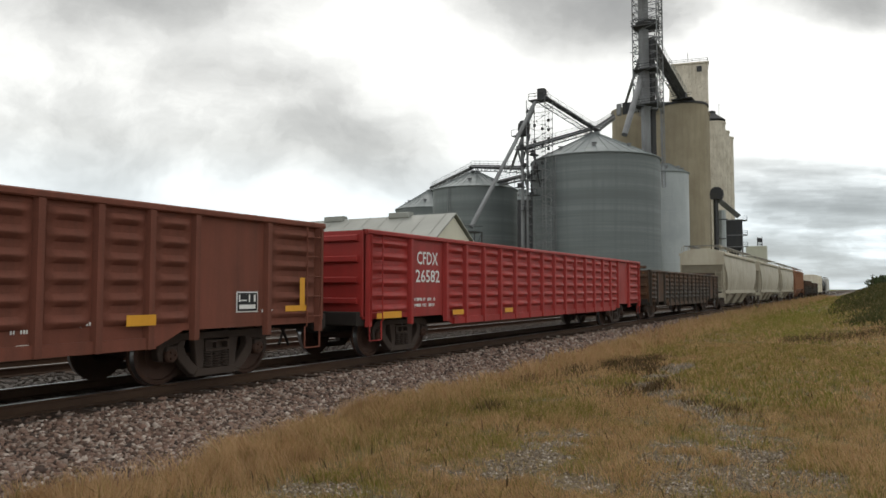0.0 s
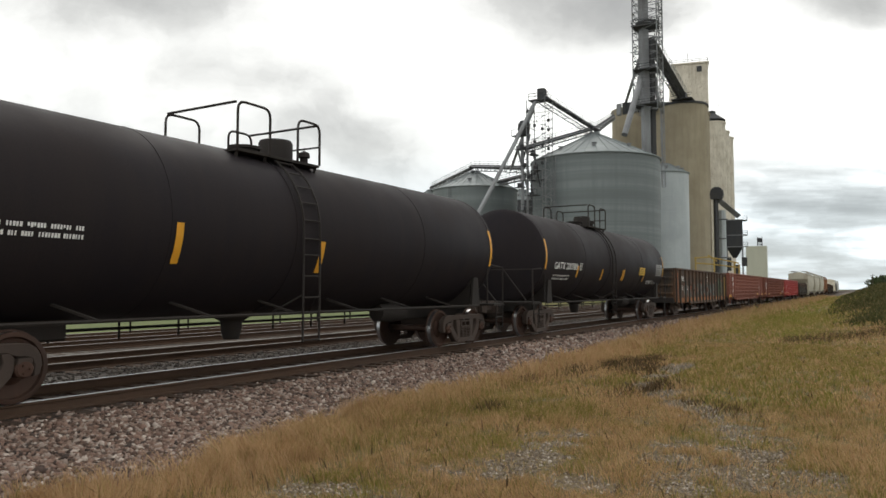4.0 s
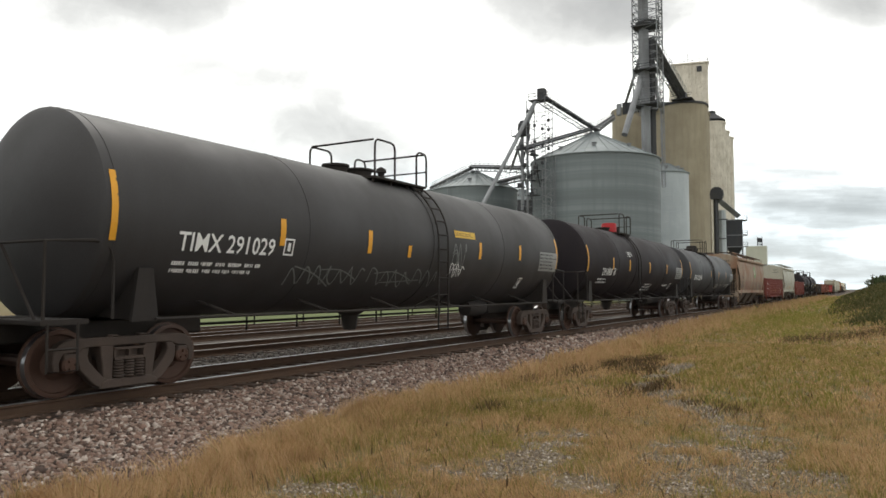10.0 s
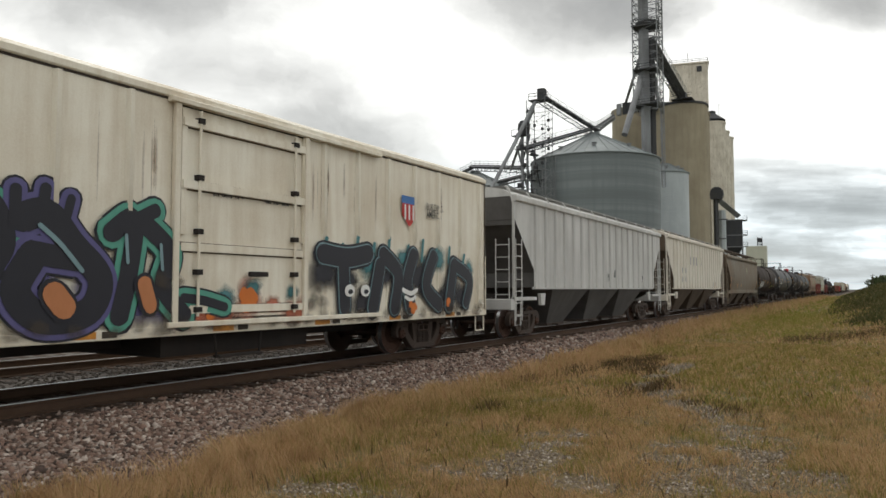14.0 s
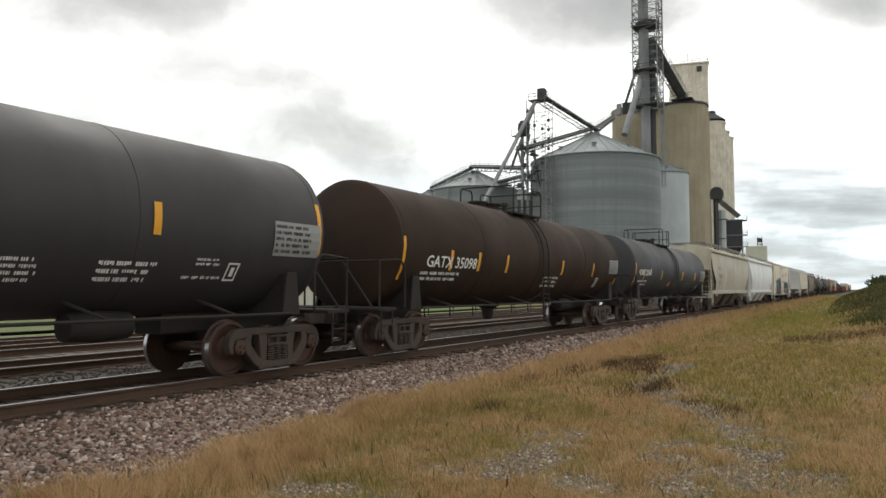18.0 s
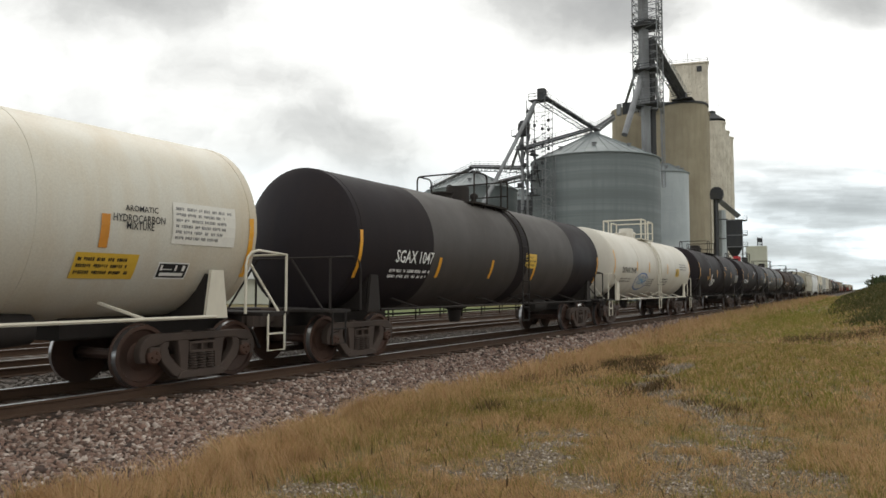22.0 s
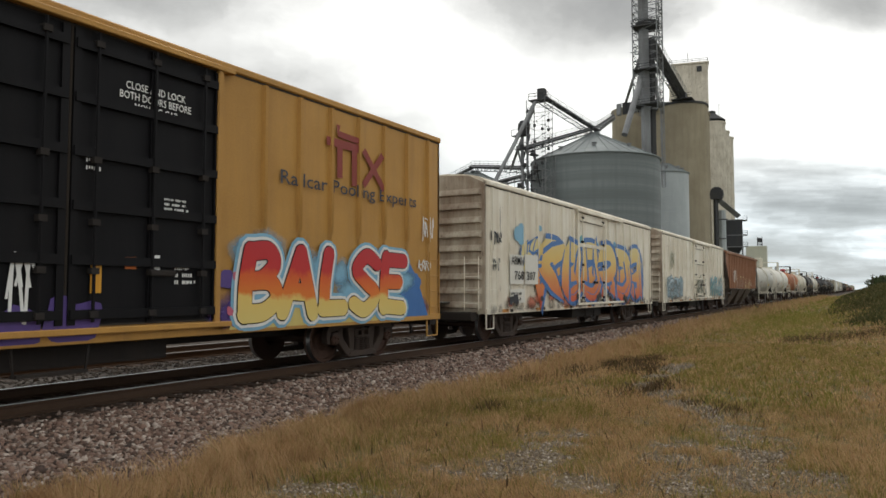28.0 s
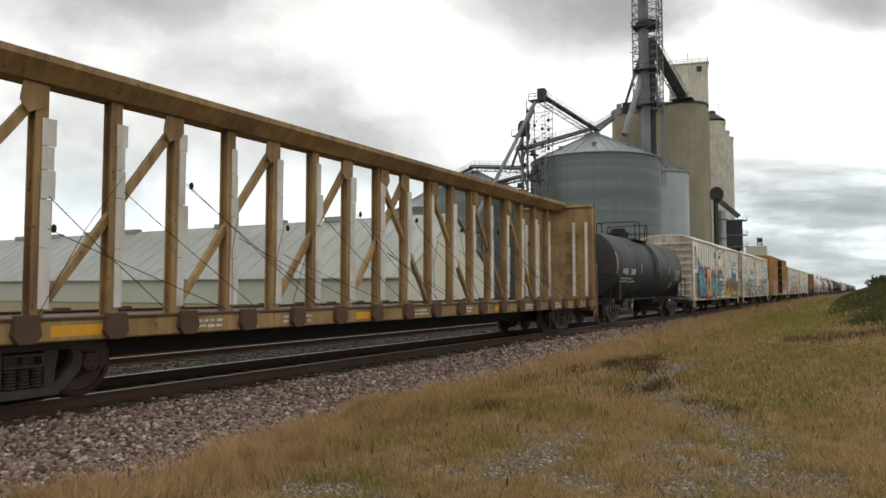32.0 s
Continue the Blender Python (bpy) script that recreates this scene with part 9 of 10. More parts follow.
# reefer with scattered graffiti
piece(car_gg, -8.1, -4.6, 0.95, 2.0, 5, (P_GREY, P_MIST, P_SLATE), P_BLACK, P_MIST, P_WHITE, 111, 0.002, 0.26)
piece(car_gg, -1.0, 2.0, 0.95, 2.2, 4, (P_GREY, P_OLIVE), P_OLIVE, None, None, 112, 0.002, 0.18)
piece(car_gg, 3.5, 8.2, 0.95, 2.3, 6, (P_AQUA, P_MIST), P_GREY, None, None, 113, 0.002, 0.2)
scrawl(car_gg, -7.6, -6.4, 2.4, 3.5, P_OLIVE, 4, 0.06, 114, 0.004)
# reefer with the big orange and blue piece
M_FIRE = spray("orange_to_cream_spray", [(1.0, (0.50, 0.07, 0.03)), (1.7, (0.60, 0.22, 0.05)), (2.4, (0.64, 0.44, 0.12)), (3.2, (0.60, 0.50, 0.22))])
blots(car_hh, -6.6, 5.8, 2.75, 3.4, P_SKY, 13, 0.26, 121, 0.001, 0.08)
blots(car_hh, -7.0, 5.8, 2.3, 3.2, P_AQUA, 12, 0.22, 122, 0.006, 0.08)
mist(car_hh, -7.3, 6.8, 0.98, 1.3, P_BRICK, 14, 0.5, 123, 0.012)
piece(car_hh, -5.2, 6.4, 1.02, 3.1, 6, (M_FIRE, M_FIRE, M_FIRE), P_BLUE, None, None, 124, 0.014, 0.36, None, 0.5)
piece(car_hh, -6.3, -5.2, 2.0, 2.95, 1, (P_CREAM,), P_BLUE, None, None, 130, 0.014, 0.34, None, 0.5)
blots(car_hh, -7.2, 6.0, 1.0, 1.25, P_BLACK, 12, 0.14, 126, 0.050)
scrawl(car_hh, 1.5, 3.2, 1.5, 2.9, P_NAVY, 3, 0.10, 127, 0.032)
scrawl(car_hh, -8.3, -7.6, 2.65, 3.05, P_BLACK, 4, 0.05, 128, 0.004)
scrawl(car_hh, -8.2, -7.7, 1.9, 2.3, P_GREY, 3, 0.04, 129, 0.004)
decal(car_hh[0], "white_patch", rect(-7.17, -6.24, 1.59, 2.42), M_WBOARD, car_hh[1], 0.034)
decal(car_hh[0], "white_patch", rect(-6.13, -5.16, 1.59, 2.46), M_WBOARD, car_hh[1], 0.034)
decal(car_hh[0], "white_patch", rect(-7.17, -6.16, 1.06, 1.45), M_WBOARD, car_hh[1], 0.034)
TXB((car_hh[0], lambda z: 1.606), -7.10, -6.27, 2.14, 2.38, "ARMN")
TXB((car_hh[0], lambda z: 1.606), -6.90, -6.26, 1.72, 1.96, "768")
TXB((car_hh[0], lambda z: 1.606), -6.05, -5.40, 1.72, 1.96, "307")
BRB((car_hh[0], lambda z: 1.606), -7.12, -6.2, 1.10, 1.40, 2)
decal(car_hh[0], "emblem_shield", rect(5.6, 5.95, 2.75, 3.2), P_RED, car_hh[1], 0.006)
# yellow boxcar
M_RAISE = spray("yellow_to_red_spray", [(0.8, (0.62, 0.50, 0.17)), (1.28, (0.64, 0.46, 0.13)), (1.36, (0.62, 0.17, 0.025)), (1.66, (0.58, 0.10, 0.02)), (1.76, (0.46, 0.025, 0.025)), (2.3, (0.42, 0.022, 0.03))])
M_EMBER = spray("ember_spray", [(0.8, (0.24, 0.085, 0.018)), (1.2, (0.34, 0.105, 0.018)), (1.45, (0.55, 0.10, 0.02)), (1.8, (0.52, 0.04, 0.03)), (2.2, (0.48, 0.10, 0.16))])
yc = car_ii
mist(yc, 2.6, 3.4, 0.95, 1.5, P_PURPLE, 3, 0.5, 131)
mist(yc, 7.4, 8.5, 0.95, 1.4, P_PURPLE, 3, 0.4, 139)
mist(yc, 3.0, 8.0, 1.3, 2.1, P_SKY, 9, 0.5, 132, 0.005)
decal(yc[0], "graffiti_patch", [[(2.85, 0.82), (7.0, 0.82), (7.1, 0.98), (7.9, 0.98), (7.9, 1.16), (2.95, 1.16)]], plain("pale_yellow_spray", (0.62, 0.50, 0.17), 0.55, 0, 0.3), yc[1], 0.006)
capitals(yc, "BALSE", 3.05, 7.8, 1.05, 2.08, 0.30, ((0.25, P_SKY), (0.14, P_WHITE), (0.035, P_BLACK), (0.0, M_RAISE)), 140, 0.008, 0.1)
blots(yc, 7.7, 8.3, 0.95, 1.7, P_BLUE, 9, 0.16, 142, 0.005)
blots(yc, 2.75, 3.2, 0.95, 1.7, P_PURPLE, 8, 0.15, 143, 0.005)
blots(yc, 2.75, 3.2, 0.95, 1.7, P_PINK, 7, 0.07, 144, 0.012)
scrawl(yc, 8.3, 8.9, 1.85, 2.1, P_WHITE, 4, 0.03, 145, 0.004)
scrawl(yc, 8.5, 9.0, 2.5, 3.1, P_WHITE, 5, 0.03, 146, 0.004)
decal(yc[0], "graffiti_patch", [[(7.6, 0.86), (8.75, 0.86), (8.3, 1.7), (7.9, 2.1)]], P_BLUE, yc[1], 0.002)
mist(yc, -8.2, -2.0, 1.1, 1.7, M_EMBER, 8, 0.85, 133)
capitals(yc, "CHMUTY", -7.7, -2.4, 1.02, 1.95, 0.42, ((0.14, P_WHITE), (0.03, P_NAVY), (0.0, M_EMBER)), 147, 0.008)
blots(yc, -7.6, -2.4, 0.95, 1.45, P_CREAM, 24, 0.085, 148, 0.042, 0.1)
blots(yc, -2.6, 0.6, 0.86, 1.1, P_PURPLE, 8, 0.26, 134, 0.001)
decal(yc[0], "graffiti_patch", [[(-9.0, 0.80), (-7.6, 0.80), (-7.9, 1.3), (-8.2, 1.35)]], P_PURPLE, yc[1], 0.001)
for y, txt in ((-8.34, "66"), (-7.57, "14"), (-6.64, "49")):
    decal(yc[0], "number_panel", rect(y, y + 0.74, 1.96, 2.26), M_DARKMARK, yc[1], 0.034)
    words(yc[0], txt, y + 0.12, 2.0, 0.22, M_WHITE, yc[1], 0.5, 0.012, 0.038)
for y in (-8.19, -7.41):
    decal(yc[0], "number_panel", rect(y, y + 0.58, 1.38, 1.68), M_DARKMARK, yc[1], 0.034)
    BR((yc[0], lambda z: 1.612), y + 0.04, y + 0.54, 1.42, 1.64, 2)
words(yc[0], "TB", -8.31, 2.45, 0.22, M_DARKMARK, yc[1], 0.5, 0.01, 0.006)
words(yc[0], "OX", -7.51, 2.45, 0.22, M_DARKMARK, yc[1], 0.56, 0.01, 0.006)
M_SLATE = plain("slate_lettering", (0.05, 0.055, 0.075), 0.6)
for txt, a, b, z in (("next", -8.39, -7.85, 3.80), ("load", -8.35, -7.86, 3.57), ("any", -5.77, -5.33, 3.78), ("road", -5.77, -5.22, 3.56)):
    words(yc[0], txt, a, z, 0.16, M_SLATE, yc[1], b - a, 0.01, 0.006)
words(yc[0], "Railcar Pooling Experts", 3.95, 3.25, 0.24, M_SLATE, yc[1], 4.3, 0.004, 0.006)
s1_, s2_ = Spray(yc[1], 0.006), Spray(yc[1], 0.010)
s1_.band([(-7.55, 3.15), (-7.0, 3.73), (-7.55, 4.25)], 0.24)
s1_.band([(-6.0, 3.2), (-6.55, 3.73), (-6.0, 4.25)], 0.24)
s1_.done(yc[0], "crossed_emblem", P_RED)
s2_.band(curve([(-7.5, 4.45), (-7.1, 4.0), (-6.75, 3.73), (-7.1, 3.4), (-7.5, 3.0)], 4), 0.22)
s2_.band(curve([(-6.05, 4.45), (-6.5, 4.0), (-6.72, 3.73), (-6.4, 3.35), (-6.0, 2.98)], 4), 0.22)
s2_.done(yc[0], "crossed_emblem", P_BLUE)
s1_ = Spray(yc[1], 0.006)
s1_.band([(5.15, 4.2), (6.2, 4.2)], 0.16)
s1_.band([(5.55, 4.15), (5.55, 3.55)], 0.16)
s1_.band([(6.0, 4.15), (6.0, 3.45)], 0.16)
s1_.band([(6.3, 4.2), (7.0, 3.5)], 0.14)
s1_.band([(6.95, 4.2), (6.3, 3.5)], 0.14)
s1_.band([(5.5, 4.55), (5.5, 4.38), (6.2, 4.35)], 0.12)
s1_.done(yc[0], "crossed_emblem", plain("brick_red_mark", (0.26, 0.05, 0.04), 0.6))
for a, b, z, txt in ((0.95, 1.94, 4.16, "CLOSE AND LOCK"), (0.86, 2.04, 4.02, "BOTH DOORS BEFORE"), (1.09, 1.81, 3.88, "MOVING CAR")):
    words(yc[0], txt, a, z, 0.10, M_WHITE, yc[1], b - a, 0.012, 0.004)
BR(yc, -1.7, -0.7, 3.9, 4.28, 3)
for y, z, w, h, m in ((0.4, 2.95, 0.28, 0.3, M_WHITE), (1.6, 2.55, 0.5, 0.2, M_WHITE), (0.5, 1.4, 0.16, 0.45, M_YELLOW), (1.0, 1.72, 0.17, 0.16, M_ORANGE), (1.35, 1.7, 0.2, 0.22, M_WHITE), (-0.9, 1.75, 0.2, 0.25, M_WHITE), (-1.3, 1.8, 0.14, 0.15, M_ORANGE), (1.8, 1.5, 0.4, 0.3, M_WHITE)):
    if w > 0.25:
        BR(yc, y, y + w, z, z + h, 3, m)
    else:
        decal(yc[0], "stencil", rect(y, y + w, z, z + h), m, yc[1], 0.004)
scrawl(yc, -0.55, -0.2, 1.0, 2.0, P_WHITE, 2, 0.04, 136)
scrawl(yc, -9.0, -8.4, 2.7, 3.3, P_BLACK, 4, 0.05, 137, 0.004)
scrawl(yc, -8.95, -8.5, 1.4, 1.8, P_WHITE, 4, 0.02, 138, 0.004)
# the two chilled reefers: blue panel with white bars
for c, y0, y1, z0, z1 in ((car_jj, 5.65, 7.41, 1.98, 3.46), (car_kk, 5.48, 7.30, 2.25, 3.46)):
    decal(c[0], "blue_panel", rect(y0, y1, z0, z1), plain("blue_panel_paint", (0.03, 0.09, 0.30), 0.5), c[1], 0.002)
    hz = z1 - z0
    for k, (a, b, lo, hi) in enumerate(((0.05, 0.42, 0.86, 0.94), (0.50, 0.95, 0.86, 0.94), (0.05, 0.95, 0.60, 0.78), (0.05, 0.95, 0.34, 0.54))):
        n = 7 if k > 1 else 5
        for i in range(n):
            ya = y0 + (y1 - y0) * (a + (b - a) * i / n)
            decal(c[0], "panel_mark", rect(ya, ya + (y1 - y0) * (b - a) / n * 0.84, z0 + hz * lo, z0 + hz * hi), M_WHITE, c[1], 0.007)
TXB(car_jj, -5.86, -4.47, 2.08, 2.38, "ARMN")
decal(car_jj[0], "black_patch", rect(-5.88, -3.77, 1.62, 1.92), M_DARKMARK, car_jj[1], 0.030)
TX((car_jj[0], lambda z: 1.595), -5.8, -4.5, 1.68, 1.86, "933931")
decal(car_jj[0], "black_patch", rect(-5.8, -4.6, 1.1, 1.5), plain("grey_patch_paint", (0.12, 0.14, 0.16), 0.6), car_jj[1], 0.030)
mist(car_jj, -3.9, -3.0, 2.4, 3.0, P_OLIVE, 3, 0.4, 141)
mist(car_jj, -7.4, -1.2, 1.0, 1.8, P_ROSE, 7, 0.55, 144)
piece(car_jj, -7.6, -5.9, 1.0, 2.1, 3, (P_CREAM, P_PEACH), P_GREY, None, None, 142, 0.002, 0.2)
piece(car_jj, -5.4, -2.2, 0.98, 2.15, 4, (P_PEACH, P_ROSE, P_AQUA, P_MIST), P_SLATE, P_AQUA, None, 143, 0.003, 0.36)
piece(car_jj, -2.2, 1.4, 0.98, 1.75, 5, (P_ROSE, P_MIST, P_PEACH), P_GREY, None, None, 149, 0.002, 0.24)
mist(car_jj, 1.9, 5.8, 2.1, 2.3, P_OLIVE, 7, 0.3, 147)
mist(car_jj, 1.7, 5.9, 1.05, 1.3, P_MIST, 7, 0.4, 148, 0.004)
mist(car_jj, 1.9, 5.6, 1.6, 1.9, P_PEACH, 6, 0.45, 145, 0.007)
piece(car_jj, 1.95, 5.7, 1.0, 2.2, 6, (P_CREAM, P_PEACH, P_MIST), P_BLACK, None, None, 146, 0.010, 0.24)
mist(car_jj, 5.6, 6.3, 1.1, 1.5, P_AQUA, 2, 0.3, 153)
mist(car_jj, 1.3, 1.9, 1.1, 1.6, P_TEAL, 2, 0.32, 154)
scrawl(car_jj, 6.3, 7.9, 1.0, 1.9, P_BLACK, 6, 0.03, 150, 0.004)
scrawl(car_jj, -7.8, -6.6, 2.5, 3.2, P_GREY, 5, 0.04, 151, 0.004)
scrawl(car_jj, -0.6, 0.4, 2.4, 3.0, P_GREY, 4, 0.03, 152, 0.004)
TXB((car_kk[0], lambda z: 1.60), -5.72, -4.62, 2.15, 2.42, "ARMN")
TXB((car_kk[0], lambda z: 1.60), -5.45, -4.62, 1.72, 1.97, "9201")
mist(car_kk, -7.3, 1.3, 2.3, 2.7, P_RED, 12, 0.48, 164)
mist(car_kk, -7.2, -3.6, 2.5, 2.7, P_BLUE, 5, 0.45, 165, 0.005)


def bubble(c, rows, fat, fill, line, shine, seed, off):
    """Fat rounded shapes with a dark rim, light runs and small curls, drawn as strokes."""
    rnd = random.Random(seed)
    rim, body, lit, ink = Spray(c[1], off), Spray(c[1], off + 0.008), Spray(c[1], off + 0.015), Spray(c[1], off + 0.018)
    cloud = Mist(c[1], off - 0.004)
    for pts in rows:
        run = curve(pts, 6)
        rim.band(run, fat + 0.15)
        body.band(run, fat)
        for end, way in ((run[0], -1), (run[-1], 1)):
            rim.blot(end[0], end[1], fat / 2 + 0.075, fat / 2 + 0.075, rnd, 16, 0.06)
            body.blot(end[0], end[1], fat / 2, fat / 2, rnd, 16, 0.06)
        lit.band([(y - 0.26 * fat, z + 0.10 * fat) for y, z in run[1:-2]], 0.045, True)
        ink.band([(y + 0.20 * fat, z - 0.12 * fat + 0.03 * math.sin(9 * z)) for y, z in run[2:-1]], 0.05, True)
        for _ in range(6):
            y, z = rnd.choice(run)
            y, z = y + rnd.uniform(-0.3, 0.3) * fat, z + rnd.uniform(-0.3, 0.3) * fat
            a, r = rnd.uniform(0, 6.28), rnd.uniform(0.07, 0.15)
            ink.band([(y + r * math.cos(a + 0.7 * q), z + r * math.sin(a + 0.7 * q)) for q in range(7)], 0.022, True)
        for y, z in run[::5]:
            cloud.cloud(y, z, fat * 0.9, fat * 0.9, rnd, 0.6)
    cloud.done(c[0], "graffiti_mist", line)
    rim.done(c[0], "graffiti_rim", line)
    body.done(c[0], "graffiti_fill", fill)
    lit.done(c[0], "graffiti_highlight", shine)
    ink.done(c[0], "graffiti_line", line)


P_TURQ = spray("turquoise_spray", [(0.9, (0.075, 0.27, 0.36)), (1.7, (0.10, 0.37, 0.43)), (2.6, (0.07, 0.30, 0.36))])
P_AMBER = spray("amber_spray", [(0.9, (0.55, 0.20, 0.06)), (1.5, (0.66, 0.40, 0.06)), (2.5, (0.68, 0.52, 0.08))])
mist(car_kk, -7.4, 0.9, 0.95, 1.3, P_RED, 20, 0.50, 172, 0.001)
mist(car_kk, -7.4, 0.7, 1.1, 2.1, P_TURQ, 16, 0.42, 178, 0.007)
mist(car_kk, -7.4, 0.5, 1.4, 2.0, P_NAVY, 14, 0.55, 173, 0.003)
bubble(car_kk, (((-7.05, 2.32), (-6.95, 2.12), (-6.45, 2.12), (-5.95, 2.30)), ((-6.80, 1.72), (-6.80, 1.25), (-6.35, 1.18), (-6.15, 1.55), (-6.5, 1.75)), ((-6.5, 1.45), (-6.7, 1.3))), 0.44, P_TURQ, P_BLACK, P_SKY, 161, 0.014)
bubble(car_kk, (((-5.8, 2.0), (-5.85, 1.5), (-5.8, 1.1)), ((-5.7, 1.8), (-5.35, 1.35), (-5.1, 1.05), (-4.85, 1.2), (-4.9, 1.5))), 0.24, P_TURQ, P_BLACK, P_SKY, 163, 0.014)
bubble(car_kk, (((-4.4, 2.45), (-4.55, 1.8), (-4.35, 1.15), (-3.8, 1.15), (-3.5, 1.75), (-3.75, 2.4), (-4.3, 2.5)), ((-3.6, 1.4), (-3.2, 1.1))), 0.46, P_AMBER, P_RED, P_CREAM, 162, 0.014)
bubble(car_kk, (((-3.0, 1.1), (-2.85, 1.7), (-2.6, 2.35), (-2.2, 2.1), (-2.05, 1.5), (-1.9, 1.1)), ((-2.7, 1.55), (-2.1, 1.5)), ((-0.85, 2.4), (-1.35, 2.45), (-1.5, 2.05), (-1.1, 1.75), (-0.95, 1.3), (-1.45, 1.1)), ((0.25, 2.35), (-0.35, 2.3), (-0.5, 1.75), (-0.35, 1.15), (0.3, 1.12)), ((-0.35, 1.72), (0.15, 1.75))), 0.38, P_TURQ, P_BLACK, P_SKY, 163, 0.014)
scrawl(car_kk, -2.2, -0.9, 1.0, 1.5, P_SKY, 6, 0.035, 175, 0.036)
scrawl(car_kk, -4.7, -3.4, 1.0, 1.5, P_CREAM, 6, 0.035, 176, 0.036)
scrawl(car_kk, 0.65, 1.4, 1.7, 2.3, P_RED, 4, 0.05, 177, 0.006)
mist(car_kk, 0.6, 1.6, 1.2, 2.0, P_RED, 3, 0.35, 171, 0.003)
P_SUNSET = spray("sunset_spray", [(0.95, (0.66, 0.50, 0.05)), (1.35, (0.62, 0.46, 0.07)), (1.6, (0.55, 0.13, 0.14)), (2.1, (0.50, 0.10, 0.17))])
mist(car_kk, 1.8, 8.2, 1.1, 1.9, P_LIME, 12, 0.5, 166, 0.002)
mist(car_kk, 3.2, 7.0, 1.9, 2.2, P_BLUE, 5, 0.35, 179, 0.004)
bubble(car_kk, (((2.0, 1.1), (2.5, 1.25), (3.0, 1.9), (3.3, 1.2)), ((3.2, 1.9), (3.7, 1.3), (4.1, 2.1), (4.4, 1.1)), ((4.8, 1.15), (5.0, 2.0), (5.4, 1.75), (5.0, 1.5), (5.6, 1.1)), ((6.3, 2.0), (5.9, 1.9), (6.2, 1.5), (6.0, 1.1)), ((6.5, 2.0), (7.2, 2.05), (6.9, 1.5), (7.1, 1.1)), ((8.0, 1.9), (7.6, 1.8), (7.9, 1.45), (7.6, 1.1))), 0.24, P_SUNSET, P_BLACK, P_YELLOW, 180, 0.012)
mist(car_kk, 1.8, 8.0, 0.95, 1.05, P_YELLOW, 9, 0.3, 167, 0.040)
scrawl(car_kk, 1.6, 2.4, 2.3, 3.4, P_GREY, 5, 0.025, 168, 0.004)
scrawl(car_kk, -7.6, -6.8, 2.8, 3.4, P_BLUE, 4, 0.05, 169, 0.004)
capitals(car_kk, "GSA", -7.15, -6.1, 2.62, 2.98, 0.06, ((0.0, P_BLACK),), 170, 0.008)
# centre-beam sill patches
for i in range(9):
    y = -9.2 + i * 2.05
    if i % 3:
        BR(car_mm, y, y + 0.8, 0.86, 1.02, 1)
    else:
        decal(car_mm[0], "reflector", rect(y, y + 0.7, 0.86, 1.0), M_YELLOW, car_mm[1], 0.006)
# diamond placard on the orange tank
for c in (car_cc,):
    decal(c[0], "placard", [[(7.0, 1.35), (7.2, 1.60), (7.0, 1.85), (6.8, 1.60)]], P_RED, lambda z: 1.45, 0.01)


# ---- lettering on the car ends ----
def end_words(c, text, x0, x1, z, size, mat, out):
    """A line of text on the rear end of a car; out is how far behind its middle."""
    vs, fs, w = glyphs(text, 0.012)
    k = (x1 - x0) / w
    g = G()
    g.add([(x0 + v[0] * k, -out, z + v[1] * size) for v in vs], fs)
    part("end_lettering", g, mat, c[0], smooth=0)


for c, a, b, z, mat in ((car_h, "NDYX", "845218", 3.75, M_DARKMARK), (car_o, "CGEX", "1062", 3.6, M_DARKMARK), (car_j, "CGEX", "1763", 3.6, M_DARKMARK)):
    end_words(c, a, 0.45, 0.95, z, 0.22, mat, c[2] - 0.066)
    end_words(c, b, 0.38, 1.02, z - 0.30, 0.22, mat, c[2] - 0.066)

P_RUNS = plain("rust_run_stain", (0.26, 0.135, 0.06), 0.75, 0, 0.4)
P_SOOT = plain("dark_grime_stain", (0.10, 0.080, 0.062), 0.8, 0, 0.4)
for c, plat, top in ((car_dd, 1.22, 3.85), (car_bb, 0.60, 3.7), (car_ee, 1.03, 3.7), (car_z, 1.20, 3.85)):
    streaks(c, plat - 2.2, plat + 0.3, top, 1.3, P_RUNS, 9 if c is not car_z else 3, 301)
for c in (car_jj, car_kk, car_r, car_gg, car_hh):
    W_ = 1.531
    edge_x = (c[0], lambda z: 1.531, c[2])
    streaks(edge_x, -1.9, -1.2, 4.1, 2.6, P_RUNS, 8, 303)
    streaks(edge_x, 1.7, 2.2, 4.1, 2.6, P_RUNS, 8, 308)
    streaks(edge_x, -8.2, 8.2, 4.2, 2.4, P_RUNS, 26, 304)
    streaks(edge_x, -8.2, 8.2, 1.7, 0.9, P_SOOT, 50, 305)
    mist(c, -8.4, 8.4, 0.86, 0.98, P_SOOT, 40, 0.26, 311, 0.062, 0.5)
    mist(c, -1.7, -1.2, 1.0, 1.7, P_SOOT, 4, 0.22, 309, 0.05, 0.5)
    mist(c, 1.6, 2.0, 1.0, 1.7, P_SOOT, 4, 0.22, 310, 0.05, 0.5)
    for i in range(7):
        y = -7.6 + i * 2.35
        decal(c[0], "reflector", rect(y, y + 0.42, 0.81, 0.90), M_ORANGE2, lambda z: 1.566, 0.002)
        decal(c[0], "black_patch", rect(y + 0.5, y + 0.72, 0.81, 0.90), M_GRIME_SHADE, lambda z: 1.566, 0.002)

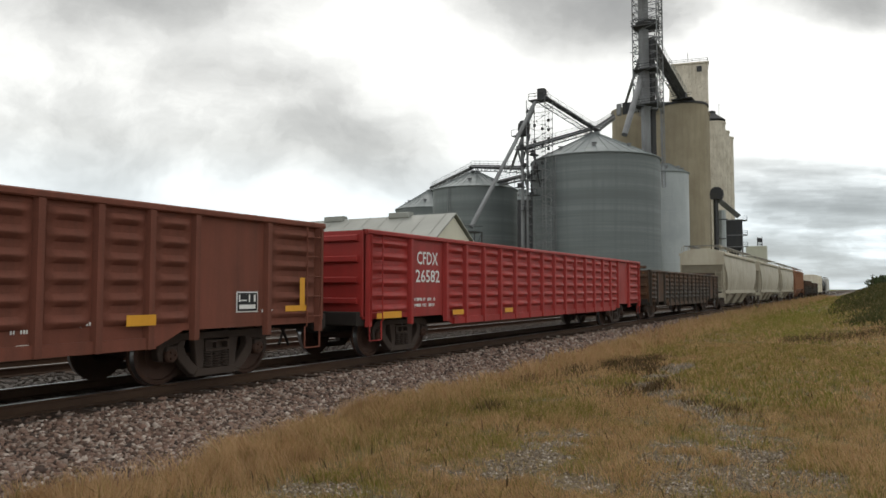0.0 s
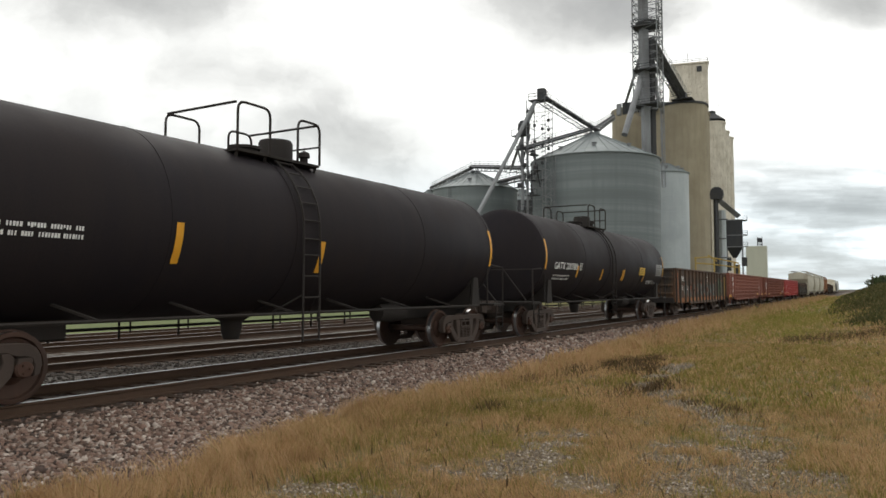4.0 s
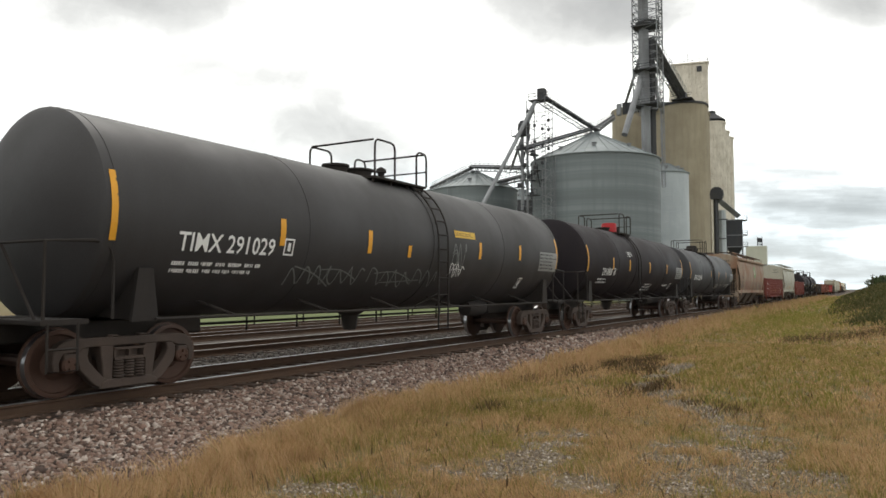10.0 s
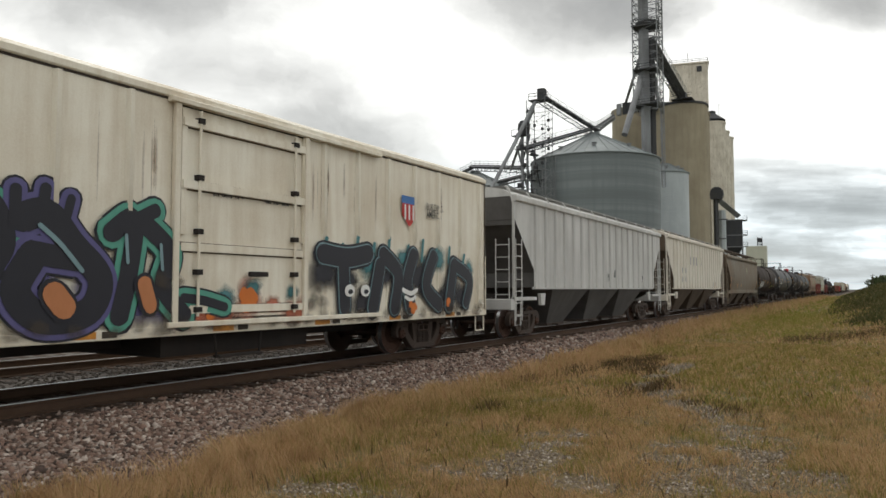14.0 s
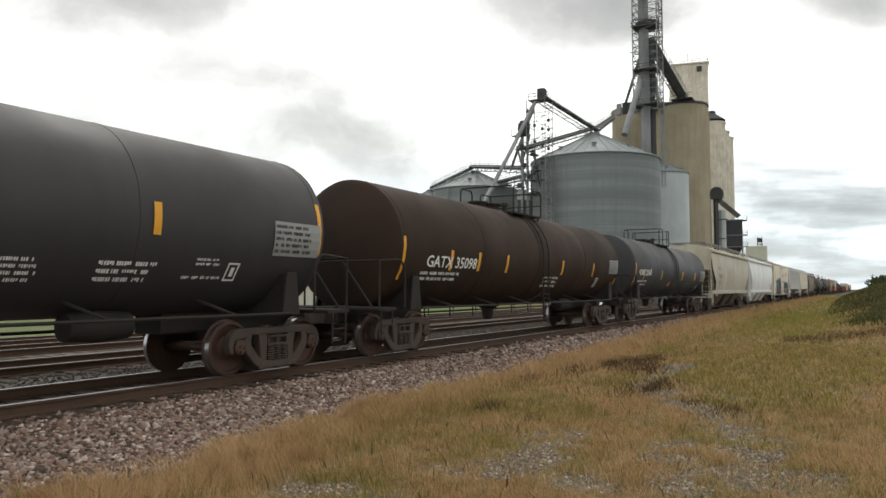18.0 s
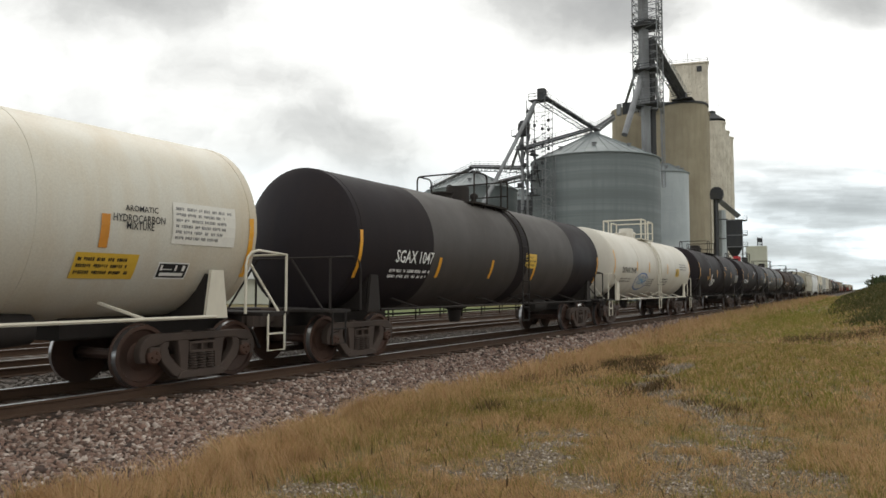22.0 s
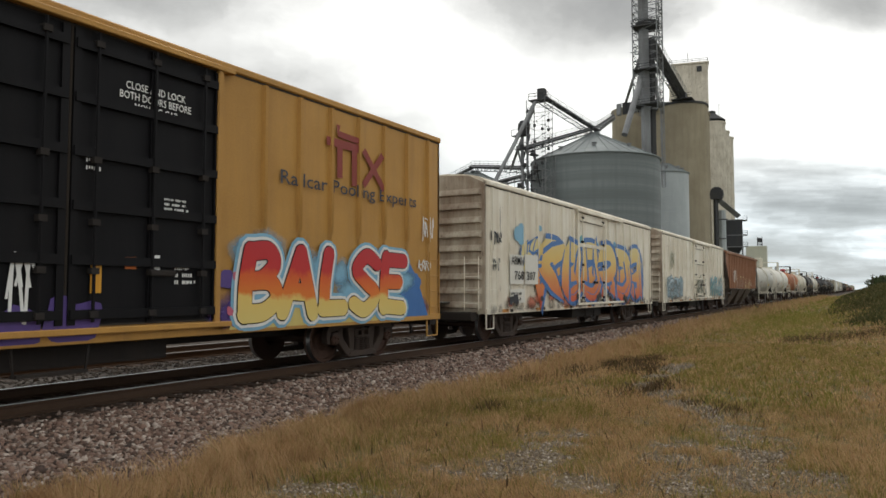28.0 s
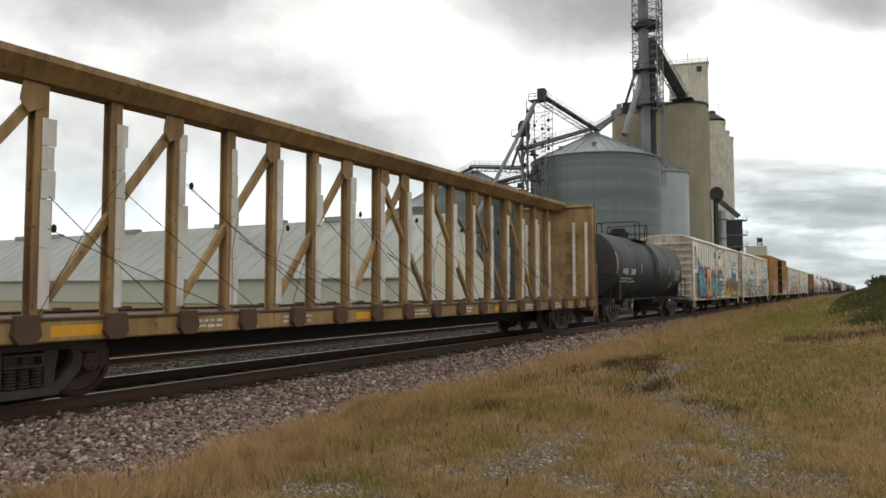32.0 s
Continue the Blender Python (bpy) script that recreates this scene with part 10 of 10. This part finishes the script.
# boards, small stencils and hinge blocks beside the reefer doors
decal(car_jj[0], "white_board", rect(-0.96, -0.02, 1.86, 2.17), M_WBOARD, lambda z: 1.53, 0.088)
words(car_jj[0], "OUTLAWS", -0.88, 1.95, 0.14, M_DARKMARK, lambda z: 1.53, 0.76, 0.0, 0.094)
BRB(car_jj, 0.43, 1.13, 2.51, 2.69, 2)
BRB(car_jj, -2.05, -1.6, 2.63, 2.76, 2)
BRB(car_r, -0.6, 0.2, 2.85, 3.02, 2)
BRB(car_r, 0.5, 1.2, 2.85, 3.02, 2)
BRB(car_kk, 0.2, 0.9, 2.55, 2.70, 2)
for c, y in ((car_jj, -1.66), (car_kk, -1.77)):
    g = G()
    g.box(1.535, 1.62, y - 0.06, y + 0.07, 3.51, 3.85, c=0.015)
    part("hinge_block", g, M_SEAM_SHADE, c[0])
    for z in (3.56, 3.66, 3.76):
        g = G()
        g.box(1.62, 1.635, y - 0.04, y + 0.05, z, z + 0.05)
        part("hinge_pin", g, M_REEFER2, c[0])
g = G()
g.prism([(-0.12, 3.52), (0.23, 3.52), (0.29, 3.63), (0.23, 3.74), (-0.12, 3.74), (-0.18, 3.63)], 1.549, 1.556, "x")
part("badge", g, M_DARKMARK, car_kk[0])
for y in (-0.24, 0.34):
    g = G()
    g.box(1.549, 1.556, y - 0.012, y + 0.012, 3.48, 3.78)
    part("badge_bar", g, M_DARKMARK, car_kk[0])

for c, a, b, z in ((car_jj, "ARMN 933931", None, 4.18), (car_hh, "ARMN 768307", None, 4.12)):
    end_words(c, a, 0.55, 1.25, z, 0.12, M_DARKMARK, c[2] + 0.024)

# ---- ties, stones and grass ----
def tie_row(centre, drop, y0, y1, single_to, parent):
    me = G().box(-1.30, 1.30, -0.115, 0.115, -0.18, 0.0, c=0.012).mesh("tie", [M_TIE])
    rnd = random.Random(int(abs(centre) * 10))
    rest = G()
    n = int((y1 - y0) / 0.5)
    for i in range(n):
        y = y0 + i * 0.5 + rnd.uniform(-0.03, 0.03)
        x, z = centre + rnd.uniform(-0.06, 0.06), -0.155 - drop + rnd.uniform(-0.008, 0.006)
        if y < single_to:
            part("tie", me, M_TIE, parent, at=pose(x, y, z, 0, 0, rnd.uniform(-1.2, 1.2)))
        else:
            rest.box(x - 1.3, x + 1.3, y - 0.115, y + 0.115, z - 0.18, z)
    tagged(part("distant_ties", rest, M_TIE, parent), kind="stuff")


BANK = bpy.data.objects["ballast"]
YARD = bpy.data.objects["yard_ground"]
tie_row(TRACK, 0.0, 1.0, 420, 145, BANK)
tie_row(-15.0, 0.075, 2.0, 300, 60, YARD)
tie_row(-19.5, 0.095, 2.0, 300, 50, YARD)


def bulk(name, verts, tris, mat, label, category, smooth=False):
    """One mesh from arrays: verts (n, 3), tris (m, 3)."""
    me = bpy.data.meshes.new(name)
    me.vertices.add(len(verts))
    me.vertices.foreach_set("co", verts.astype(np.float32).ravel())
    me.loops.add(tris.size)
    me.loops.foreach_set("vertex_index", tris.astype(np.int32).ravel())
    me.polygons.add(len(tris))
    me.polygons.foreach_set("loop_start", np.arange(0, tris.size, 3, dtype=np.int32))
    me.materials.append(mat)
    me.update(calc_edges=True)
    return tagged(new(name, me), label, category, kind="stuff")


def bank_z(x):
    return np.interp(x, [TRACK - 2.6, TRACK - 1.7, TRACK + 1.55, TRACK + 2.45, TRACK + 3.55, TRACK + 4.25], [-0.9, -0.185, -0.185, -0.36, -0.455, -0.50])


ICO = np.array([(-1, 1.618, 0), (1, 1.618, 0), (-1, -1.618, 0), (1, -1.618, 0), (0, -1, 1.618), (0, 1, 1.618), (0, -1, -1.618), (0, 1, -1.618), (1.618, 0, -1), (1.618, 0, 1), (-1.618, 0, -1), (-1.618, 0, 1)]) / 1.9
ICO_F = np.array([(0, 11, 5), (0, 5, 1), (0, 1, 7), (0, 7, 10), (0, 10, 11), (1, 5, 9), (5, 11, 4), (11, 10, 2), (10, 7, 6), (7, 1, 8), (3, 9, 4), (3, 4, 2), (3, 2, 6), (3, 6, 8), (3, 8, 9), (4, 9, 5), (2, 4, 11), (6, 2, 10), (8, 6, 7), (9, 8, 1)])


def stones(name, pts, size, mat, label, seed):
    rs = np.random.RandomState(seed)
    n = len(pts)
    v = ICO[None] * (1 + rs.uniform(-0.5, 0.5, (n, 12, 3)))
    v = v * (size * rs.uniform(0.55, 1.35, (n, 1, 1))) * rs.uniform(0.45, 1.3, (n, 1, 3)) * np.array([1, 1, 0.75])
    a = rs.uniform(0, 6.28, n)
    c, s = np.cos(a)[:, None], np.sin(a)[:, None]
    x, y = v[:, :, 0] * c - v[:, :, 1] * s, v[:, :, 0] * s + v[:, :, 1] * c
    v = np.stack([x, y, v[:, :, 2]], 2) + pts[:, None, :]
    f = ICO_F[None] + (np.arange(n) * 12)[:, None, None]
    return bulk(name, v.reshape(-1, 3), f.reshape(-1, 3), mat, label, "gravel")


def island_mat(name, stops, rough=0.9, wide=None):
    """Colour by piece, with a slow change over the ground."""
    k = Nodes(name)
    geo = k.n.new("ShaderNodeNewGeometry")
    c = k.ramp(geo.outputs["Random Per Island"], stops)
    g2 = k.noise(30, (1, 1, 1), 3, 0.6)
    c = k.mix(0.3, c, k.ramp(g2, [(0.3, (0.3,) * 3), (0.7, (0.7,) * 3)]), "OVERLAY")
    if wide:
        n2 = k.noise(wide[0], (1, 0.5, 1), 4, 0.6, 3)
        c = k.mix(k.ramp(n2, [(0.42, (0, 0, 0)), (0.62, (wide[2],) * 3)]), c, wide[1])
    return k.done(c, rough)


M_STONE = island_mat("crushed_stone", [(0.0, (0.040, 0.030, 0.026)), (0.3, (0.125, 0.080, 0.062)), (0.6, (0.210, 0.135, 0.105)), (0.85, (0.25, 0.200, 0.170)), (1.0, (0.44, 0.38, 0.33))])
rs = np.random.RandomState(5)
parts_ = []
for y0, y1, n in ((2.5, 9, 20000), (9, 16, 13000), (16, 30, 9000), (30, 60, 7000)):
    x = np.where(rs.uniform(0, 1, n) < 0.02, rs.uniform(TRACK + 0.95, TRACK + 1.4, n), rs.uniform(TRACK + 1.38, TRACK + 4.3, n))
    y = rs.uniform(y0, y1, n)
    parts_.append(np.stack([x, y, bank_z(x) + rs.uniform(-0.012, 0.018, n)], 1))
stones("ballast_stones", np.concatenate(parts_[:2]), 0.035, M_STONE, "loose pinkish grey crushed stones on the bank", 6)
stones("ballast_stones", np.concatenate(parts_[2:]), 0.055, M_STONE, "loose pinkish grey crushed stones on the bank", 7)
x = rs.uniform(-14.0, -11.2, 5000)
y = rs.uniform(3, 40, 5000)
stones("yard_stones", np.stack([x, y, np.full(5000, -0.235)], 1), 0.045, island_mat("cinder", [(0.0, (0.03, 0.024, 0.02)), (1.0, (0.095, 0.08, 0.07))]), "scattered dark cinders between the tracks", 8)

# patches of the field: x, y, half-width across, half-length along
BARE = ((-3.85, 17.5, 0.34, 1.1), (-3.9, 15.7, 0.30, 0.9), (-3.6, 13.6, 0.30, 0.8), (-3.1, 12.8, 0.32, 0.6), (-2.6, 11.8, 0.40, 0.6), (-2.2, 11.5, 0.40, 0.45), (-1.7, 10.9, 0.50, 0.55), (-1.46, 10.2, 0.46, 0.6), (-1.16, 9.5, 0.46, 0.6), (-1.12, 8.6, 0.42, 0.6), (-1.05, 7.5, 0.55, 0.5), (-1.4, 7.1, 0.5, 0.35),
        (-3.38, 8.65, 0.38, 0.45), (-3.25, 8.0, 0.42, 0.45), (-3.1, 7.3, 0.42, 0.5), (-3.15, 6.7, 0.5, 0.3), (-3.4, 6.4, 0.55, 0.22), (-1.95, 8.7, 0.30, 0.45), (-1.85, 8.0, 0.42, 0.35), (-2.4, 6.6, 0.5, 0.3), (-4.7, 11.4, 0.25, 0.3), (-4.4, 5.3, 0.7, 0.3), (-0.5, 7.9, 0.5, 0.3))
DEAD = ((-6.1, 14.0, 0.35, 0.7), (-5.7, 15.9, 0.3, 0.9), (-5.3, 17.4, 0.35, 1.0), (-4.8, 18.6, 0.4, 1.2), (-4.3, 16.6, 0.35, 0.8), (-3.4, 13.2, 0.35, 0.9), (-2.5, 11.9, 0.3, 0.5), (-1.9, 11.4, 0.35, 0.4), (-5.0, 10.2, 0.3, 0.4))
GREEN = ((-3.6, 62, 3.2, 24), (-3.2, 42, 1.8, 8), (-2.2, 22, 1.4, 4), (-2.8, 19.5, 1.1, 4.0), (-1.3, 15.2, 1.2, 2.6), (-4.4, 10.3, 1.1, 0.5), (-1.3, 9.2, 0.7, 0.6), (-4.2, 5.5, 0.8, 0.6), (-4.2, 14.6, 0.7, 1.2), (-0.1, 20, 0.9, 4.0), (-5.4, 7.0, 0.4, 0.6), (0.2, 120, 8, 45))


def patches(table, x, y):
    b = np.zeros_like(x)
    for cx, cy, ax, ay in table:
        b = np.maximum(b, np.exp(-(((x - cx) / ax) ** 2 + ((y - cy) / ay) ** 2)))
    return b


def rough(x, y, size, seed):
    """Smooth random values from 0 to 1 over the ground, with lumps of the given size."""
    t = np.random.RandomState(seed).uniform(0, 1, (64, 64))
    total = 0.0
    for k, w in ((1.0, 0.6), (2.3, 0.4)):
        gx, gy = x / size * k + 7, y / size * k * 0.8 + 3
        i, j = np.floor(gx).astype(int), np.floor(gy).astype(int)
        fx, fy = gx - i, gy - j
        fx, fy = fx * fx * (3 - 2 * fx), fy * fy * (3 - 2 * fy)
        i0, i1, j0, j1 = i % 64, (i + 1) % 64, j % 64, (j + 1) % 64
        total = total + w * ((t[i0, j0] * (1 - fx) + t[i1, j0] * fx) * (1 - fy) + (t[i0, j1] * (1 - fx) + t[i1, j1] * fx) * fy)
    return total


def field_z(xs, ys):
    return np.array([ground_z(a, b) if a > -6.3 else max(ground_z(a, b), float(bank_z(a))) for a, b in zip(xs, ys)])


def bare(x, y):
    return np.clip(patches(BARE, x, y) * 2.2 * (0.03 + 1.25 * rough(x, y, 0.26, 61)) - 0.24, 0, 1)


M_GRAVEL = island_mat("pale_gravel", [(0.0, (0.075, 0.055, 0.037)), (0.5, (0.14, 0.108, 0.078)), (0.85, (0.23, 0.19, 0.15)), (1.0, (0.42, 0.38, 0.33))])
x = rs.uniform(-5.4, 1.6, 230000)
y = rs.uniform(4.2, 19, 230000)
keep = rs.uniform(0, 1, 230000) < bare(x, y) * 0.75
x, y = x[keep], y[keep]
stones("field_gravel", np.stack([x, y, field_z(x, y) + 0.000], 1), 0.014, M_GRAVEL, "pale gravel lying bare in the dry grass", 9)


def grass(name, n, x0, x1, y0, y1, width, mat, label, seed, tall, pick, flop=(0.2, 0.9)):
    """Blades: a bent strip with a tip. tall(x, y) gives their height, pick(x, y) how dense they stand."""
    rs = np.random.RandomState(seed)
    x = rs.uniform(x0, x1, n)
    y = rs.uniform(y0, y1, n)
    keep = rs.uniform(0, 1, n) < pick(x, y)
    x, y = x[keep], y[keep]
    n = len(x)
    h = tall(x, y) * rs.uniform(0.4, 1.3, n)
    z = field_z(x, y) - 0.012
    a = rs.uniform(0, 6.28, n)
    w = width * rs.uniform(0.5, 1.5, n)
    lean = h * rs.uniform(flop[0], flop[1], n)
    la = 9.0 * rough(x, y, 0.55, seed + 50) + rs.uniform(-1.3, 1.3, n)
    dx, dy = np.cos(a) * w / 2, np.sin(a) * w / 2
    lx, ly = np.cos(la) * lean, np.sin(la) * lean
    v = np.zeros((n, 5, 3))
    v[:, 0] = np.stack([x - dx, y - dy, z], 1)
    v[:, 1] = np.stack([x + dx, y + dy, z], 1)
    v[:, 2] = np.stack([x - dx * 0.7 + lx * 0.35, y - dy * 0.7 + ly * 0.35, z + h * 0.6], 1)
    v[:, 3] = np.stack([x + dx * 0.7 + lx * 0.35, y + dy * 0.7 + ly * 0.35, z + h * 0.6], 1)
    v[:, 4] = np.stack([x + lx, y + ly, z + h], 1)
    f = np.array([(0, 1, 3), (0, 3, 2), (2, 3, 4)])[None] + (np.arange(n) * 5)[:, None, None]
    return bulk(name, v.reshape(-1, 3), f.reshape(-1, 3), mat, label, "grass")


def edge(y):
    """Where the grass begins beside the stones."""
    return np.interp(y, [3, 4.2, 4.9, 6, 8.6, 10.3, 14, 23, 37, 60, 130], [-6.7, -6.6, -6.0, -6.5, -6.95, -6.95, -6.95, -7.3, -8.0, -8.3, -8.6])


def band(x, y):
    """One within the taller grass along the stones, nought in the mown field."""
    far = np.interp(y, [0, 6, 12, 25, 60], [-5.0, -4.9, -5.4, -5.4, -5.4]) + 0.9 * (rough(x, y, 1.6, 31) - 0.5)
    return np.clip((far - x) / 0.6, 0, 1)


def on_field(x, y):
    return np.clip((x - edge(y)) / 0.35 + 1.6 * (rough(x, y, 0.6, 32) - 0.45), 0, 1)


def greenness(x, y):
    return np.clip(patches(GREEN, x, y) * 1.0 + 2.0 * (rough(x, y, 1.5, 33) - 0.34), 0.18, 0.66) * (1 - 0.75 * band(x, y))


def thin(x, y):
    return on_field(x, y) * np.clip(1.0 - 1.15 * bare(x, y), 0.05, 1) * np.clip(1.7 * rough(x, y, 0.45, 34) - 0.05, 0.35, 1)


def low(x, y):
    clump = np.clip(rough(x, y, 0.28, 44) * 2.2 - 0.6, 0, 1)
    return 0.030 + 0.06 * rough(x, y, 0.7, 35) + 0.07 * clump + band(x, y) * (0.05 + 0.20 * rough(x, y, 0.5, 36) + 0.06 * clump) + 0.05 * patches(DEAD, x, y)


def tan_here(x, y):
    return thin(x, y) * (1 - greenness(x, y)) * (1 - 0.95 * patches(DEAD, x, y))


def green_here(x, y):
    return thin(x, y) * greenness(x, y) * (1 - 0.95 * patches(DEAD, x, y))


def dead_here(x, y):
    return on_field(x, y) * np.clip(patches(DEAD, x, y) * (0.6 + 1.4 * rough(x, y, 0.5, 37)) + 0.015, 0, 1) * (1 - 0.95 * bare(x, y))


def blade_mat(name, stops):
    """Dry blades that let some light through."""
    mat = island_mat(name, stops, 0.85)
    nt = mat.node_tree
    b, out = nt.nodes["Principled BSDF"], nt.nodes["Material Output"]
    tr = nt.nodes.new("ShaderNodeBsdfTranslucent")
    mx = nt.nodes.new("ShaderNodeMixShader")
    mx.inputs[0].default_value = 0.35
    nt.links.new(b.inputs["Base Color"].links[0].from_socket, tr.inputs["Color"])
    nt.links.new(b.outputs[0], mx.inputs[1])
    nt.links.new(tr.outputs[0], mx.inputs[2])
    nt.links.new(mx.outputs[0], out.inputs["Surface"])
    return mat


M_TAN = blade_mat("dry_tan_grass", [(0.0, (0.28, 0.160, 0.076)), (0.35, (0.41, 0.256, 0.130)), (0.8, (0.53, 0.352, 0.198)), (1.0, (0.32, 0.245, 0.100))])
M_GREENG = blade_mat("olive_field_grass", [(0.0, (0.125, 0.125, 0.023)), (0.45, (0.185, 0.172, 0.033)), (0.8, (0.245, 0.205, 0.055)), (1.0, (0.36, 0.255, 0.11))])
M_DEAD = blade_mat("brown_dead_weeds", [(0.0, (0.040, 0.028, 0.014)), (0.5, (0.105, 0.062, 0.032)), (0.8, (0.090, 0.078, 0.024)), (1.0, (0.20, 0.120, 0.065))])
M_WEED = blade_mat("dark_green_weed", [(0.0, (0.044, 0.046, 0.016)), (0.6, (0.072, 0.072, 0.024)), (1.0, (0.14, 0.115, 0.050))])
M_LUSH = blade_mat("lush_green_grass", [(0.0, (0.125, 0.150, 0.022)), (0.5, (0.185, 0.198, 0.030)), (0.85, (0.24, 0.225, 0.050)), (1.0, (0.36, 0.27, 0.11))])
tagged_tan, tagged_green = "dry tan grass beside the crushed stone", "short olive green field grass"
for lab, n, x0, x1, y0, y1, w, up, seed in (("near", 330000, -7.4, 1.8, 3.6, 12, 0.0062, 0.85, 21), ("mid", 160000, -8.2, 2.6, 12, 26, 0.014, 0.9, 22), ("far", 90000, -8.6, 4.0, 26, 60, 0.02, 1.2, 23), ("farther", 70000, -8.7, 10.0, 60, 190, 0.055, 1.6, 24)):
    grass("dry_grass", n, x0, x1, y0, y1, w, M_TAN, tagged_tan, seed, lambda x, y: low(x, y) * up, tan_here)
    grass("green_grass", n, x0, x1, y0, y1, w, M_LUSH if y0 > 50 else M_GREENG, tagged_green, seed + 10, lambda x, y: low(x, y) * up, green_here)
grass("dead_weeds", 260000, -7.0, 1.8, 4.0, 34, 0.012, M_DEAD, "low brown dead weeds between gravel patches", 41, lambda x, y: 0.06 + 0.15 * rough(x, y, 0.5, 38), dead_here)
grass("green_grass", 60000, -7.5, 0.5, 26, 62, 0.022, M_LUSH, "lush green grass on the slope beside the line", 28, lambda x, y: low(x, y) * 1.3, lambda x, y: on_field(x, y) * np.clip(patches(((-3.7, 50, 2.0, 14), (-2.6, 33, 0.9, 4)), x, y) * (0.2 + rough(x, y, 1.4, 45)), 0, 1))
HEDGE = ((1.0, 46, 1.6, 6.0), (1.2, 58, 3.2, 12.0), (1.2, 76, 4.2, 20), (4, 95, 6.5, 30), (0.2, 40, 1.2, 3.0))
grass("weeds", 90000, -2.5, 8.0, 34, 120, 0.07, M_WEED, "dark green weed thicket on the rise beside the line", 26, lambda x, y: 0.10 + 0.26 * patches(HEDGE, x, y) * (0.4 + rough(x, y, 1.2, 40)), lambda x, y: np.clip(patches(HEDGE, x, y) * (0.35 + rough(x, y, 1.5, 39)) - 0.10, 0, 1))
grass("dead_weeds", 30000, -2.6, 2.2, 27, 37, 0.02, M_DEAD, "brown dead weeds along the foot of the rise", 27, lambda x, y: 0.10 + 0.20 * rough(x, y, 0.6, 42), lambda x, y: np.clip(np.exp(-((y - 31.5 - 2.0 * (x + 0.5)) / 2.0) ** 2) * (0.55 * rough(x, y, 0.8, 43) - 0.12), 0, 1))

# ---- far trees and pole ----
M_BARK = weathered("bark", (0.07, 0.05, 0.035), (0.04, 0.03, 0.022), 0.5, 0.5, 0.9, 0, 71)
M_LEAF = island_mat("tree_leaves", [(0.0, (0.025, 0.040, 0.012)), (0.6, (0.045, 0.065, 0.018)), (1.0, (0.07, 0.09, 0.03))], 0.7)


def tree(x, y, high, seed):
    rnd = random.Random(seed)
    t = holder("tree", pose(x, y, -0.6), "dense dark green broadleaf tree on the horizon", "tree", "far trees")
    g = G()
    g.tube([(0, 0, 0), (0.1, 0, high * 0.3), (0.0, 0.15, high * 0.75)], [high * 0.035, high * 0.026, high * 0.008], 7)
    for k in range(6):
        a = rnd.uniform(0, 6.28)
        z = high * rnd.uniform(0.3, 0.55)
        r = high * rnd.uniform(0.25, 0.38)
        g.tube([(0.05, 0.05, z), (r * 0.5 * math.cos(a), r * 0.5 * math.sin(a), z + high * 0.12), (r * math.cos(a), r * math.sin(a), z + high * 0.25)], [high * 0.014, high * 0.010, high * 0.004], 5)
    part("trunk", g, M_BARK, t)
    g = G()
    for k in range(900):
        a, e, q = rnd.uniform(0, 6.28), rnd.uniform(-0.8, 1.4), rnd.uniform(0.55, 1.0) ** 0.5
        lump = 1 + 0.25 * math.sin(3 * a + seed) + 0.18 * math.sin(5 * e + 2 * a)
        c = Vector((math.cos(a) * math.cos(e) * high * 0.42 * q * lump, math.sin(a) * math.cos(e) * high * 0.42 * q * lump, high * 0.60 + math.sin(e) * high * 0.38 * q * lump))
        s = high * rnd.uniform(0.03, 0.07)
        u = Vector((rnd.uniform(-1, 1), rnd.uniform(-1, 1), rnd.uniform(-1, 1))).normalized()
        w = u.orthogonal().normalized()
        g.add([c - u * s, c + w * s, c + u * s, c - w * s * 0.7], [(0, 1, 2, 3)])
    part("crown", g, M_LEAF, t, smooth=0)


for i, (x, y, h) in enumerate(((4.4, 400, 7.4), (7.6, 405, 8.2), (11.5, 400, 8.6), (16, 410, 8.0), (21, 400, 9.0), (27, 405, 8.0), (34, 410, 9.0))):
    tree(x, y, h, 300 + i)
pole = holder("utility_pole", pose(3.4, 392, -0.6), "weathered wooden utility pole beside far trees", "utility pole")
g = G()
g.tube([(0, 0, 0), (0, 0, 9.0)], [0.18, 0.12], 6)
part("pole_shaft", g, M_BARK, pole)
g = G()
g.box(-1.0, 1.0, -0.06, 0.06, 8.3, 8.45)
part("crossarm", g, M_BARK, pole)


def motions():
    """The whole train rolls along the track at one steady speed; near wheels turn with it."""
    for car, s in CARS:
        walk(car, [(0, pose(TRACK, s, 0)), (32, pose(TRACK, s + SPEED * 32, 0))])
    turn = SPEED / WHEEL_R / FPS
    turn = min(turn, radians(89))
    for w, car, y, off in WHEELS:
        s = car.location.y - SPEED * 32 + y
        a, b = int((3.0 - s) / SPEED * FPS), int((26.0 - s) / SPEED * FPS)
        a, b = max(a, 0), min(b, 32 * FPS)
        if b <= a:
            continue
        rows = [] if a == 0 else [(0, pose(0, off, WHEEL_R))]
        for f in range(a, b + 1):
            rows.append((f / FPS, Matrix.Translation((0, off, WHEEL_R)) @ Matrix.Rotation(-turn * (f - a), 4, "X")))
        if b < 32 * FPS:
            rows.append((32, rows[-1][1]))
        walk(w, rows)


motions()
